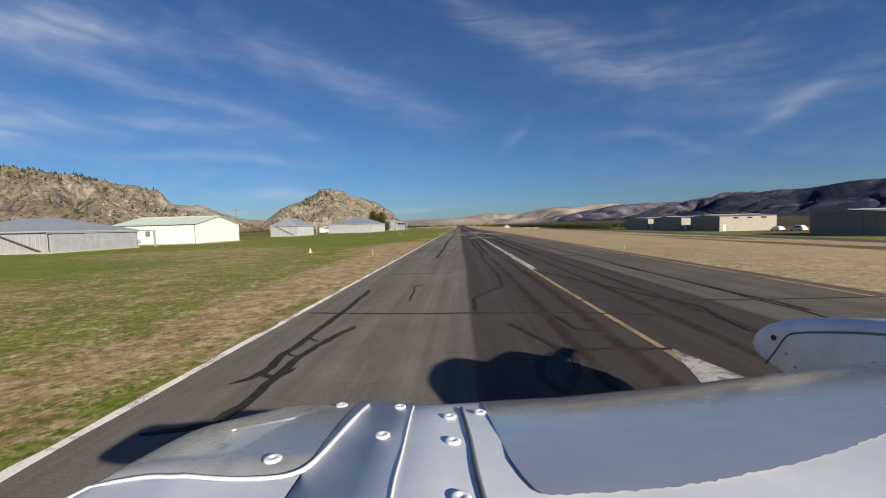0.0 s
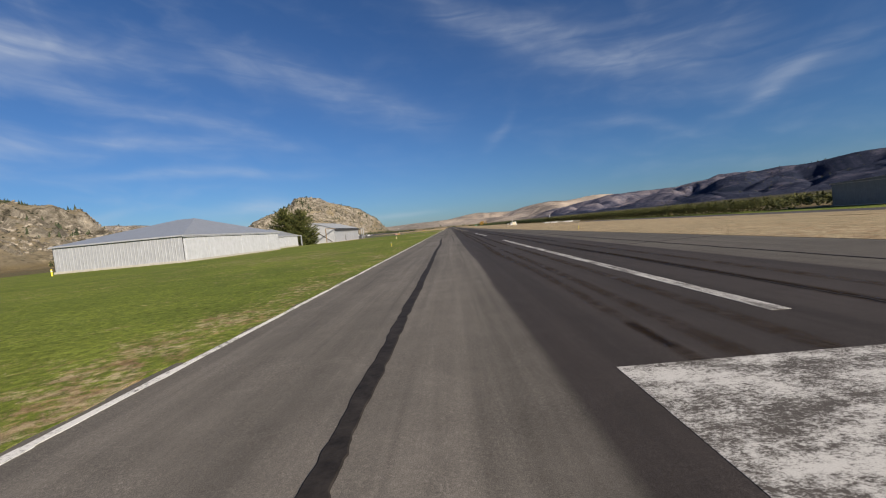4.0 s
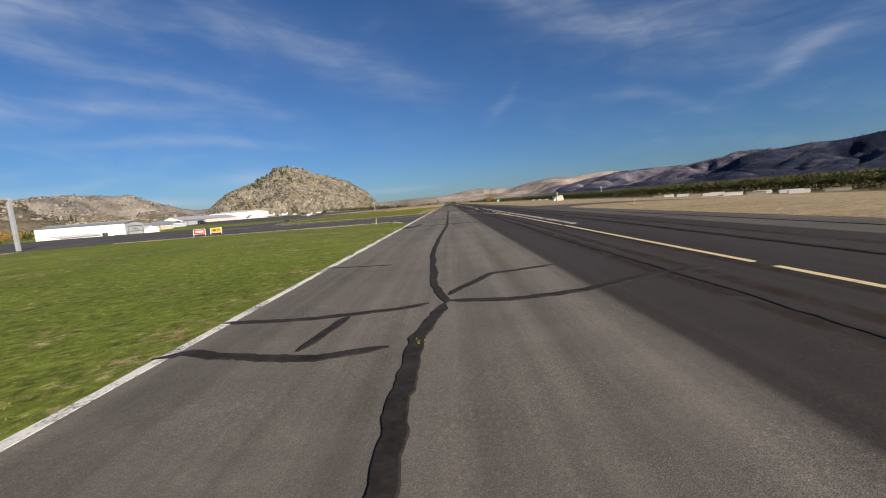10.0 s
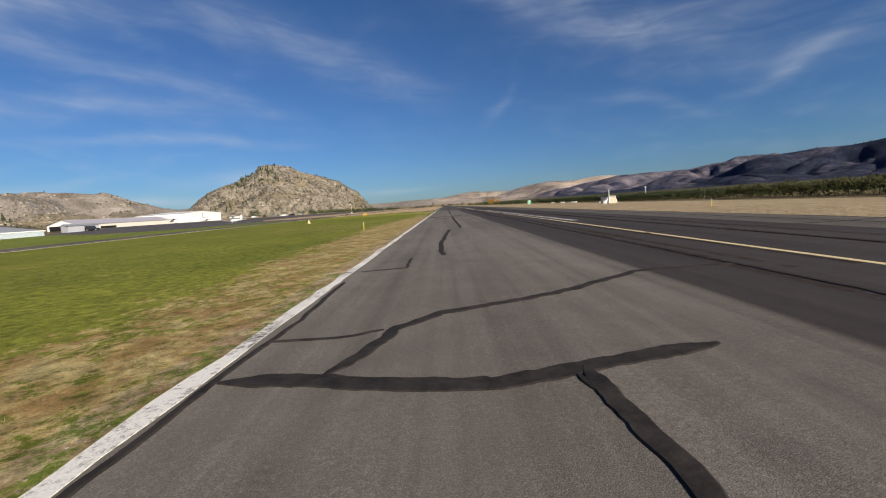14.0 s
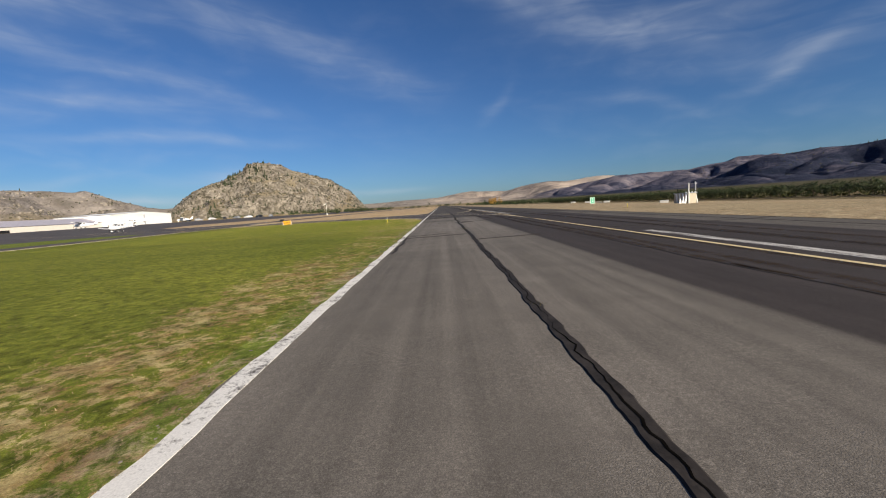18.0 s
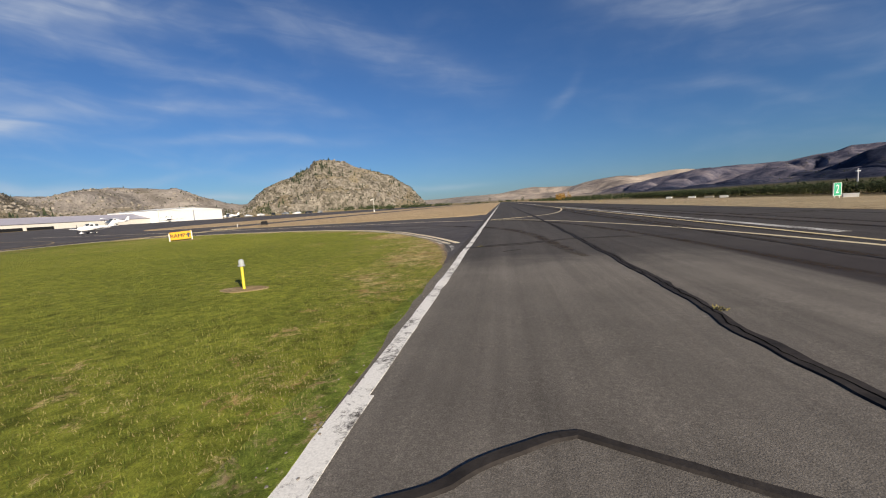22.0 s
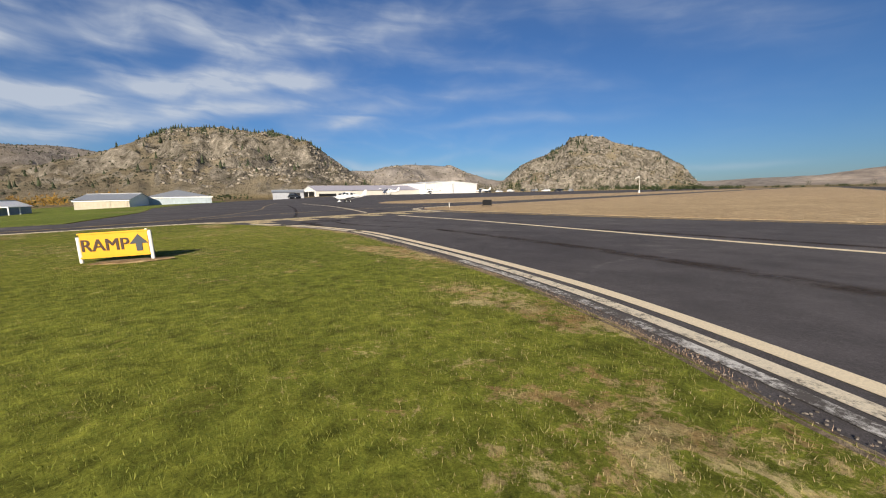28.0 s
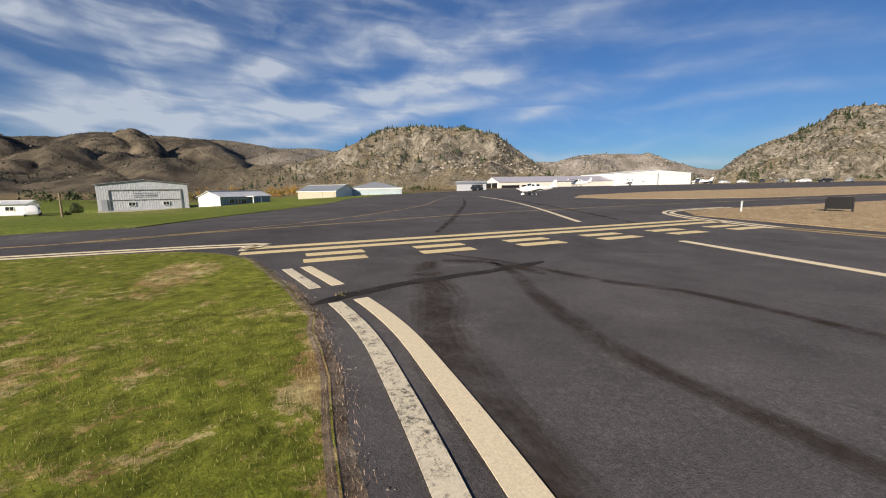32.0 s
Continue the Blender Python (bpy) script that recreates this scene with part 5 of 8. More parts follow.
part("side_door", Shape().box(0.5, 1.35, -0.13, -0.06, 0, 2.05), GREY_METAL, shop, "grey personnel door")
part("threshold_slab", Shape().box(3.6, 9.6, -2.2, -0.1, -0.4, 0.05), CONCRETE, shop, "pale concrete apron slab")
for y in (5.0, 14.0):
    part("side_window", Shape().box(-0.08, -0.02, y, y + 1.5, 1.2, 2.0), GLASS, shop, "dark side window")
    part("window_trim", Shape().box(-0.06, -0.02, y - 0.1, y + 1.6, 2.0, 2.1).box(-0.06, -0.02, y - 0.1, y + 1.6, 1.1, 1.2).box(-0.1, -0.02, y + 0.71, y + 0.79, 1.2, 2.0), WHITE_TRIM, shop)
club = hangar("blue-grey building with a white metal roof and porch", (-106.2, 399.0, -1.95), 150, 16.5, 5, 2.3, 3.5, "x", BLUE_METAL, CLEAN_WHITE, ROOF_WHITE, pitch=0.5, group="buildings", category="building", name="club_house")
for x in (2.5, 4.4, 6.2):
    window(club, x, 0.9, 1.3, 0.9)
part("porch", Shape().box(7.4, 10.4, -2.0, 0, 2.2, 2.35).box(7.45, 7.6, -1.95, -1.8, -0.3, 2.2).box(10.2, 10.35, -1.95, -1.8, -0.3, 2.2), CLEAN_WHITE, club)
hangar("tan metal hangar with white end wall", (-122.1, 413.5, -1.6), 60, 10, 12, 2.9, 4.3, "x", BEIGE_METAL, CLEAN_WHITE, ROOF_GREY, 3, BEIGE_METAL, pitch=0.5, group="ramp hangars")
hangar("pale blue metal hangar with a grey gable roof", (-126, 426.2, -1.3), 80, 14.2, 14, 3.0, 4.9, "y", PALE_BLUE, CLEAN_WHITE, ROOF_GREY, 3, PALE_BLUE, hip=True, pitch=0.5, group="ramp hangars")
row = hangar("long low cream hangar row with a pale metal roof", (-158, 489, 0.5), 83.7, 54, 16, 2.9, 5.2, "x", CREAM_METAL, CLEAN_WHITE, ROOF_LILAC, 0, pitch=0.8, group="ramp hangars")
# black panels on the wall stand for the shade inside open bays
for i in range(6):
    part("hangar_bay", Shape().box(1 + 8.7 * i, 8.6 + 8.7 * i, -0.12, -0.06, 0.0, 1.7 if i in (0, 1) else 2.4), BLACK if i in (0, 1) else CREAM_METAL, row, "black panel for the shaded inside of a bay" if i in (0, 1) else "")
# the gable's shaded interior, likewise a flat black sheet
part("dark_end_panel", Shape().box(-0.12, -0.06, 1.6, 15.0, 0.0, 2.7), BLACK, row, "wide black panel for the shaded inside of the gable end")
for k in range(3):
    part("end_post", Shape().box(-0.2, -0.13, 1.5 + 6.6 * k, 1.75 + 6.6 * k, -0.2, 2.75), CLEAN_WHITE, row)
big = hangar("large white hangar with wide sliding doors", (-148, 541.5, 1.2), 90, 40, 26, 5.4, 6.6, "y", CLEAN_WHITE, CLEAN_WHITE, ROOF_WHITE, 6, CLEAN_WHITE, pitch=0.8, group="ramp hangars")
part("door_post", Shape().box(19.6, 20.1, -0.3, -0.05, 0, 5.2), GREY_METAL, big)
shed = hangar("small open shed with a dark car inside", (-137, 462, 0.1), 66, 9.6, 5, 2.6, 3.4, "x", GREY_METAL, WHITE_METAL, ROOF_GREY, group="buildings", category="shed", name="shed")
# flat black sheet in place of the shed's shaded inside
part("opening", Shape().box(5.0, 8.4, -0.1, -0.05, 0, 2.3), BLACK, shed, "black panel for the shaded inside of the shed")
trailer = hangar("white trailer house below the rocky hill", (-139, 190, 0.0), 75, 11, 4, 2.3, 3.0, "x", CLEAN_WHITE, CLEAN_WHITE, ROOF_WHITE, pitch=0.4, group="buildings", category="house", name="trailer_house")
for x in (1.4, 4.6, 8.2):
    window(trailer, x, 0.9, 1.1, 0.7)
cabin = hangar("small white shed between the western hangars", (-66, 205, 0.0), 70, 7, 5, 2.3, 3.1, "x", CLEAN_WHITE, CLEAN_WHITE, ROOF_GREY, pitch=0.4, group="buildings", category="shed", name="shed")
window(cabin, 2.5, 0.9, 1.2, 0.8)
mobile = hangar("long white mobile home with small windows", (-103, 358, -2.0), 92, 13, 4, 1.9, 2.5, "x", CLEAN_WHITE, CLEAN_WHITE, ROOF_WHITE, pitch=0.4, group="buildings", category="house", name="mobile_home")
for x in (1.2, 5.0, 7.0, 10.4):
    window(mobile, x, 0.9, 1.0, 0.6)

# ---- signs, lights and markers ----
SIGN_YELLOW = painted("sign_yellow", (0.70, 0.36, 0.012), 0.5, 0, 0.06)
SIGN_RED = painted("sign_red", (0.42, 0.03, 0.03), 0.45, 0, 0.05)
SIGN_GREEN = painted("sign_green", (0.02, 0.30, 0.17), 0.45, 0, 0.05)
MAROON = painted("faded_maroon_letters", (0.06, 0.030, 0.020), 0.5, 0, 0.1)
SLATE = painted("slate_arrow", (0.05, 0.06, 0.075), 0.5, 0, 0.1)
PVC = painted("white_pvc", (0.75, 0.74, 0.70), 0.4, 0, 0.05)
POST_YELLOW = painted("yellow_post", (0.66, 0.55, 0.05), 0.5, 0, 0.05)
LENS = Mat("clear_lens", 0.1, 0, 0.6).color((0.36, 0.38, 0.38)).m
CONE_CREAM = painted("faded_cone", (0.70, 0.60, 0.36), 0.6, 0, 0.06)
DIRT = turf("bare_dirt", (0.30, 0.22, 0.13), (0.24, 0.175, 0.10), (0.36, 0.28, 0.17), 0.7)


def lettering(text, size, mat, parent, at, name="letters", depth=0.004, bold=0.0):
    c = bpy.data.curves.new(name, "FONT")
    c.body, c.size, c.extrude, c.align_x, c.align_y = text, size, depth, "CENTER", "CENTER"
    tmp = bpy.data.objects.new("tmp", c)
    scene.collection.objects.link(tmp)
    me = bpy.data.meshes.new_from_object(tmp.evaluated_get(bpy.context.evaluated_depsgraph_get()))
    bpy.data.objects.remove(tmp)
    if bold:
        bm = bmesh.new()
        for k in (-1, 0, 1):
            me.transform(Matrix.Translation((bold * (k if k < 0 else 1), 0, 0.001)))
            bm.from_mesh(me)
        bm.to_mesh(me)
        bm.free()
    me.name = name
    me.materials.clear()
    me.materials.append(mat)
    ob = part(name, me, mat, parent)
    ob.matrix_local = at
    return ob


FACE = Euler((radians(90), 0, 0)).to_matrix().to_4x4()


def board(label, at, yaw, w, h, low, face, frame_mat, posts=True, post_mat=None, name="guide_sign", lean=0.0, category="sign"):
    """A taxiway sign; its face looks along local -y."""
    s = thing(name, label, category, "airfield signs", pose(*at, 0, lean, yaw))
    part("panel", Shape().box(-w / 2, w / 2, -0.02, 0.02, low, low + h), face, s, bevel=0.004)
    for z in (low - 0.025, low + h):
        part("frame_rail", Shape().box(-w / 2 - 0.02, w / 2 + 0.02, -0.03, 0.03, z, z + 0.025), frame_mat, s)
    if posts:
        for k in (-1, 1):
            part("post", Shape().tube((k * (w / 2 + 0.03), 0, -0.3), (k * (w / 2 + 0.03), 0, low + h * (1.04 if k > 0 else 0.9)), 0.028, n=10), post_mat or PVC, s, "" if post_mat else "white pipe post")
    return s


ramp_sign = board("yellow ramp sign with maroon letters and an arrow", (-16.37, 407.86, 0.02), 53.2, 0.98, 0.36, 0.12, SIGN_YELLOW, SIGN_YELLOW, lean=-2)
lettering("RAMP", 0.275, MAROON, ramp_sign, Matrix.Translation((-0.135, -0.024, 0.29)) @ FACE, "letters", bold=0.006)
part("arrow", Shape().slab([(0.2, 0.0), (0.47, 0.0), (0.335, 0.15)], 0, 0.01).slab([(0.29, -0.12), (0.38, -0.12), (0.38, 0.0), (0.29, 0.0)], 0, 0.01), SLATE, ramp_sign).matrix_local = Matrix.Translation((0.02, -0.021, 0.29)) @ FACE
part("brace", Shape().tube((0.47, 0.0, 0.52), (0.5, 0.02, 0.36), 0.022), PVC, ramp_sign)
part("dirt_patch", Shape().slab([(0.75 * math.cos(a) * (1 + 0.2 * math.sin(3 * a)), 0.22 * math.sin(a) - 0.05) for a in np.linspace(0, 2 * math.pi, 20)[:-1]], 0.0, 0.022), DIRT, ramp_sign, "bare dirt under the sign")

red = board("red holding sign with white letters on white posts", (-20.6, 289.5, 0.02), 62, 1.0, 0.42, 0.16, SIGN_RED, PVC)
part("letters", Shape().box(-0.36, 0.10, -0.03, -0.021, 0.28, 0.46).box(0.18, 0.36, -0.03, -0.021, 0.28, 0.46), PVC, red, "white lettering as bars")
yel = board("yellow guide sign with black lettering", (-19.5, 290.3, 0.02), 62, 1.0, 0.42, 0.16, SIGN_YELLOW, PVC)
part("letters", Shape().box(-0.34, -0.02, -0.03, -0.021, 0.3, 0.46).box(0.08, 0.36, -0.03, -0.021, 0.33, 0.43), SLATE, yel, "dark lettering as bars")
for x, y, a in ((-26.3, 323.2, 200), (-26.1, 430.5, 14)):
    b = board("black-backed sign board turned away", (x, y, level(x, y) + 0.02), a, 0.62, 0.36, 0.12, BLACK, BLACK, post_mat=BLACK)
two_sign = board("green distance sign with a white figure two", (23.7, 420, level(23.7, 420) + 0.05), 30, 0.95, 0.85, 0.15, SIGN_GREEN, PVC, posts=False)
lettering("2", 0.85, PVC, two_sign, Matrix.Translation((0, -0.024, 0.57)) @ FACE, "figure")
for k in (-0.46, 0.46):
    part("border", Shape().box(k - 0.03, k + 0.03, -0.03, 0.03, 0.12, 1.02), PVC, two_sign)
for k in (-0.3, 0.3):
    part("leg", Shape().tube((k, 0, -0.3), (k, 0, 0.15), 0.03), PVC, two_sign)


def edge_light(at):
    s = thing("edge_light", "yellow runway edge light stake with a clear lens", "runway light", "runway lights", pose(*at))
    part("stake", Shape().lathe([(0.02, -0.1), (0.02, 0.34), (0.026, 0.34), (0.026, 0.36)], n=10), POST_YELLOW, s)
    part("lens", Shape().lathe([(0.036, 0.36), (0.04, 0.39), (0.036, 0.43), (0.015, 0.445)], n=12), LENS, s, "clear glass lens")
    part("collar", Shape().lathe([(0.05, 0.345), (0.05, 0.365)], n=12), GREY_METAL, s)
    part("dirt_patch", Shape().slab([(0.3 * math.cos(a) * (1 + 0.25 * math.sin(2 * a + 1)), 0.22 * math.sin(a)) for a in np.linspace(0, 2 * math.pi, 16)[:-1]], 0.0, 0.014), DIRT, s, "bare dirt round the stake")
    return s


first = edge_light((-2.9, 394.1, 0.026))
for x, y in ((-4.1, 93.9), (-8.7, 95.9), (-2.16, 219.0), (-2.96, 283.6), (-2.6, 155), (-2.8, 340), (-2.6, 30), (16.5, 30), (16.5, 91.5), (16.5, 155), (16.5, 219), (16.5, 283), (16.5, 340), (16.5, 394), (16.5, 455), (-2.6, 455), (16.5, 515), (-2.6, 515)):
    copy_thing(first, pose(x, y, level(x, y) + (0.028 if x < 0 else 0.05)))


def cone(at, tall=0.45):
    s = thing("marker_cone", "faded cream marker cone on the lawn", "cone", "marker cones", pose(*at))
    k = tall / 0.45
    part("body", Shape().lathe([(0.13 * k, 0.03), (0.10 * k, 0.12 * k), (0.03 * k, 0.43 * k), (0.02 * k, 0.45 * k)], n=14), CONE_CREAM, s, smooth=True)
    part("base", Shape().box(-0.17 * k, 0.17 * k, -0.17 * k, 0.17 * k, -0.02, 0.03), CONE_CREAM, s, bevel=0.01)


for x, y in ((-9.4, 34.9), (-8.4, 200.9), (-11.8, 104.0), (-14.6, 365.3)):
    cone((x, y, 0.028))
for x, y in ((-46, 147.4), (-46, 162.4)):
    s = thing("bollard", "short yellow bollard beside the taxi strip", "bollard", "yellow bollards", pose(x, y, 0.02))
    part("pipe", Shape().lathe([(0.09, -0.1), (0.09, 0.8), (0.06, 0.87), (0.0, 0.88)], n=12), POST_YELLOW, s)
    part("band", Shape().lathe([(0.093, 0.6), (0.093, 0.7)], n=12), WHITE_TRIM, s)


def bin_black(x, y, k=1.0):
    s = thing("waste_bin", "black plastic waste barrel by the hangar", "waste bin", "waste bins", pose(x, y, 0.02))
    part("barrel", Shape().lathe([(0.30 * k, 0), (0.36 * k, 0.3 * k), (0.37 * k, 0.8 * k), (0.33 * k, 0.95 * k)], n=16), BLACK, s, smooth=True)
    part("rim", Shape().lathe([(0.39 * k, 0.93 * k), (0.39 * k, 1.0 * k), (0.34 * k, 1.0 * k)], n=16), BLACK, s)


bin_black(-47.4, 213.4)
bin_black(-52.2, 216.4, 1.05)
bx = thing("storage_crate", "small white plastic crate between the barrels", "crate", "", pose(-50.0, 215.0, 0.02))
part("box", Shape().box(-0.4, 0.4, -0.35, 0.35, 0, 0.55), WHITE_TRIM, bx, bevel=0.03)
part("lid", Shape().box(-0.43, 0.43, -0.38, 0.38, 0.55, 0.62), WHITE_TRIM, bx, bevel=0.02)


def pole(x, y, z, tall, arms=True):
    s = thing("power_pole", "weathered wooden power pole with a crossarm", "utility pole", "poles", pose(x, y, z))
    part("shaft", Shape().tube((0, 0, -0.5), (0, 0, tall), 0.16, 0.1, 10), TIMBER, s)
    if arms:
        part("crossarm", Shape().box(-1.2, 1.2, -0.07, 0.07, tall - 0.7, tall - 0.55), TIMBER, s)
        for k in (-1.1, -0.5, 0.5, 1.1):
            part("insulator", Shape().lathe([(0.05, 0), (0.07, 0.08), (0.03, 0.16)], (k, 0, tall - 0.55), 8), GREY_METAL, s)


pole(-63, 115.6, 0, 9)
pole(-92, 380.5, -2.6, 4.2, False)
pole(-78, 262, 0, 8)
sock = thing("windsock", "faded white windsock hanging from a tall pole", "windsock", "", pose(-53.05, 551.4, level(-53.05, 551.4)))
part("base", Shape().lathe([(0.3, -0.2), (0.28, 0.7), (0.1, 1.0)], n=12), PVC, sock, "white base drum")
part("mast", Shape().tube((0, 0, -0.3), (0, 0, 5.6), 0.07, 0.05), PVC, sock)
part("ring", Shape().lathe([(0.25, 0), (0.25, 0.04)], (-0.1, 0, 5.5), 12), GREY_METAL, sock)
part("sleeve", Shape().tube((-0.2, 0.05, 5.5), (-1.5, 0.1, 4.9), 0.22, 0.13, 12), PVC, sock, "faded white fabric sleeve")
beacon = thing("marker_post", "slim white marker post with a lamp", "marker post", "", pose(-27.9, 428.3, 0.03))
part("post", Shape().tube((0, 0, -0.1), (0, 0, 0.3), 0.025), PVC, beacon)
part("lamp", Shape().lathe([(0.04, 0.3), (0.045, 0.36), (0.02, 0.39)], n=10), LENS, beacon)

# ---- aircraft on the ramp ----
PLANE_WHITE = painted("aircraft_white", (0.80, 0.80, 0.79), 0.28, 0, 0.03)
PLANE_BLUE = painted("aircraft_stripe", (0.10, 0.06, 0.07), 0.3, 0, 0.03)
RUBBER = painted("tyre_rubber", (0.02, 0.02, 0.02), 0.85)
CANOPY = Mat("canopy_glass", 0.05, 0, 0.8).color((0.03, 0.04, 0.05)).m


def loft(sections, n=14):
    """A body along x through (x, half width, bottom, top) sections."""
    s = Shape()
    for x, w, lo, hi in sections:
        c, r = (lo + hi) / 2, (hi - lo) / 2
        for i in range(n):
            a = 2 * math.pi * i / n
            ca, sa = math.cos(a), math.sin(a)
            s.v.append((x, w * math.copysign(abs(ca) ** 0.75, ca), c + r * math.copysign(abs(sa) ** 0.75, sa)))
    for q in range(len(sections) - 1):
        for i in range(n):
            j = (i + 1) % n
            s.f.append((q * n + i, (q + 1) * n + i, (q + 1) * n + j, q * n + j))
    s.f.append(tuple(range(n)))
    e = (len(sections) - 1) * n
    s.f.append(tuple(e + i for i in reversed(range(n))))
    return s


def foil(root, tip, thick=0.13, n=8):
    """A wing panel between (x of leading edge, y, z, chord) at root and tip."""
    s = Shape()
    prof = [(0.0, 0.0), (0.03, 0.45), (0.12, 0.85), (0.3, 1.0), (0.6, 0.65), (1.0, 0.05), (0.6, -0.3), (0.25, -0.5), (0.05, -0.35)]
    for x, y, z, c in (root, tip):
        s.v += [(x - c * a, y, z + c * thick * 0.6 * b) for a, b in prof]
    k = len(prof)
    flip = tip[1] < root[1]
    for i in range(k):
        j = (i + 1) % k
        q = (i, j, k + j, k + i)
        s.f.append(q if flip else q[::-1])
    s.f.append(tuple(range(k)))
    s.f.append(tuple(k + i for i in range(k)))
    return s


def wheel(parent, x, y, r=0.2):
    w = part("wheel", Shape().tube((x, y - 0.07, r), (x, y + 0.07, r), r, n=16), RUBBER, parent)
    part("hub", Shape().tube((x, y - 0.075, r), (x, y + 0.075, r), r * 0.5, n=12), WHITE_TRIM, w)
    part("fairing", loft([(x - 0.42, 0.03, r + 0.02, r + 0.08), (x - 0.15, 0.11, r * 0.6, r * 2.1), (x + 0.15, 0.12, r * 0.5, r * 2.2), (x + 0.34, 0.04, r * 0.8, r * 1.7)], 10), PLANE_WHITE, w)


def light_plane(label, at, yaw, high=False):
    """A four-seat single; its nose points along local +x."""
    p = thing("light_aircraft", label, "aircraft", "parked aircraft", pose(*at, 0, 0, yaw))
    body = part("fuselage", loft([(2.35, 0.10, 0.95, 1.15), (2.2, 0.36, 0.72, 1.38), (1.5, 0.5, 0.6, 1.5), (1.2, 0.54, 0.55, 1.55), (0.7, 0.56, 0.52, 1.95), (0.0, 0.57, 0.52, 2.1), (-0.9, 0.53, 0.58, 1.98), (-1.8, 0.36, 0.75, 1.65), (-3.2, 0.18, 0.95, 1.45), (-4.3, 0.06, 1.1, 1.35)]), PLANE_WHITE, p, smooth=True)
    part("stripe", loft([(2.22, 0.362, 1.0, 1.1), (1.2, 0.548, 0.98, 1.1), (0, 0.578, 1.0, 1.12), (-0.9, 0.54, 1.02, 1.14), (-3.2, 0.19, 1.18, 1.27)]), PLANE_BLUE, body, "dark stripe")
    part("windscreen", loft([(1.12, 0.46, 1.5, 1.56), (0.75, 0.52, 1.5, 1.93), (0.5, 0.585, 1.52, 2.02)]), CANOPY, body)
    for x in (0.25, -0.65):
        part("side_window", Shape().box(x - 0.38, x + 0.12, -0.60, 0.60, 1.55, 1.88), CANOPY, body)
    z = 2.1 if high else 0.72
    for k in (-1, 1):
        part("wing", foil((1.0, 0.5 * k, z, 1.6), (0.95, 4.9 * k, z + (0.1 if high else 0.42), 1.35)), PLANE_WHITE, p)
        part("tailplane", foil((-3.5, 0.08 * k, 1.3, 0.9), (-3.65, 1.6 * k, 1.32, 0.7), 0.09), PLANE_WHITE, p)
        wheel(p, -0.1, 1.3 * k)
        part("leg", Shape().tube((-0.1, 1.3 * k, 0.25), (0.0, (1.15 if not high else 0.45) * k, 0.75), 0.045), PLANE_WHITE, p)
        if high:
            part("strut", Shape().tube((0.4, 0.5 * k, 0.7), (0.4, 2.6 * k, 2.1), 0.04), PLANE_WHITE, p)
    part("fin", Shape().face((-3.2, 0.05, 1.4), (-4.35, 0.05, 1.3), (-4.65, 0.04, 2.55), (-4.2, 0.04, 2.55)).face((-4.2, -0.04, 2.55), (-4.65, -0.04, 2.55), (-4.35, -0.05, 1.3), (-3.2, -0.05, 1.4)).face((-3.2, 0.05, 1.4), (-4.2, 0.04, 2.55), (-4.2, -0.04, 2.55), (-3.2, -0.05, 1.4)).face((-4.2, 0.04, 2.55), (-4.65, 0.04, 2.55), (-4.65, -0.04, 2.55), (-4.2, -0.04, 2.55)).face((-4.65, 0.04, 2.55), (-4.35, 0.05, 1.3), (-4.35, -0.05, 1.3), (-4.65, -0.04, 2.55)), PLANE_WHITE, p)
    wheel(p, 1.75, 0, 0.17)
    part("nose_leg", Shape().tube((1.75, 0, 0.25), (1.7, 0, 0.75), 0.04), PLANE_WHITE, p)
    part("spinner", Shape().tube((2.32, 0, 1.05), (2.62, 0, 1.05), 0.15, 0.02, 12), PLANE_WHITE, p)
    part("propeller", Shape().box(2.42, 2.46, -0.05, 0.05, 0.15, 1.95), BLACK, p)
    return p


light_plane("white low-wing aircraft with a dark stripe on the ramp", (-65.3, 443.7, level(-65.3, 443.7) + 0.01), 262).scale = (0.8, 0.8, 0.8)
light_plane("white high-wing aircraft parked by the hangars", (-121, 497, level(-121, 497) + 0.02), 200, True)
light_plane("white high-wing aircraft parked by the big hangar", (-128, 560, level(-128, 560) + 0.02), 215, True)
light_plane("white low-wing aircraft near the big hangar doors", (-118, 515, level(-118, 515) + 0.02), 230)

# ---- vehicles ----


def car(label, at, yaw, paint, van=False):
    c = thing("car", label, "car", "parked vehicles", pose(*at, 0, 0, yaw))
    hi = 1.75 if van else 1.45
    part("body", loft([(2.15, 0.75, 0.35, 0.75), (2.05, 0.86, 0.3, 0.85), (0.9, 0.9, 0.28, 0.98), (-1.9, 0.9, 0.28, 1.0), (-2.15, 0.82, 0.35, 0.95)], 16), paint, c, bevel=0.02)
    part("cabin", loft([(1.1, 0.74, 0.9, 1.0), (0.5, 0.72, 0.9, hi), (-1.3, 0.72, 0.9, hi), (-1.95, 0.74, 0.9, 1.05)], 12), paint, c)
    part("windows", loft([(0.98, 0.755, 1.0, 1.06), (0.45, 0.745, 1.0, hi - 0.12), (-1.25, 0.745, 1.0, hi - 0.12), (-1.8, 0.755, 1.0, 1.08)], 12), CANOPY, c)
    for x in (1.3, -1.35):
        for y in (-0.82, 0.82):
            w = part("wheel", Shape().tube((x, y - 0.1, 0.31), (x, y + 0.1, 0.31), 0.31, n=14), RUBBER, c)
            part("rim", Shape().tube((x, y - 0.105, 0.31), (x, y + 0.105, 0.31), 0.18, n=10), GREY_METAL, w)


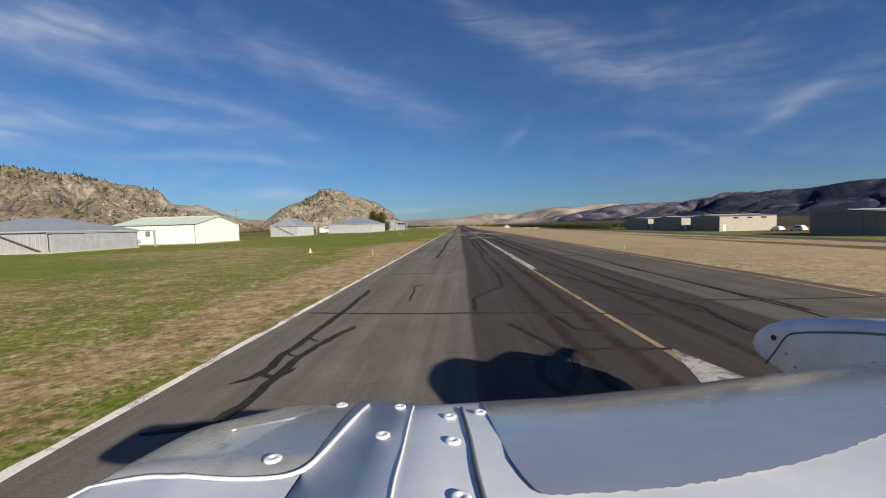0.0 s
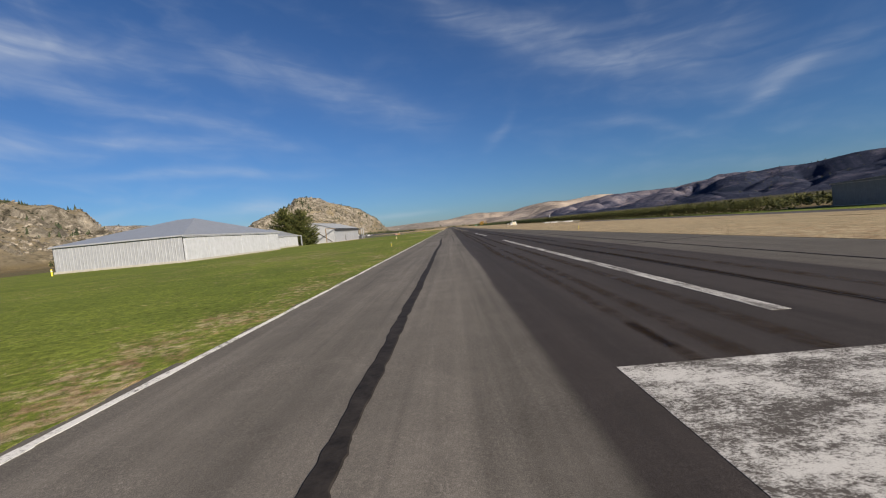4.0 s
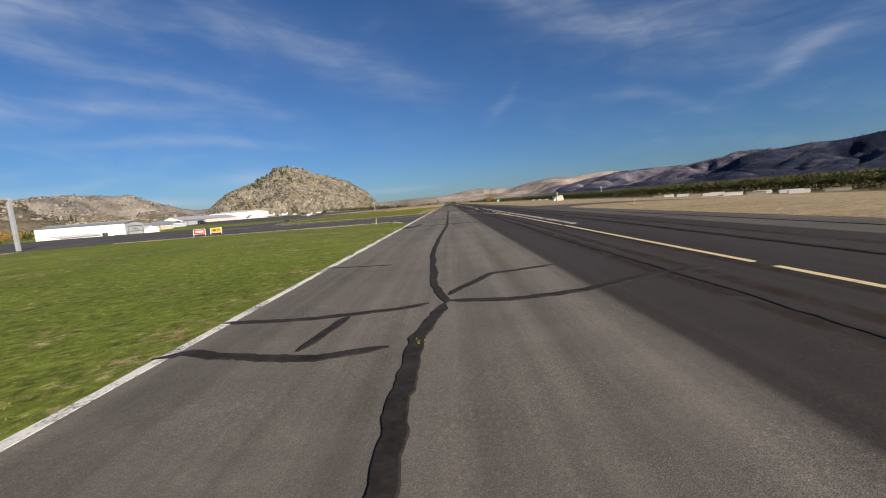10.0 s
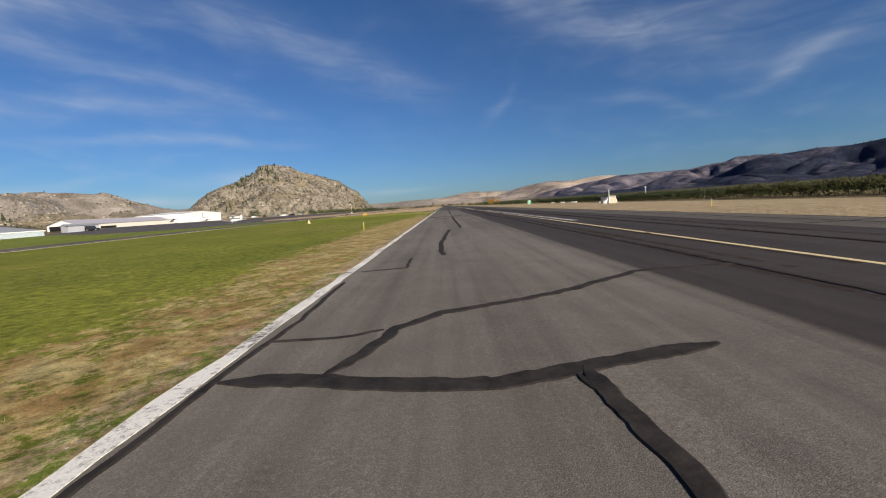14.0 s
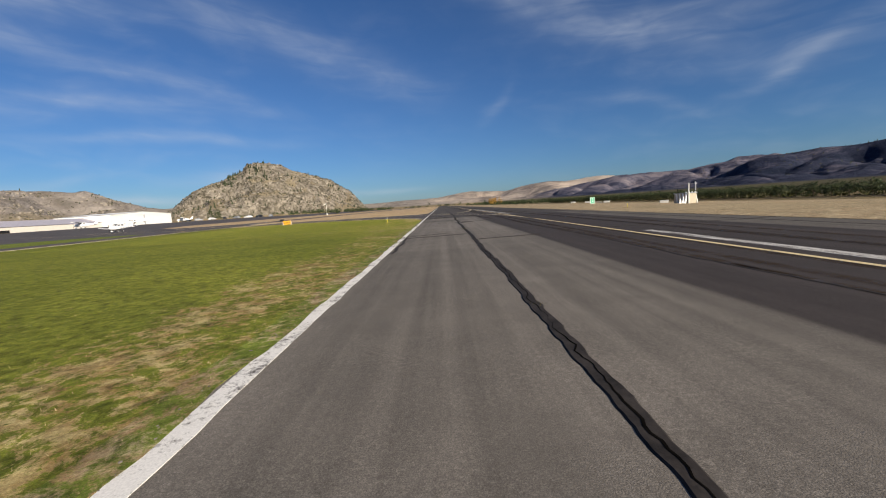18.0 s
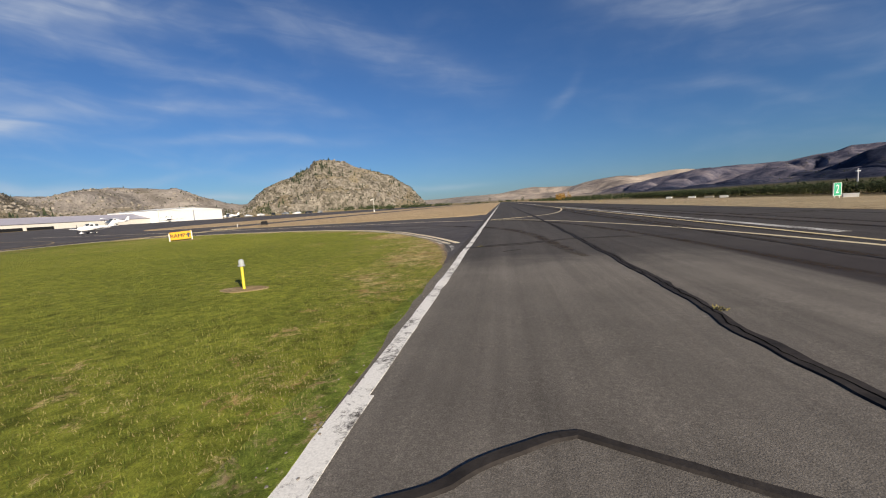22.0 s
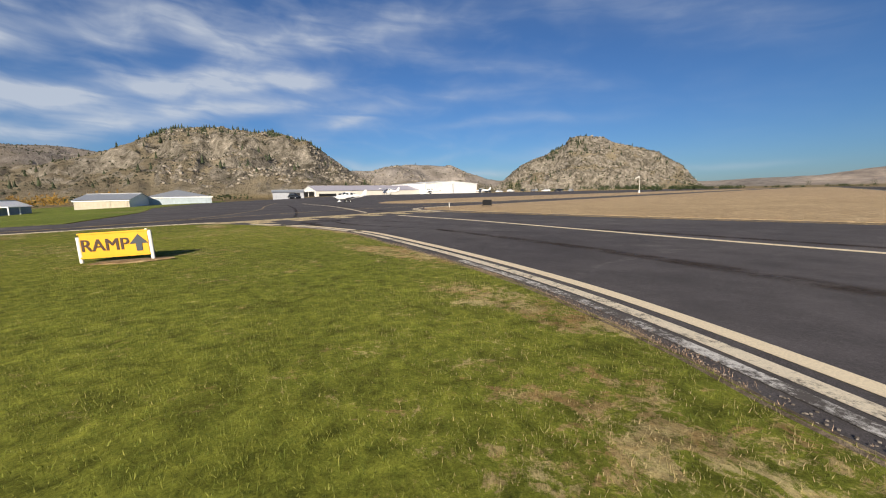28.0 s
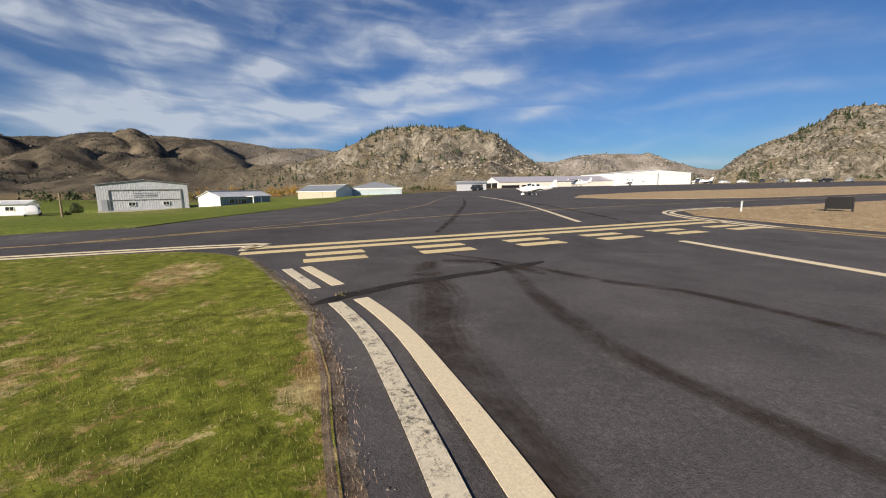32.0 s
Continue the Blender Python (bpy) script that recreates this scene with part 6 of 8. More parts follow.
CAR_DARK = painted("dark_car_paint", (0.03, 0.035, 0.045), 0.25, 0.2, 0.02)
CAR_WHITE = painted("white_car_paint", (0.75, 0.75, 0.75), 0.25, 0, 0.02)
CAR_SILVER = painted("silver_car_paint", (0.42, 0.44, 0.46), 0.25, 0.4, 0.02)
car("white car parked between the eastern hangars", (99, 121.5, -1.98), 80, CAR_WHITE)
car("white van parked between the eastern hangars", (100, 115.5, -1.98), 95, CAR_WHITE, True)
for i in range(8):
    turn = radians(36.5 - 1.7 * i)
    far = 205 + 22 * noise.noise(Vector((i * 1.7, 2, 0)))
    x, y = -15 - far * math.sin(turn), 412 + far * math.cos(turn)
    car(("dark", "silver", "white")[i % 3] + " car in the row by the ramp", (x, y, level(x, y) + 0.03), 40 * i, (CAR_DARK, CAR_SILVER, CAR_WHITE)[i % 3])
car("white camper van beside the small shed", (-63.5, 203, level(-63.5, 203) + 0.02), 75, CAR_WHITE, True)
car("dark car under the open shed roof", (-132.5, 467.1, level(-132.5, 467.1) + 0.02), 20, CAR_DARK, True)
car("white camper beside the mobile home", (-99.5, 373.6, level(-99.5, 373.6) + 0.0), 22, CAR_WHITE, True)

# ---- east side: pump house, bins and mast ----
pump = thing("pump_house", "grey shed with slanted white panels and a pipe", "shed", "buildings", pose(57.5, 452.5, level(57.5, 452.5), 0, 0, 35))
part("wall", Shape().box(-2.0, 2.0, -1.5, 1.5, -0.3, 2.3), BEIGE_METAL, pump)
part("roof", Shape().box(-2.2, 2.2, -1.7, 1.7, 2.3, 2.42), ROOF_GREY, pump)
for k in range(4):
    part("panel", Shape().face((-3.9 + 0.5 * k, -1.4 + 0.7 * k, 0), (-3.5 + 0.5 * k, -1.7 + 0.7 * k, 0), (-2.1, -1.3 + 0.7 * k, 2.3), (-2.1, -0.9 + 0.7 * k, 2.3)), WHITE_TRIM, pump, "slanted white panel")
    part("panel", Shape().tube((2.1 + 0.1 * k, -1.2 + 0.7 * k, 2.6), (3.0 + 0.3 * k, -1.3 + 0.6 * k, -0.1), 0.16, 0.2, 8), WHITE_TRIM, pump, "slanted white pipe")
part("stand", Shape().tube((-2.1, -1.6, -0.3), (-2.1, -1.6, 4.6), 0.14, 0.12, 10), WHITE_TRIM, pump, "white standpipe")
mast = thing("mast", "slim grey steel mast beyond the orchard", "mast", "poles", pose(108, 527, -2.2))
part("shaft", Shape().tube((0, 0, -0.5), (0, 0, 6.6), 0.3, 0.2, 10), GREY_METAL, mast)
part("head", Shape().box(-0.5, 0.5, -0.3, 0.3, 5.6, 6.0), GREY_METAL, mast)
FABRIC = painted("white_fabric", (0.78, 0.76, 0.72), 0.7, 0, 0.08)
for i, (x, y, w) in enumerate(((70, 323, 3.4), (67, 327, 3.0), (69, 331, 3.6), (65, 334.5, 3.2), (69, 338, 3.0), (65, 341, 3.4), (68, 345, 2.6), (65, 348, 3.6), (69, 352, 3.0), (66, 356, 2.6), (66, 361, 2.8), (65, 366, 2.2), (65, 371, 3.4), (62, 469, 2.0), (70, 525, 2.2), (70, 534, 2.6), (70, 546, 2.2), (70, 566, 2))):
    s = thing("bin_row", "row of white fruit bins under a cover" if i % 3 else "stack of tan fruit bins", "fruit bins", "fruit bins", pose(x, y, level(x, y) - 0.02, 0, 0, -32 + 14 * noise.noise(Vector((i, 3, 1)))))
    part("bin_stack", Shape().box(-w / 2, w / 2, -0.55, 0.55, 0, 0.62), FABRIC if i % 3 else TAN_METAL, s, bevel=0.06)
    part("cover", Shape().box(-w / 2 - 0.06, w / 2 + 0.06, -0.6, 0.6, 0.62, 0.72), WHITE_TRIM if i % 3 else TIMBER, s)
    part("pallet", Shape().box(-w / 2, w / 2, -0.5, 0.5, -0.3, 0.02), TIMBER, s)

# ---- trees and shrubs ----
BARK = painted("bark", (0.11, 0.08, 0.055), 0.9, 0, 0.2, 6)


def leafage(name, dark, light, rough=0.7):
    m = Mat(name, rough, 0, 0.25)
    r = m.island()
    k = m.math("ADD", m.math("MULTIPLY", r, 0.65), m.math("MULTIPLY", m.noise(m.pos(), 0.35, 3), 0.5))
    m.color(m.ramp(k, (0.25, dark), (0.85, light)))
    return m.m


NEEDLES = leafage("spruce_needles", (0.026, 0.042, 0.013), (0.13, 0.135, 0.04))
ORCHARD_LEAF = leafage("orchard_leaves", (0.024, 0.033, 0.010), (0.105, 0.104, 0.028))
VINE_LEAF = leafage("dark_orchard_leaves", (0.018, 0.032, 0.012), (0.06, 0.075, 0.028))
PINE_FAR = leafage("hill_pine_needles", (0.016, 0.026, 0.012), (0.05, 0.06, 0.028))
SHRUB = leafage("sage_shrub", (0.028, 0.030, 0.018), (0.085, 0.078, 0.046))
AUTUMN = leafage("autumn_leaves", (0.22, 0.12, 0.03), (0.45, 0.27, 0.05))
rng = np.random.default_rng(7)


def tuft(s, p, d, size, droop=0.3):
    """A small fan of three pointed leaves at p towards d."""
    d = d.normalized()
    a = d.orthogonal().normalized()
    a.rotate(Matrix.Rotation(rng.uniform(0, 6.28), 3, d))
    for k in (-0.7, 0.0, 0.7):
        t = (d + a * k + Vector((0, 0, -droop * rng.uniform(0.2, 1)))).normalized()
        b = t.cross(a).normalized() * size * 0.24
        k0 = len(s.v)
        s.v += [tuple(p - b), tuple(p + b), tuple(p + t * size * rng.uniform(0.8, 1.3))]
        s.f.append((k0, k0 + 1, k0 + 2))


def spruce(label, at, tall, reach, seed):
    global rng
    rng = np.random.default_rng(seed)
    t = thing("spruce_tree", label, "tree", "spruce trees", pose(*at))
    part("trunk", Shape().tube((0, 0, -0.3), (0, 0, tall * 0.5), 0.3, 0.17, 10).tube((0, 0, tall * 0.5), (0, 0, tall * 0.97), 0.17, 0.03, 8), BARK, t)
    limbs, crown = Shape(), Shape()
    h = 0.5
    while h < tall * 0.97:
        f = h / tall
        r = reach * (1 - f ** 2.0) ** 0.8 * min(1, 0.72 + f * 1.9) * rng.uniform(0.88, 1.1)
        for i in range(int(11 - 5 * f)):
            a = rng.uniform(0, 2 * math.pi)
            lift = 0.05 + 0.75 * f * f
            d = Vector((math.cos(a), math.sin(a), lift))
            far = r * rng.uniform(0.72, 1.14)
            root = Vector((0, 0, h))
            sag = lambda q: root + d * far * q + Vector((0, 0, far * (0.10 * q ** 2.5 - 0.16 * math.sin(q * 2.6))))
            limbs.tube(root, tuple(sag(0.55)), 0.05, 0.025, 4)
            limbs.tube(tuple(sag(0.55)), tuple(sag(0.97)), 0.025, 0.006, 4)
            n = max(4, int(far * 7.5))
            for j in range(n):
                q = 0.12 + 0.88 * (j + rng.uniform(0.1, 1)) / n
                spread = 0.34 * far * (1 - q) * rng.uniform(-1, 1) + rng.normal(0, 0.07)
                side = Vector((-d.y, d.x, 0))
                p = sag(min(q, 1)) + side * spread + Vector((0, 0, rng.normal(0, 0.06) - 0.05))
                tuft(crown, p, Vector((d.x, d.y, 0.12 + 0.3 * q)) + side * (2.2 * spread + rng.uniform(-0.5, 0.5)), rng.uniform(0.40, 0.66) * (1 - 0.25 * f), 0.25)
        h += rng.uniform(0.26, 0.4)
    part("limbs", limbs, BARK, t)
    part("crown", crown, NEEDLES, t)


spruce("dense dark green spruce beside the grey hangar", (-48.6, 238.5, 0.02), 12.0, 6.0, 3)
spruce("bushy dark green spruce close to the hangar wall", (-43.8, 239.5, 0.02), 11.3, 5.7, 5)


def leafy(label, at, tall, reach, mat, seed, n=260, name="orchard_tree", group="orchard trees", leaf=0.3):
    global rng
    rng = np.random.default_rng(seed)
    t = thing(name, label, "tree", group, pose(*at))
    part("trunk", Shape().tube((0, 0, -0.3), (0.05, 0, tall * 0.35), 0.1, 0.07, 8), BARK, t)
    limbs, crown = Shape(), Shape()
    for i in range(6):
        a = i * 1.05 + rng.uniform(-0.3, 0.3)
        e = Vector((math.cos(a) * reach * 0.75, math.sin(a) * reach * 0.75, tall * rng.uniform(0.6, 0.92)))
        limbs.tube((0.05, 0, tall * 0.33), tuple(e), 0.05, 0.015, 5)
        for j in range(n // 6):
            q = rng.uniform(0.3, 1.15)
            p = Vector((0, 0, tall * 0.33)).lerp(e, q) + Vector(rng.normal(0, 1, 3)) * reach * 0.26
            if p.z > 0.35:
                tuft(crown, p, Vector(rng.normal(0, 1, 3)) + Vector((0, 0, 0.4)), leaf * rng.uniform(0.7, 1.3))
    part("limbs", limbs, BARK, t)
    part("crown", crown, mat, t)
    return t


kinds = [leafy("orchard tree with yellowing green leaves", (79, 214, level(79, 214)), 3.2, 1.5, ORCHARD_LEAF, 20), leafy("orchard tree with yellowing green leaves", (79, 218, level(79, 218)), 2.9, 1.4, ORCHARD_LEAF, 21), leafy("orchard tree with yellowing green leaves", (79, 222, level(79, 222)), 3.4, 1.5, ORCHARD_LEAF, 22)]
low = [leafy("low dark green orchard tree", (78, 432, level(78, 432)), 2.5, 1.5, VINE_LEAF, 30), leafy("low dark green orchard tree", (78, 436, level(78, 436)), 2.9, 1.6, VINE_LEAF, 31)]
pr = random.Random(4)
for i, y in enumerate(np.arange(226, 428, 2.9)):
    x = 79 + pr.uniform(-0.5, 0.5)
    copy_thing(kinds[i % 3], pose(x, y, level(x, y), 0, 0, pr.uniform(0, 360)))
for i, y in enumerate(np.arange(440, 640, 3.6)):
    x = 78 + pr.uniform(-0.8, 0.8)
    copy_thing(low[i % 2], pose(x, y, level(x, y), 0, 0, pr.uniform(0, 360)))


def clumps(s, x, y, z, w, h, n, leaf):
    """Loose leaves filling an uneven crown."""
    for j in range(n):
        a, q = rng.uniform(0, 6.28), rng.uniform(0, 1) ** 0.5
        p = Vector((x + math.cos(a) * w * q, y + math.sin(a) * w * q, z + h * (0.2 + 0.8 * rng.uniform(0, 1) * (1 - 0.5 * q * q))))
        tuft(s, p, Vector(rng.normal(0, 1, 3)) + Vector((0, 0, 0.5)), leaf * rng.uniform(0.7, 1.3))


rng = np.random.default_rng(11)
hedge = Shape()
for y in np.arange(205, 640, 1.5):
    far = y > 430
    clumps(hedge, 80.8 + rng.uniform(-0.8, 0.8), y + rng.uniform(-0.6, 0.6), level(80, y) - 0.5, 1.5, (2.6 if far else 3.5) * rng.uniform(0.75, 1.15), 34, 0.5)
tagged(part("orchard_hedge", hedge, ORCHARD_LEAF), "dense first rows of the orchard", "orchard", kind="stuff")
rows = Shape()
for x in (84, 89, 94.5, 101, 109, 119, 131, 146):
    for y in np.arange(206, 430, 3.4):
        clumps(rows, x + rng.uniform(-0.6, 0.6), y + rng.uniform(-1, 1), level(x, y), 1.6, 3.4 * rng.uniform(0.85, 1.12), 26, 0.6)
tagged(part("orchard_rows", rows, ORCHARD_LEAF), "rows of orchard trees turning yellow", "orchard", kind="stuff")
rows = Shape()
for x in (83, 90, 99, 112, 128):
    for y in np.arange(432, 700, 4.4):
        clumps(rows, x + rng.uniform(-1, 1), y + rng.uniform(-1.5, 1.5), level(x, y), 2.0, 2.9 * rng.uniform(0.7, 1.2), 20, 0.7)
for y in np.arange(640, 1050, 5.5):
    for x in (60, 70, 84):
        clumps(rows, x + rng.uniform(-2, 2), y + rng.uniform(-2, 2), level(x, y), 2.6, 3.2 * rng.uniform(0.6, 1.3), 14, 1.0)
tagged(part("far_orchard_rows", rows, VINE_LEAF), "rows of low dark orchard trees", "orchard", kind="stuff")
# belts at the foot of the knoll, and at the end of the strip
belt = Shape()
for i in range(150):
    x = rng.uniform(-160, -60) if i % 3 else rng.uniform(-60, 90)
    y = rng.uniform(640, 900) if i % 3 else rng.uniform(1050, 1250)
    clumps(belt, x, y, level(x, y), rng.uniform(1.5, 4), rng.uniform(2, 5), 22, 1.1)
for i in range(60):
    x, y = rng.uniform(-230, -165), rng.uniform(330, 470)
    clumps(belt, x, y, level(x, y), rng.uniform(1.5, 3.5), rng.uniform(2, 4.5), 24, 0.9)
for i in range(26):
    x, y = rng.uniform(-185, -142), rng.uniform(90, 330)
    clumps(belt, x, y, level(x, y), rng.uniform(1.2, 2.6), rng.uniform(1.5, 4.0), 30, 0.7)
for x, y, h in ((-130, 588, 6), (-131, 597, 6.5), (40, 1150, 12), (-20, 1120, 11), (62, 900, 7)):
    clumps(belt, x, y, level(x, y), h * 0.28, h, 110, 0.7)
tagged(part("field_trees", belt, VINE_LEAF), "dark scattered trees and bushes on the valley floor", "trees", kind="stuff")
gold = Shape()
for i in range(46):
    x, y = rng.uniform(-215, -172), rng.uniform(378, 432)
    clumps(gold, x, y, level(x, y), rng.uniform(0.9, 1.6), rng.uniform(3.5, 6.0), 34, 0.6)
for i in range(14):
    x, y = rng.uniform(55, 66), rng.uniform(760, 820)
    clumps(gold, x, y, level(x, y), 1.2, rng.uniform(7, 9), 40, 0.9)
tagged(part("autumn_poplars", gold, AUTUMN), "golden autumn poplars beyond the buildings", "trees", kind="stuff")

# clipped bush and small shrubs against the white hangar's side wall
for label, x, y, w, h, n in (("rounded dark green bush against the white hangar wall", -106.6, 376.2, 0.9, 2.3, 420), ("small dark shrub at the corner of the white hangar", -98.4, 378.4, 0.4, 1.0, 140)):
    sh = thing("bush", label, "bush", "bushes", pose(x, y, level(x, y)))
    leaves = Shape()
    clumps(leaves, 0, 0, -0.3, w, h, n, 0.22)
    part("leaves", leaves, VINE_LEAF, sh)
    part("stem", Shape().tube((0, 0, -0.3), (0, 0, h * 0.5), 0.06, 0.03, 6), BARK, sh)

# pines and sage on the hills
pines, sage = Shape(), Shape()


def pine(s, x, y, z, h):
    k = 7
    for lo, hi, w in ((0.05, 0.55, 0.26), (0.3, 0.8, 0.19), (0.55, 1.0, 0.12)):
        c = len(s.v)
        s.v.append((x, y, z + h * hi))
        for i in range(k):
            a = 6.283 * i / k + rng.uniform(-0.3, 0.3)
            r = w * h * rng.uniform(0.6, 1.25)
            s.v.append((x + r * math.cos(a), y + r * math.sin(a), z + h * lo + rng.uniform(-0.06, 0.06) * h))
        s.f += [(c, c + 1 + i, c + 1 + (i + 1) % k) for i in range(k)]


def bush(s, x, y, z, r):
    c, k = len(s.v), 6
    s.v.append((x, y, z + r * rng.uniform(0.8, 1.4)))
    for q, hh in ((1.0, 0.55), (0.9, -0.2)):
        for i in range(k):
            a = 6.283 * i / k
            w = r * q * rng.uniform(0.6, 1.25)
            s.v.append((x + w * math.cos(a), y + w * math.sin(a), z + r * hh * rng.uniform(0.6, 1.3)))
    for i in range(k):
        j = (i + 1) % k
        s.f += [(c, c + 1 + i, c + 1 + j), (c + 1 + i, c + 1 + k + i, c + 1 + k + j, c + 1 + j)]


rng = np.random.default_rng(21)


def scatter(a0, a1, r0, r1, n_pine, n_sage, tall, patch, crest=0.0):
    for kind, n in (("pine", n_pine), ("sage", n_sage)):
        made = tries = 0
        while made < n and tries < n * 12:
            tries += 1
            a, r = radians(rng.uniform(a0, a1)), rng.uniform(r0, r1)
            x, y = REF.x + r * math.sin(a), REF.y + r * math.cos(a)
            z = terrain(x, y)
            if z - level(x, y) < (3 if kind == "sage" else 5 + crest):
                continue
            v = noise.noise(Vector((x / patch, y / patch, 0)))
            if kind == "pine":
                if v < 0.05 + rng.uniform(-0.25, 0.35):
                    continue
                pine(pines, x, y, z - 0.3, tall * rng.uniform(0.5, 1.15))
            else:
                if v > rng.uniform(-0.4, 0.5):
                    continue
                bush(sage, x, y, z, rng.uniform(0.7, 2.0) * (r / 900) ** 0.5)
            made += 1


scatter(-92, -50, 420, 830, 150, 1600, 8, 60)
scatter(-78, -60, 740, 830, 240, 0, 8, 30, 60)
scatter(-38, -10, 940, 1260, 130, 2200, 9, 90)
scatter(-29, -23.5, 1120, 1215, 70, 0, 10, 40, 60)
scatter(-66, -36, 1100, 1560, 110, 700, 7, 120)
scatter(-122, -84, 700, 1750, 300, 3200, 6, 150)
scatter(30, 52, 1550, 2700, 120, 300, 8, 220)
BOULDER = leafage("pale_hill_rock", (0.085, 0.075, 0.060), (0.33, 0.292, 0.243), 0.9)
rocks = Shape()


def crag(s, x, y, z, r):
    """A tilted angular block of rock."""
    k, n = len(s.v), 6
    t = Vector((rng.normal(0, 0.25), rng.normal(0, 0.25), 1)).normalized()
    for q, h in ((1.0, -0.4), (1.05, 0.3), (0.6, 0.75)):
        for i in range(n):
            a = 6.283 * i / n + rng.uniform(-0.3, 0.3)
            w = r * q * rng.uniform(0.65, 1.25)
            s.v.append((x + w * math.cos(a) + t.x * h * r, y + w * math.sin(a) + t.y * h * r, z + r * h * rng.uniform(0.7, 1.3)))
    for b in (0, n):
        s.f += [(k + b + i, k + b + (i + 1) % n, k + b + n + (i + 1) % n, k + b + n + i) for i in range(n)]
    s.f.append(tuple(k + 2 * n + i for i in range(n)))


def outcrops(a0, a1, r0, r1, n, low, high, size):
    made = tries = 0
    while made < n and tries < n * 15:
        tries += 1
        a, r = radians(rng.uniform(a0, a1)), rng.uniform(r0, r1)
        x, y = REF.x + r * math.sin(a), REF.y + r * math.cos(a)
        z = terrain(x, y)
        h = z - level(x, y)
        if not low < h < high or noise.noise(Vector((x / 45, y / 45, 5))) < rng.uniform(-0.15, 0.3):
            continue
        for i in range(3):
            u, v = rng.normal(0, size * 1.2, 2)
            crag(rocks, x + u, y + v, terrain(x + u, y + v), size * rng.uniform(0.35, 1.1))
        made += 1


outcrops(-36, -10, 930, 1230, 520, 6, 160, 2.6)
outcrops(-76, -52, 400, 830, 620, 6, 140, 1.8)
outcrops(-62, -38, 1060, 1480, 500, 15, 130, 3.0)
outcrops(-122, -88, 640, 1700, 90, 15, 220, 1.6)
tagged(part("hill_rocks", rocks, BOULDER), "pale angular rock outcrops on the hills", "rocks", kind="stuff")
tagged(part("hill_pines", pines, PINE_FAR), "dark pines scattered over the rocky hills", "trees", kind="stuff")
tagged(part("hill_sage", sage, SHRUB), "grey-green sage bushes on the hillsides", "shrubs", kind="stuff")

# ---- grass ----


def blade_mat(name, dark, light):
    bl = Mat(name, 0.8, 0, 0.15)
    br = bl.island()
    bk = bl.math("ADD", dryness(bl), bl.math("MULTIPLY", bl.math("SUBTRACT", br, 0.5), 0.3))
    bl.color(bl.mix(bl.ramp(bk, (0.80, 0.0), (1.15, 1.0)), bl.ramp(br, (0.0, dark), (1.0, light)), bl.ramp(br, (0.0, (0.18, 0.14, 0.065)), (1.0, (0.36, 0.285, 0.15)))))
    return bl.m


BLADES = blade_mat("grass_blades", (0.070, 0.102, 0.013), (0.185, 0.208, 0.040))
BLADES_ISLE = blade_mat("island_grass_blades", (0.060, 0.088, 0.010), (0.230, 0.226, 0.046))
STRAW = leafage("straw_blades", (0.24, 0.175, 0.085), (0.48, 0.37, 0.21))


def blades(name, xs, ys, zs, tall, wide, mat, label):
    """One mesh of bent grass blades at the given places."""
    n = len(xs)
    a = rng.uniform(0, 2 * math.pi, n)
    lean = rng.uniform(0.1, 0.9, n) * tall
    b = rng.uniform(0, 2 * math.pi, n)
    h = tall * rng.uniform(0.55, 1.3, n)
    w = wide * rng.uniform(0.6, 1.4, n)
    v = np.empty((n, 3, 3))
    v[:, 0] = np.stack([xs - w * np.cos(a), ys - w * np.sin(a), zs - 0.004], 1)
    v[:, 1] = np.stack([xs + w * np.cos(a), ys + w * np.sin(a), zs - 0.004], 1)
    v[:, 2] = np.stack([xs + lean * np.cos(b), ys + lean * np.sin(b), zs + h], 1)
    me = bpy.data.meshes.new(name)
    me.vertices.add(3 * n)
    me.vertices.foreach_set("co", v.ravel())
    me.loops.add(3 * n)
    me.loops.foreach_set("vertex_index", np.arange(3 * n))
    me.polygons.add(n)
    me.polygons.foreach_set("loop_start", np.arange(0, 3 * n, 3))
    me.update(calc_edges=True)
    me.validate()
    me.materials.append(mat)
    return tagged(new(name, me), label, "grass", kind="stuff")


def inside(xs, ys, poly):
    ok = np.zeros(len(xs), bool)
    for (x0, y0), (x1, y1) in zip(poly, poly[1:] + poly[:1]):
        c = ((y0 > ys) != (y1 > ys)) & (xs < (x1 - x0) * (ys - y0) / (y1 - y0 + 1e-12) + x0)
        ok ^= c
    return ok


rng = np.random.default_rng(33)
ISLE = [(-24, 330), (-0.12, 330)] + CORNER + [(-26, 380)]
n = 850000
far = rng.uniform(0, 1, n) ** 1.5
xs = -0.1 - far * 22
ys = 413.3 - rng.uniform(0, 1, n) ** 1.2 * 30
keep = inside(xs, ys, ISLE)
blades("grass_island", xs[keep], ys[keep], np.full(keep.sum(), 0.030), 0.017, 0.0019, BLADES_ISLE, "short uneven green and dry grass blades")
n = 700000
xs = -0.1 - rng.uniform(0, 1, n) ** 1.3 * 20
ys = 413.3 - rng.uniform(0, 1, n) * 27
grid = np.array([[noise.noise(Vector((i * 0.055 * 1.7, j * 0.055 * 1.7, 2))) + 0.8 * noise.noise(Vector((i * 0.055 * 5.5, j * 0.055 * 5.5, 7))) for j in range(500)] for i in range(380)])
tuft_n = grid[np.clip((-xs / 0.055).astype(int), 0, 379), np.clip(((413.3 - ys) / 0.055).astype(int), 0, 499)]
keep = inside(xs, ys, ISLE) & (tuft_n > 0.22)
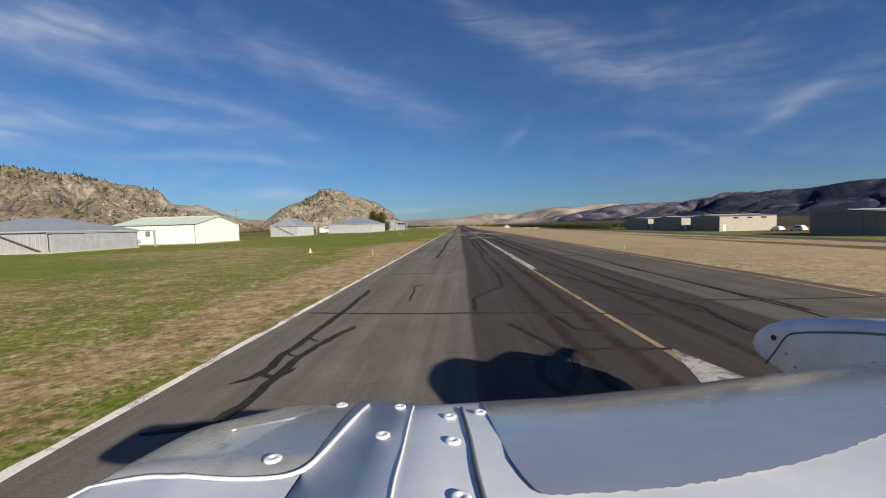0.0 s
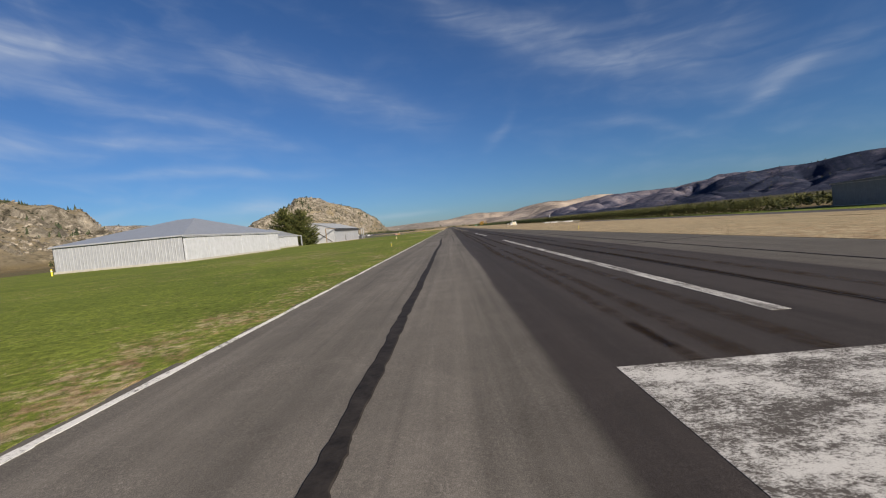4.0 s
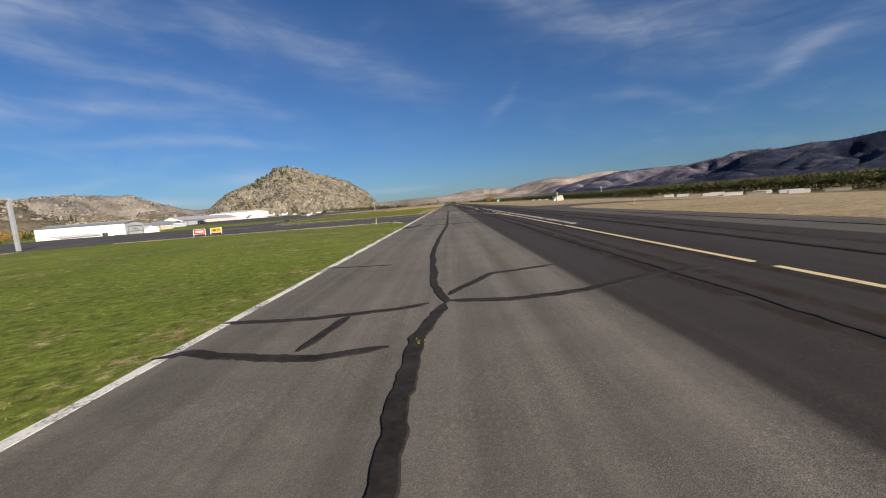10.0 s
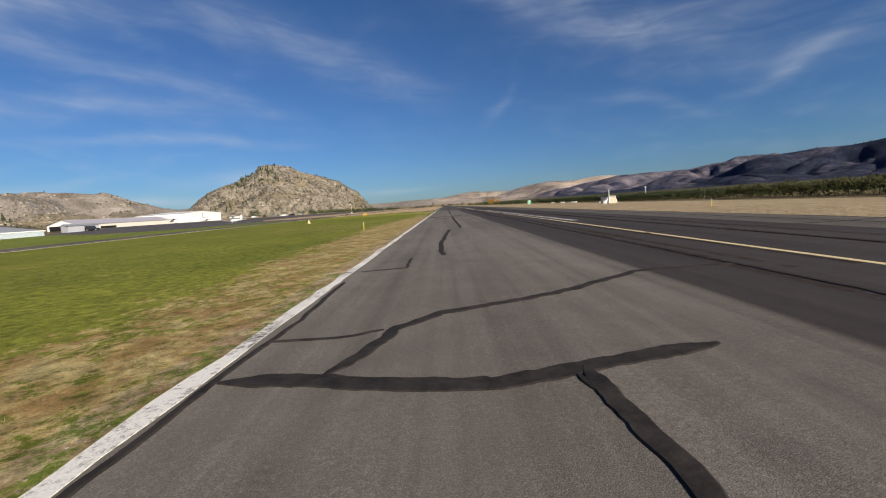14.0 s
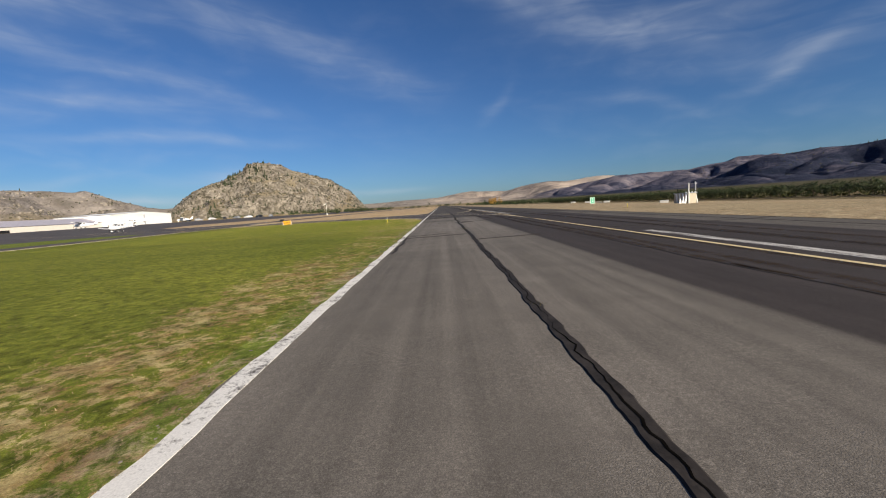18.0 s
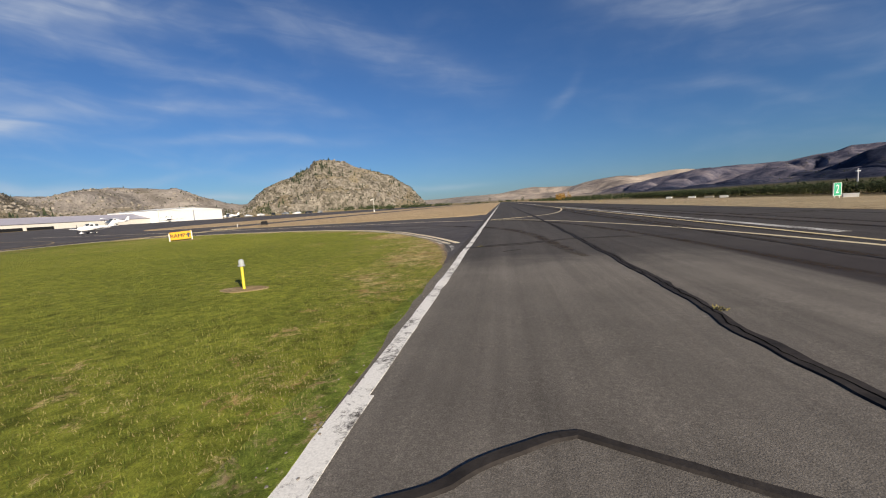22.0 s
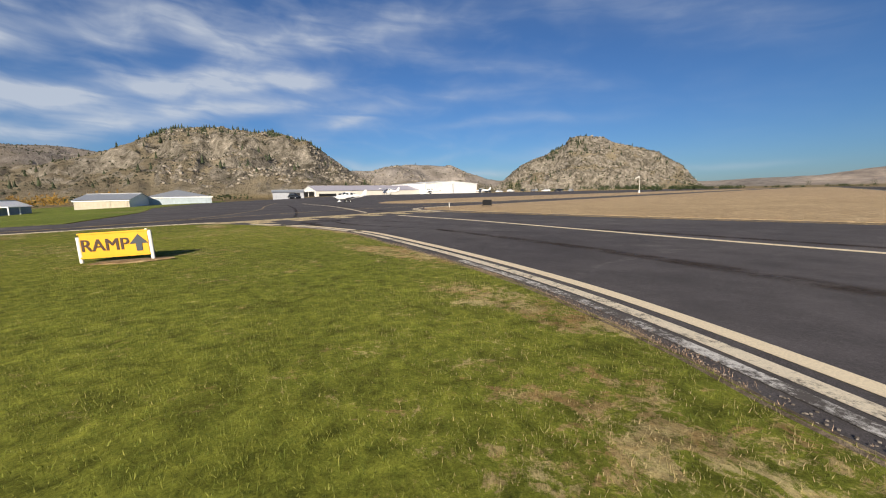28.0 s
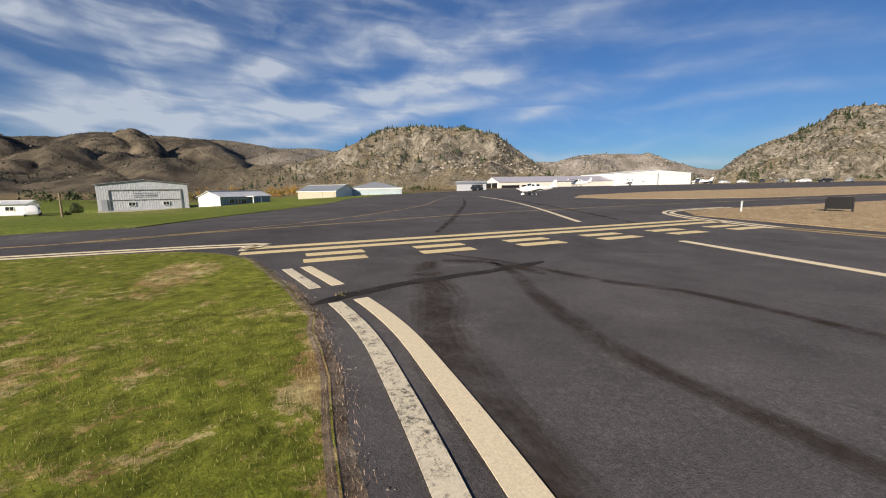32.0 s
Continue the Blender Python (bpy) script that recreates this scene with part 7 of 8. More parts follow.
blades("grass_tufts", xs[keep], ys[keep], np.full(keep.sum(), 0.030), 0.024, 0.0015, BLADES_ISLE, "taller uneven tufts in the island lawn")
n = 110000
xs, ys = -0.1 - rng.uniform(0, 1, n) ** 1.7 * 5, rng.uniform(2, 392, n)
keep = (ys < 279) | (ys > 313)
blades("grass_strip", xs[keep], ys[keep], np.full(keep.sum(), 0.0305), 0.020, 0.0026, BLADES, "grass blades along the runway edge")
edge = [p for p in CORNER if p[0] > -24]
pick = rng.integers(0, len(edge) - 1, 26000)
u = rng.uniform(0, 1, len(pick))
ex = np.array([p[0] for p in edge])
ey = np.array([p[1] for p in edge])
xs, ys = ex[pick] * (1 - u) + ex[pick + 1] * u, ey[pick] * (1 - u) + ey[pick + 1] * u
clump = np.array([noise.noise(Vector((x * 1.3, y * 1.3, 4))) for x, y in zip(xs, ys)]) + 0.35 * ((xs < -15.5) & (xs > -19))
keep = clump > rng.uniform(-0.3, 0.5, len(xs))
xs, ys = xs[keep] + rng.normal(0, 0.06, keep.sum()), ys[keep] + rng.normal(0.01, 0.06, keep.sum())
blades("dead_grass_edge", xs, ys, np.full(len(xs), 0.022), 0.019, 0.0014, leafage("dead_reddish_grass", (0.17, 0.105, 0.070), (0.40, 0.29, 0.20)), "dead reddish grass hanging over the pavement edge")
n = 22000
xs, ys = rng.uniform(-28, -0.6, n), 422.4 + rng.uniform(0, 1, n) ** 1.6 * 40
keep = inside(xs, ys, [(-3, 422.2), (-0.6, 424), (-0.5, 470), (-29, 470), (-29.4, 430), (-27.5, 425.6), (-22, 424.2), (-12, 422.8)])
blades("dry_grass", xs[keep], ys[keep], np.full(keep.sum(), 0.03), 0.032, 0.005, STRAW, "dry straw-coloured grass stalks")
n = 30000
ys = rng.uniform(5, 430, n)
xs = np.interp(ys, [p[1] for p in EAST], [p[0] for p in EAST]) + 0.1 + rng.uniform(0, 1, n) ** 1.6 * 22
keep = (ys < 286.5) | (ys > 304)
xs, ys = xs[keep], ys[keep]
zs = np.array([level(x, y) for x, y in zip(xs, ys)]) + 0.045
blades("dry_grass_east", xs, ys, zs, 0.04, 0.008, STRAW, "dry straw-coloured grass stalks east of the runway")

# ---- high cloud ----


def build_cirrus():
    """A far dome of thin cirrus streaks that run along the valley."""
    r, verts, faces = 4700.0, [], []
    az = [radians(a) for a in range(-150, 79, 4)]
    el = [radians(e) for e in (0.6, 2, 4, 6, 9, 12, 16, 20, 25, 30, 36, 42, 50, 58, 66)]
    for e in el:
        for a in az:
            verts.append((r * math.cos(e) * math.sin(a), 330 + r * math.cos(e) * math.cos(a), r * math.sin(e)))
    k = len(az)
    for i in range(len(el) - 1):
        for j in range(k - 1):
            q = i * k + j
            faces.append((q, q + k, q + k + 1, q + 1))
    me = bpy.data.meshes.new("cirrus")
    me.from_pydata(verts, [], faces)
    m = Mat("thin_cirrus")
    d = m.n.new("ShaderNodeVectorMath")
    d.operation = "NORMALIZE"
    g = m.n.new("ShaderNodeVectorMath")
    g.operation = "SUBTRACT"
    g.inputs[1].default_value = (0, 330, 0)
    m.l.new(m.pos(), g.inputs[0])
    m.l.new(g.outputs[0], d.inputs[0])
    x, y, z = m.split(d.outputs[0])
    bear = m.math("ARCTAN2", x, y)
    el = m.math("MULTIPLY", m.math("ARCSINE", z), 57.2958)
    az = m.math("MULTIPLY", bear, 57.2958)
    sway = m.math("MULTIPLY", m.math("SUBTRACT", m.noise(d.outputs[0], 4, 3, 0.5), 0.5), 2.6)
    el = m.math("ADD", el, sway)

    def field(su, sv, detail, rough, distort, off):
        c = m.n.new("ShaderNodeCombineXYZ")
        m.l.new(m.math("MULTIPLY", az, su), c.inputs[0])
        m.l.new(m.math("MULTIPLY", m.math("ADD", el, m.math("MULTIPLY", az, 0.06)), sv), c.inputs[1])
        c.inputs[2].default_value = off
        return m.noise(c.outputs[0], 1.0, detail, rough, distort)

    total = [m.math("MULTIPLY", el, 0.0)]

    def streak(b0, e0, b1, e1, b2, e2, wide, amount):
        """A feathered band of cloud through three bearings and heights."""
        c = ((e2 - e0) / (b2 - b0) - (e1 - e0) / (b1 - b0)) / (b2 - b1)
        k = (e1 - e0) / (b1 - b0) - c * (b1 - b0)
        u = m.math("SUBTRACT", az, b0)
        mid = m.math("ADD", m.math("MULTIPLY", u, m.math("ADD", m.math("MULTIPLY", u, c), k)), e0)
        v = m.math("DIVIDE", m.math("SUBTRACT", el, mid), wide)
        w = m.math("DIVIDE", m.math("SUBTRACT", az, (b0 + b2) / 2), 0.56 * (b2 - b0))
        far = m.math("ADD", m.math("POWER", v, 2.0), m.math("POWER", m.math("ABSOLUTE", w), 3.0))
        total[0] = m.math("ADD", total[0], m.math("MULTIPLY", m.math("POWER", 2.718, m.math("MULTIPLY", far, -1.0)), amount))

    # ahead and to the north-west
    streak(-58, 20.6, -40, 22.4, -20, 22.0, 1.9, 0.14)
    streak(-54, 18.6, -40, 17.6, -25, 14.4, 1.0, 0.25)
    streak(-24, 23, -12.3, 19.6, -2, 16.2, 2.4, 0.20)
    streak(-54, 12.4, -41, 13.1, -28, 13.5, 1.2, 0.19)
    streak(-45, 9.3, -35, 9.9, -22, 9.4, 0.6, 0.26)
    streak(-31, 5.2, -26.5, 5.5, -20, 4.6, 0.9, 0.42)
    streak(-20, 3.2, -12, 2.6, -4, 2.5, 0.35, 0.24)
    streak(-57, 4.2, -49, 4.0, -43, 4.8, 0.6, 0.42)
    streak(-41, 2.6, -34, 2.5, -27, 2.6, 0.5, 0.40)
    # high veil and hooks in the north-east
    streak(-2, 31, 10, 26.5, 17, 25, 1.8, 0.24)
    streak(12, 24.5, 26, 21, 40, 17, 3.6, 0.18)
    streak(18, 21, 25, 19.2, 33, 16.5, 1.2, 0.16)
    streak(37, 10.6, 41, 12, 44, 13.6, 0.8, 0.13)
    streak(33, 13.6, 40, 13.7, 47, 13.9, 1.3, 0.13)
    streak(23, 12.6, 27.3, 11.7, 32, 9.6, 0.7, 0.16)
    streak(6.5, 11, 8.8, 12.6, 10.5, 14.4, 1.1, 0.12)
    # broken sheets in the west
    streak(-75, 12.3, -65.6, 14.4, -56, 13.0, 1.5, 0.50)
    streak(-80, 9.6, -69, 11.3, -60, 12.2, 1.0, 0.60)
    streak(-66, 7.0, -60, 9.0, -50, 10.6, 1.1, 0.34)
    streak(-71, 16.8, -66.6, 17.8, -62, 17.2, 1.5, 0.50)
    streak(-61, 18.8, -53, 20.3, -46, 21.4, 1.2, 0.30)
    streak(-114, 9.2, -106, 10.7, -98, 12.0, 1.9, 1.0)
    streak(-114, 6.4, -107, 7.9, -99, 9.0, 1.2, 0.85)
    streak(-116, 17.5, -105.7, 16.6, -95, 17.4, 2.4, 0.62)
    streak(-99, 12, -93, 13.9, -89, 16.5, 1.7, 0.70)
    streak(-103, 7.6, -92, 10, -81, 11, 1.5, 0.95)
    streak(-89, 10.8, -76.6, 13.2, -61, 15.1, 1.1, 0.72)
    streak(-98, 6.2, -86, 7.4, -78, 8.8, 1.0, 0.70)
    streak(-92, 15.6, -83.5, 17.2, -75, 17.6, 1.4, 0.50)
    streak(-80, 20.2, -68.7, 19.2, -56, 20.8, 1.6, 0.46)
    streak(-60, 21.0, -50, 21.6, -42, 21.2, 1.2, 0.20)
    streak(-58, 9.0, -53.3, 11, -48, 12.2, 0.9, 0.22)
    streak(-110, 24, -90, 25, -66, 27, 3.0, 0.45)
    fibre = field(0.085, 0.62, 4, 0.5, 0.5, 2.9)
    puff = field(0.16, 0.36, 4, 0.5, 0.4, 8.2)
    west = m.ramp(m.math("ADD", m.math("MULTIPLY", bear, 0.2), 0.5), (0.10, 0.95), (0.24, 0.62), (0.33, 0.30), (0.42, 0.10), (0.52, 0.04), (0.62, 0.16))
    body = m.math("ADD", total[0], m.math("MULTIPLY", west, m.ramp(puff, (0.42, 0.0), (0.75, 0.5))))
    comb = m.math("MULTIPLY", m.ramp(fibre, (0.28, 0.30), (0.52, 0.80), (0.75, 1.2)), m.ramp(puff, (0.30, 0.55), (0.66, 1.1)))
    a = m.math("MINIMUM", m.math("MULTIPLY", body, comb), 0.76)
    em = m.n.new("ShaderNodeEmission")
    em.inputs[0].default_value, em.inputs[1].default_value = (0.80, 0.86, 0.95, 1), 0.46
    tr = m.n.new("ShaderNodeBsdfTransparent")
    mx = m.n.new("ShaderNodeMixShader")
    m.l.new(a, mx.inputs[0])
    m.l.new(tr.outputs[0], mx.inputs[1])
    m.l.new(em.outputs[0], mx.inputs[2])
    m.l.new(mx.outputs[0], m.n["Material Output"].inputs[0])
    me.materials.append(m.m)
    return tagged(new("backdrop_cirrus", me), "thin white cirrus streaks in a blue sky", "cloud", kind="structure")


build_cirrus()

# ---- the aircraft that carries the view, at the start of its landing roll ----
SKIN = Mat("aircraft_white_paint", 0.3, 0.0, 0.5)
SKIN.color(SKIN.mix(SKIN.ramp(SKIN.noise(SKIN.obj(), 9, 6, 0.7), (0.4, 0.0), (0.65, 1.0)), (0.62, 0.65, 0.70), (0.78, 0.80, 0.84)))
SKIN.bump(SKIN.noise(SKIN.obj(), 60, 3), 0.04, 0.002)
SKIN = SKIN.m
POLISHED = Mat("worn_leading_edge", 0.24, 0.55)
POLISHED.color(POLISHED.mix(POLISHED.noise(POLISHED.obj((2, 9, 9)), 10, 7, 0.72), (0.40, 0.42, 0.45), (0.56, 0.57, 0.60)))
POLISHED.rough(POLISHED.ramp(POLISHED.noise(POLISHED.obj((1, 6, 6)), 30, 5, 0.7), (0.35, 0.11), (0.7, 0.22)))
POLISHED.bump(POLISHED.noise(POLISHED.obj(), 45, 4, 0.7), 0.02, 0.002)
POLISHED = POLISHED.m
TIP_LENS = Mat("clear_tip_lens", 0.05)
lens_gloss = TIP_LENS.n.new("ShaderNodeBsdfGlossy")
lens_gloss.inputs["Roughness"].default_value = 0.22
lens_clear = TIP_LENS.n.new("ShaderNodeBsdfTransparent")
lens_clear.inputs[0].default_value = (0.90, 0.90, 0.88, 1)
lens_mix = TIP_LENS.n.new("ShaderNodeMixShader")
lens_mix.inputs[0].default_value = 0.3
TIP_LENS.l.new(lens_clear.outputs[0], lens_mix.inputs[1])
TIP_LENS.l.new(lens_gloss.outputs[0], lens_mix.inputs[2])
lens_haze = TIP_LENS.n.new("ShaderNodeBsdfDiffuse")
lens_haze.inputs[0].default_value = (0.72, 0.73, 0.74, 1)
lens_cloudy = TIP_LENS.n.new("ShaderNodeMixShader")
TIP_LENS.l.new(TIP_LENS.ramp(TIP_LENS.noise(TIP_LENS.obj(), 9, 5, 0.7), (0.35, 0.16), (0.65, 0.34)), lens_cloudy.inputs[0])
TIP_LENS.l.new(lens_mix.outputs[0], lens_cloudy.inputs[1])
TIP_LENS.l.new(lens_haze.outputs[0], lens_cloudy.inputs[2])
TIP_LENS.l.new(lens_cloudy.outputs[0], TIP_LENS.n["Material Output"].inputs[0])
TIP_LENS = TIP_LENS.m
TYRE_RUBBER = painted("aircraft_tyre_rubber", (0.03, 0.03, 0.03), 0.8)
DARK_GLASS = painted("canopy_glass", (0.03, 0.04, 0.05), 0.08, 0, 0.02)
SEAM = painted("dark_seam_filler", (0.16, 0.17, 0.2), 0.6)


def thick(s, chord, t=0.12):
    return 5 * t * chord * (0.2969 * s ** 0.5 - 0.126 * s - 0.3516 * s * s + 0.2843 * s ** 3 - 0.1036 * s ** 4)


CUTS = [0, 0.004, 0.012, 0.03, 0.06, 0.1, 0.16, 0.24, 0.34, 0.5, 0.7, 0.87, 1.0]


def wing_mesh(sections):
    """Lofts aerofoils: span, leading edge, chord, middle height, thickness."""
    s = Shape()
    n = 2 * len(CUTS) - 2
    for x, le, c, z, t in sections:
        for q in CUTS:
            s.v.append((x, le - q * c, z + thick(q, c, t)))
        for q in CUTS[-2:0:-1]:
            s.v.append((x, le - q * c, z - 0.7 * thick(q, c, t)))
    for i in range(len(sections) - 1):
        for j in range(n):
            k = (j + 1) % n
            s.f.append((i * n + j, i * n + k, (i + 1) * n + k, (i + 1) * n + j))
    s.f.append(tuple(range(n))[::-1])
    s.f.append(tuple((len(sections) - 1) * n + j for j in range(n)))
    s.f = [f[::-1] for f in s.f]
    return s


# span, leading edge, chord, middle height, thickness of the outer wing
OUTER = [(-0.212, 0.10, 0.30, -0.146, 0.02), (-0.205, 0.20, 0.50, -0.144, 0.05), (-0.190, 0.265, 0.60, -0.144, 0.075), (-0.165, 0.305, 0.68, -0.142, 0.095), (-0.115, 0.328, 0.75, -0.141, 0.11), (-0.06, 0.330, 0.78, -0.141, 0.12), (0.0, 0.325, 0.80, -0.142, 0.12), (0.1, 0.352, 0.84, -0.1475, 0.12), (0.2, 0.38, 0.87, -0.1495, 0.117), (0.4, 0.435, 0.92, -0.1485, 0.115), (0.74, 0.52, 1.02, -0.150, 0.115)]


def surface(x, y, lift=0.0):
    """A point of the outer wing's upper skin."""
    xs = [o[0] for o in OUTER]
    le, c, z, t = (float(np.interp(x, xs, [o[k] for o in OUTER])) for k in (1, 2, 3, 4))
    return (x, y, z + thick(min(max((le - y) / c, 0), 1), c, t) + lift)


def lead(x):
    return float(np.interp(x, [o[0] for o in OUTER], [o[1] for o in OUTER]))


def camera_plane():
    eye, pitch = (4.173, 0.0, 2.184), -3.41
    t = thing("light_aircraft", "white low-wing light aircraft with polished leading edges, landing", "aircraft", at=pose(*eye, pitch, 1.47, 2.53))
    outer = part("wing", wing_mesh(OUTER[5:]), SKIN, t, "white riveted outer wing panel", smooth=True)

    def shell(xs, front, back):
        """The wing's two skins between two lines across the chord."""
        m, n = Shape(), 14
        for x in xs:
            le, ch, z, th = (float(np.interp(x, [o[0] for o in OUTER], [o[k] for o in OUTER])) for k in (1, 2, 3, 4))
            f, r = min(front(x), le), max(back(x), le - ch)
            cuts = [f + (r - f) * (k / (n - 1)) ** 2 for k in range(n)]
            m.v += [(x, y, z + thick(max(le - y, 0) / ch, ch, th)) for y in cuts] + [(x, y, z - 0.7 * thick(max(le - y, 0) / ch, ch, th)) for y in cuts[::-1]]
        for i in range(len(xs) - 1):
            for j in range(2 * n):
                k = (j + 1) % (2 * n)
                m.f.append((2 * n * i + j, 2 * n * i + 2 * n + j, 2 * n * i + 2 * n + k, 2 * n * i + k))
        return m

    rim = lambda x: float(np.interp(x, [-0.212, -0.144, -0.094, -0.070, -0.061, -0.058, -0.055, -0.052], [0.188, 0.184, 0.169, 0.166, 0.168, 0.178, 0.215, 0.26]))
    span = [float(x) for x in np.linspace(-0.2119, -0.0605, 30)]
    part("tip_fairing", shell(span, rim, lambda x: -1.0), SKIN, t, "white wing-tip fairing behind the lens", smooth=True)
    part("tip_lens", shell(span, lambda x: 1.0, rim), TIP_LENS, t, "clear plastic wing-tip lens", smooth=True)
    way = [(-0.2, 0.186), (-0.144, 0.184), (-0.12, 0.1765), (-0.094, 0.169), (-0.08, 0.1665), (-0.070, 0.166), (-0.064, 0.1675), (-0.0595, 0.173), (-0.0565, 0.19), (-0.0545, 0.215), (-0.0525, 0.25), (-0.0515, 0.275)]
    part("lens_rim", Shape().pipe([surface(*p, 0.0) for p in smooth(way, 5)], 0.0012), SKIN, outer, "raised white rim of the lens", smooth=True)
    inner = part("inner_wing", wing_mesh([(0.606, 0.758, 1.2, -0.186, 0.118), (0.611, 0.772, 1.23, -0.185, 0.134), (0.622, 0.78, 1.26, -0.184, 0.142), (1.6, 0.86, 1.45, -0.22, 0.14), (3.3, 0.95, 1.65, -0.32, 0.14)]), SKIN, t, "white inner wing with a rounded leading edge", smooth=True)
    edge = smooth([(0.735, -0.215), (0.712, -0.185), (0.70, -0.166), (0.685, -0.150), (0.66, -0.141), (0.60, -0.128), (0.54, -0.118), (0.40, -0.102)], 5)
    part("end_lip", Shape().pipe([(0.6062, *p) for p in edge], 0.0018), SEAM, inner, "dark seam of the end plate", smooth=True)
    part("drain_hole", Shape().tube((0.6065, 0.716, -0.162), (0.604, 0.716, -0.162), 0.005, 0.005, 14), BLACK, inner, "small black drain hole")
    for y, z in ((0.69, -0.185), (0.672, -0.203), (0.55, -0.16)):
        part("screw", Shape().tube((0.6065, y, z), (0.6042, y, z), 0.0026, 0.002, 10), POLISHED, inner)
    strip = Shape()
    xs = np.linspace(0.0285, 0.66, 220)
    for i, x in enumerate(xs):
        back = float(np.interp(x, [0.0285, 0.0297, 0.0315, 0.0339, 0.0364, 0.0409, 0.0663, 0.0964, 0.1253, 0.1591, 0.1918, 0.2384, 0.66], [0.245, 0.2044, 0.1806, 0.1668, 0.157, 0.1527, 0.1554, 0.1608, 0.1686, 0.1792, 0.1913, 0.2111, 0.36]))
        back += 0.0010 * noise.noise(Vector((x * 160, 0, 0))) + 0.0012 * noise.noise(Vector((x * 420, 2, 0)))
        for j in range(9):
            strip.v.append(surface(float(x), lead(x) - (lead(x) - back) * (j / 8) ** 2, 0.0006))
        if i:
            a, b = (i - 1) * 9, i * 9
            strip.f += [(a + j, a + j + 1, b + j + 1, b + j) for j in range(8)]
    strip.f = [f[::-1] for f in strip.f]
    part("leading_edge", strip, POLISHED, outer, "bare grey leading edge with a ragged paint line", smooth=True)
    for w, mat, way in ((0.0007, WHITE_TRIM, [(-0.0201, 0.275), (-0.0201, 0.2584), (-0.0194, 0.1954), (-0.0199, 0.1644), (-0.0197, 0.1455), (-0.0198, 0.11)]), (0.0013, SEAM, [(0.0131, 0.268), (0.0131, 0.2534), (0.0145, 0.2096), (0.015, 0.1706), (0.0162, 0.1445), (0.0172, 0.11)])):
        part("seam", Shape().pipe([surface(*p, 0.0) for p in smooth(way, 6)], w), mat, outer, smooth=True)
    head = Shape().lathe([(0.0042, 0), (0.0042, 0.0006), (0.0034, 0.0011), (0.0018, 0.0012), (0.0012, 0.0006), (0.0003, 0.0006)], n=18).mesh("rivet", SKIN, True)
    for x, y in ((-0.0702, 0.2735), (-0.0317, 0.2078), (-0.0793, 0.1835), (-0.029, 0.268), (0.0045, 0.2426), (0.0055, 0.2014), (0.0241, 0.2534), (0.0071, 0.1499)):
        r = part("rivet", head, SKIN, outer)
        r.matrix_local = pose(*surface(x, y, 0.0002))
    c = 4.4
    body = Shape()
    rings = [(2.55, 0.16, -0.18, 0.16), (2.35, 0.40, -0.18, 0.38), (1.6, 0.52, -0.14, 0.48), (0.5, 0.56, -0.05, 0.60), (-0.6, 0.55, 0.0, 0.62), (-1.6, 0.42, -0.02, 0.46), (-3.0, 0.22, 0.06, 0.26), (-4.2, 0.08, 0.14, 0.12)]
    for y, w, z, h in rings:
        body.v += [(c + w * math.cos(a * 0.3927), y, z + h * math.sin(a * 0.3927)) for a in range(16)]
    for i in range(len(rings) - 1):
        body.f += [(16 * i + a, 16 * i + (a + 1) % 16, 16 * i + 16 + (a + 1) % 16, 16 * i + 16 + a) for a in range(16)]
    body.f += [tuple(range(16)), tuple(range(16 * len(rings) - 16, 16 * len(rings)))[::-1]]
    part("fuselage", body, SKIN, t, smooth=True)
    cab = Shape().lathe([(0.5, 0), (0.47, 0.18), (0.36, 0.36), (0.18, 0.46), (0.03, 0.49)], n=20)
    cab.v = [(c + x, 0.1 + 2.2 * y, 0.34 + z) for x, y, z in cab.v]
    part("canopy", cab, DARK_GLASS, t, "dark tinted bubble canopy", smooth=True)
    part("spinner", Shape().tube((c, 2.5, -0.18), (c, 2.85, -0.18), 0.15, 0.03, 16), SKIN, t)
    for a in (20, 200):
        d = Vector((math.cos(radians(a)), 0, math.sin(radians(a))))
        b = Shape().box(-0.06, 0.06, -0.012, 0.012, 0.1, 0.92)
        m = Matrix.Rotation(radians(90 - a), 4, "Y")
        b.v = [tuple(m @ Vector(p) + Vector((c, 2.62, -0.18))) for p in b.v]
        part("propeller_blade", b, BLACK, t, "dark propeller blade", bevel=0.01)
    part("right_wing", wing_mesh([(2 * c - 3.3, 0.95, 1.65, -0.32, 0.13), (2 * c - 0.64, 0.80, 1.26, -0.183, 0.115), (2 * c + 0.1, 0.30, 0.7, -0.14, 0.1)]), SKIN, t, smooth=True)
    tail = Shape()
    for y0, y1, z in ((-3.3, -4.3, 0.2), (-3.95, -4.5, 1.35)):
        tail.v += [(c - 0.05, y0, z), (c, y0 + 0.12, z), (c + 0.05, y0, z), (c, y1, z)]
    tail.f = [(0, 1, 5, 4), (1, 2, 6, 5), (2, 3, 7, 6), (3, 0, 4, 7), (4, 5, 6, 7)]
    part("fin", tail, SKIN, t)
    part("tailplane", wing_mesh([(c - 1.4, -3.7, 0.55, 0.14, 0.09), (c, -3.4, 0.85, 0.14, 0.09), (c + 1.4, -3.7, 0.55, 0.14, 0.09)]), SKIN, t, smooth=True)
    flat = t.matrix_world.inverted()
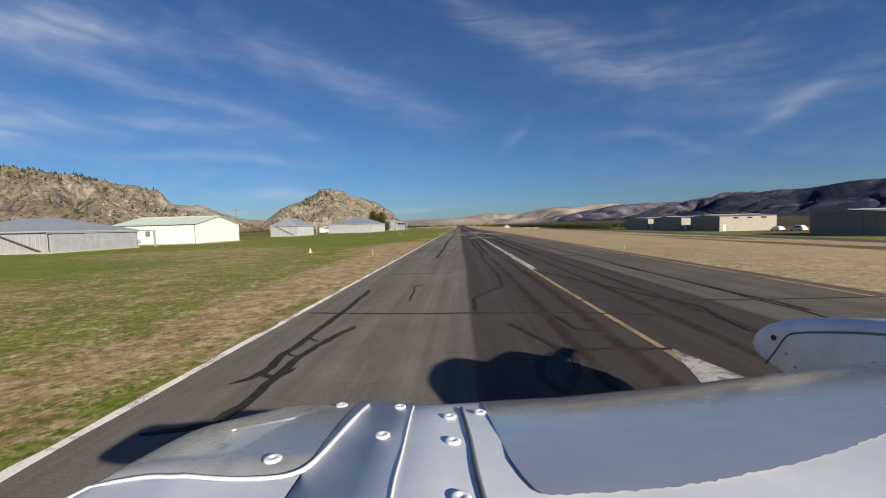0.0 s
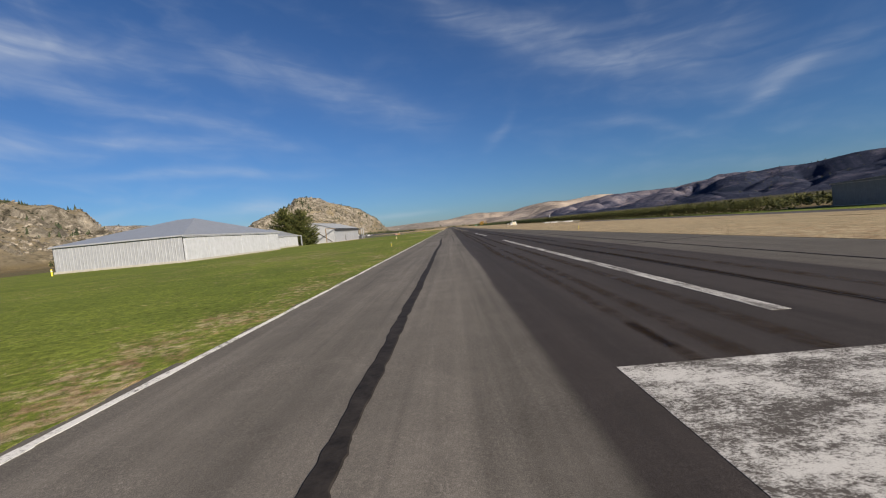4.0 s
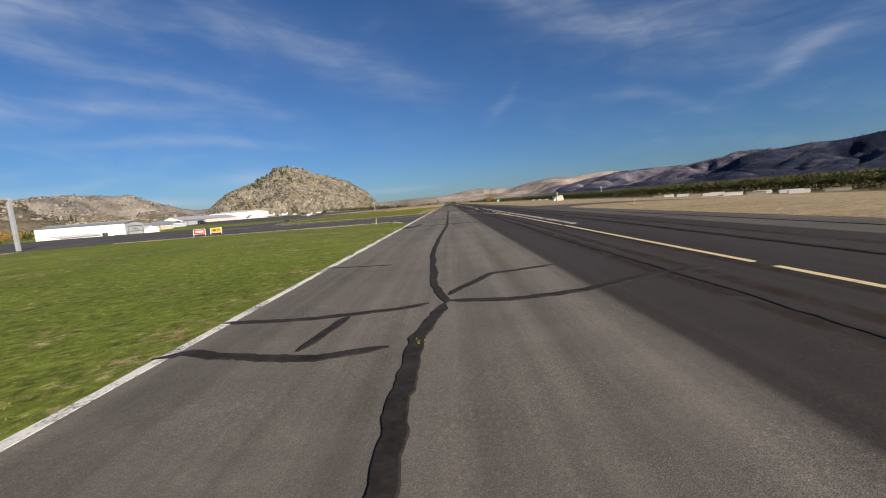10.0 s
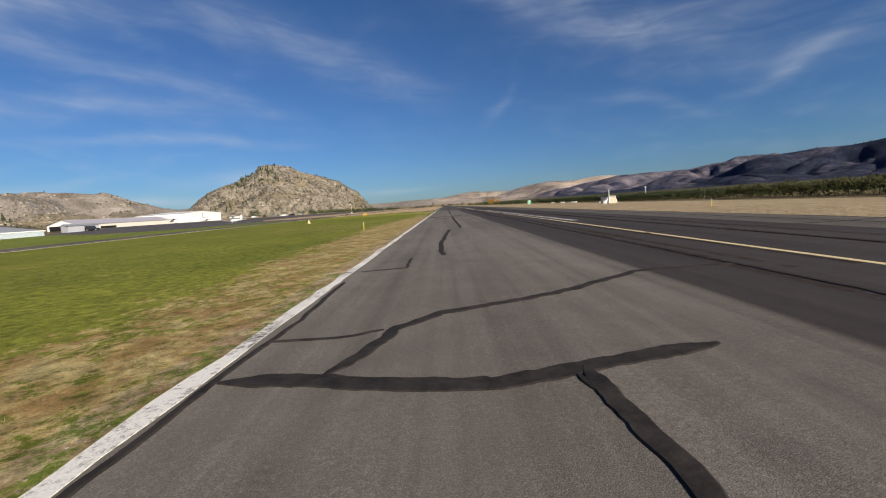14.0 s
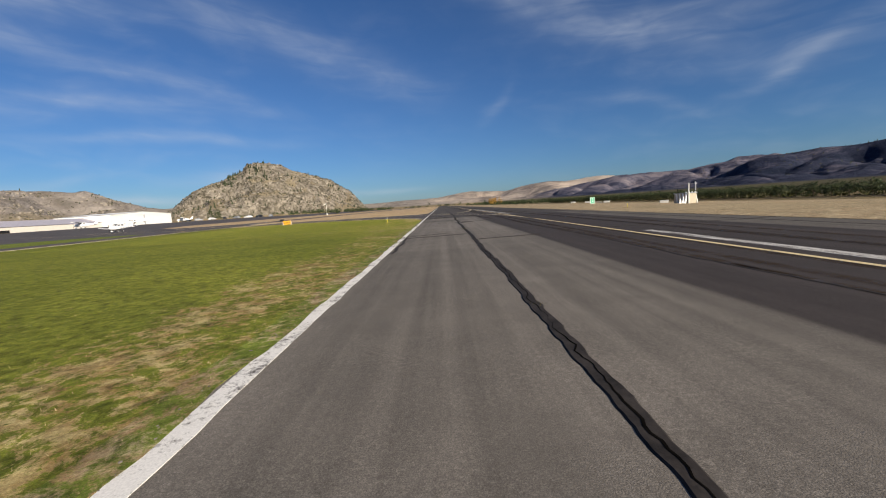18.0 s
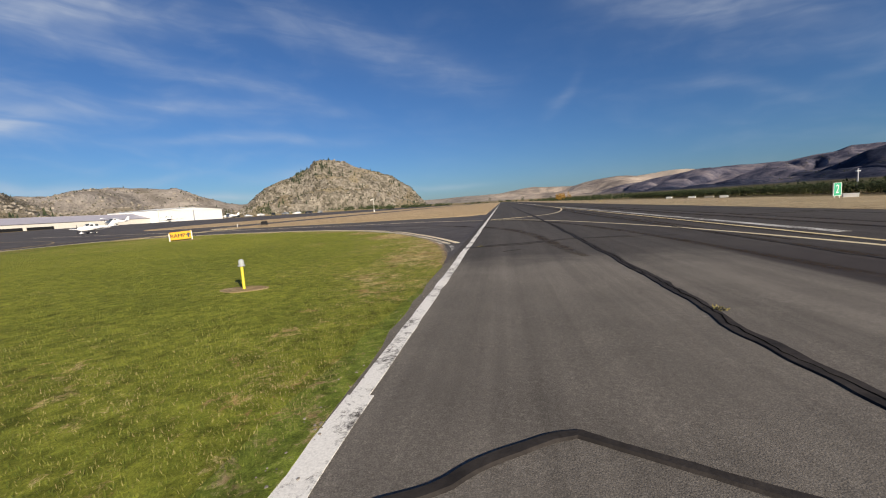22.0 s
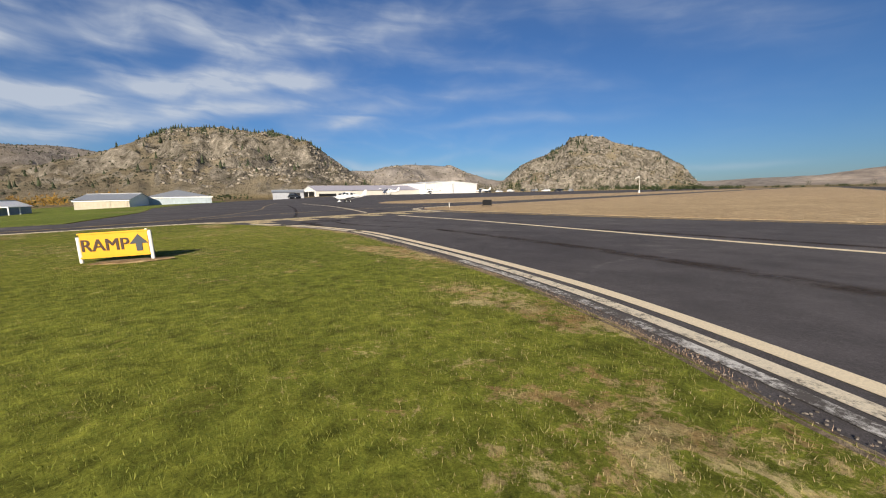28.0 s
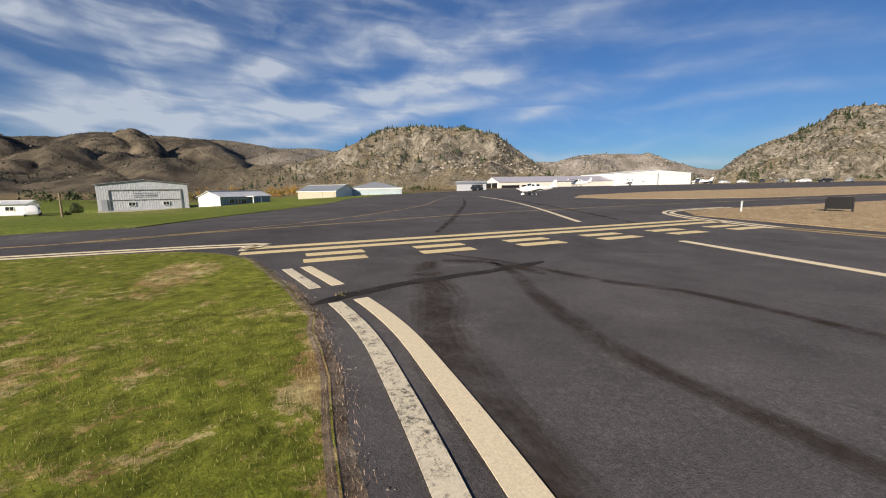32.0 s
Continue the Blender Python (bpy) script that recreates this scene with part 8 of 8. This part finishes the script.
    for x, y in ((c - 1.05, 0.2), (c + 1.05, 0.2), (c, 1.75)):
        top = Vector((x, y, -0.36))
        g = t.matrix_world @ top
        hub = flat @ Vector((g.x, g.y, Z_PAVE + 0.195))
        leg = part("gear_leg", Shape().tube(top + Vector((0, 0, 0.1)), hub, 0.045, 0.03, 10), SKIN, t, "white landing gear leg")
        wheel = Shape()
        for w0, w1, r in ((-0.07, 0.07, 0.19),):
            wheel.tube((hub.x - 0.05, hub.y, hub.z), (hub.x - 0.075, hub.y, hub.z), r, 0.15, 20)
            wheel.tube((hub.x - 0.05, hub.y, hub.z), (hub.x + 0.05, hub.y, hub.z), r, r, 20)
            wheel.tube((hub.x + 0.05, hub.y, hub.z), (hub.x + 0.075, hub.y, hub.z), r, 0.15, 20)
        part("wheel", wheel, TYRE_RUBBER, leg, "black rubber wheel", smooth=False)


camera_plane()

# ---- crumbs along the pavement edges and tyre marks ----
GRAVEL = leafage("pale_gravel", (0.10, 0.085, 0.070), (0.26, 0.23, 0.195), 0.9)
rng = np.random.default_rng(51)
pebbles = Shape()


def pebble(s, x, y, z, r):
    k = len(s.v)
    a0 = rng.uniform(0, 6.28)
    for q, h in ((1.0, 0.0), (0.75, 0.55)):
        s.v += [(x + r * q * rng.uniform(0.7, 1.2) * math.cos(a0 + i * 1.257), y + r * q * rng.uniform(0.7, 1.2) * math.sin(a0 + i * 1.257), z + h * r) for i in range(5)]
    s.f += [(k + i, k + (i + 1) % 5, k + 5 + (i + 1) % 5, k + 5 + i) for i in range(5)] + [tuple(k + 5 + i for i in range(5))]


for p, q in zip(CORNER[2:-6], CORNER[3:-5]):
    n = 38 if p[0] > -9 else 22
    for i in range(n):
        u = rng.uniform(0, 1)
        x, y = p[0] + (q[0] - p[0]) * u, p[1] + (q[1] - p[1]) * u
        d = Vector((q[1] - p[1], p[0] - q[0])).normalized() * rng.normal(0.08, 0.05)
        pebble(pebbles, x + d.x, y + d.y, 0.014, rng.uniform(0.003, 0.010) if x > -13 else rng.uniform(0.003, 0.007))
for i in range(1800):
    y = rng.uniform(312, 397)
    pebble(pebbles, -0.12 + rng.normal(0, 0.05), y, 0.037, rng.uniform(0.003, 0.011))
tagged(part("edge_gravel", pebbles, GRAVEL), "pale gravel crumbs along the pavement edge", "gravel", kind="stuff")

MARK = Mat("tyre_and_mud_marks", 0.9, 0, 0.2)
MARK.color(MARK.mix(MARK.noise(MARK.pos(), 3, 5, 0.7), (0.030, 0.022, 0.018), (0.075, 0.050, 0.036)))
mk = MARK.math("MULTIPLY", MARK.ramp(MARK.noise(MARK.pos(), 1.6, 8, 0.75, 0.6), (0.36, 0.0), (0.66, 0.30)), 1.0)
MARK.l.new(mk, MARK.b.inputs["Alpha"])
MARK = MARK.m


def mark(width, *pts):
    p = smooth(list(pts), 8)
    w = [width * (0.35 + 0.65 * math.sin(math.pi * min(max(i / (len(p) - 1), 0.03), 0.97)) ** 0.5) * (1 + 0.25 * noise.noise(Vector((i * 0.6, width * 40, pts[0][0])))) for i in range(len(p))]
    s = Shape()
    for k, f in enumerate((1.0, 0.74, 0.46)):
        one = Shape().ribbon(p, [q * f for q in w], 0, 0.0003 * (k + 1))
        base = len(s.v)
        s.v += one.v
        s.f += [tuple(base + i for i in q) for q in one.f if len({one.v[i][2] for i in q}) == 1]
    s.v = [(x, y, z + (Z_PAVE + 0.0012 if x > -0.3 else level(x, y) + 0.0135)) for x, y, z in s.v]
    part("tyre_mark", s, MARK, runway if pts[0][0] > -0.3 else taxi, "brown tyre and mud mark")


mark(0.5, (-23.4, 414.6), (-22.6, 414.3), (-21.6, 414.1), (-20.4, 413.7), (-18.6, 413.6))
mark(0.22, (-23.0, 415.4), (-22.2, 415.3), (-21.3, 415.0), (-20.5, 414.8), (-19.6, 414.7), (-17, 414.9))
mark(0.2, (-24.0, 415.0), (-22.8, 415.6), (-21.5, 415.95), (-20.5, 416.4), (-18, 416.5))
mark(0.3, (-23.4, 414.8), (-22.9, 415.4), (-22.0, 415.6))
mark(0.5, (-16, 414.9), (-11, 413.6), (-6, 411.4), (-2, 408.5), (1.2, 403), (2.2, 396))
mark(0.35, (-15, 417.3), (-9, 416.6), (-3, 414.6), (1.5, 410), (4, 402), (5, 390))
mark(0.3, (-27, 416), (-33, 419), (-45, 424.6), (-60, 431))
mark(0.3, (-26, 421.5), (-34, 425), (-46, 430), (-60, 436))
for a in range(26, 620, 31):
    for x in (5.7, 8.85):
        mark(0.34, (x, a), (x + 0.09, a + 7), (x - 0.1, a + 15), (x + 0.06, a + 23), (x, a + 32))
for x in (6.1, 6.9, 8.8, 9.7):
    for a in range(-10, 400, 37):
        mark(0.32, (x, a), (x + 0.15 * noise.noise(Vector((x, a, 1))), a + 12), (x + 0.1, a + 24), (x, a + 35))

# weeds in the joints
WEED = leafage("joint_weeds", (0.10, 0.10, 0.03), (0.30, 0.25, 0.10))
rng = np.random.default_rng(61)
weeds = Shape()
for x, y, n in ((2.62, 392.6, 26), (2.5, 380.2, 12), (2.58, 387.2, 10), (2.45, 366.4, 14), (2.43, 354.8, 10), (-4.3, 406.0, 34), (-4.05, 406.4, 14), (-17.7, 413.3, 20), (-22.0, 413.2, 16), (0.2, 356.0, 12), (0.3, 398.2, 16), (2.3, 256.7, 12), (0.4, 236.9, 10)):
    for i in range(n):
        p = Vector((x + rng.normal(0, 0.05), y + rng.normal(0, 0.05), (Z_MARK if x > -0.3 else level(x, y) + 0.02)))
        tuft(weeds, p, Vector((rng.normal(0, 0.6), rng.normal(0, 0.6), 1)), rng.uniform(0.012, 0.032), 0.1)
tagged(part("joint_weeds", weeds, WEED), "small dry weeds growing from the pavement joints", "weeds", kind="stuff")
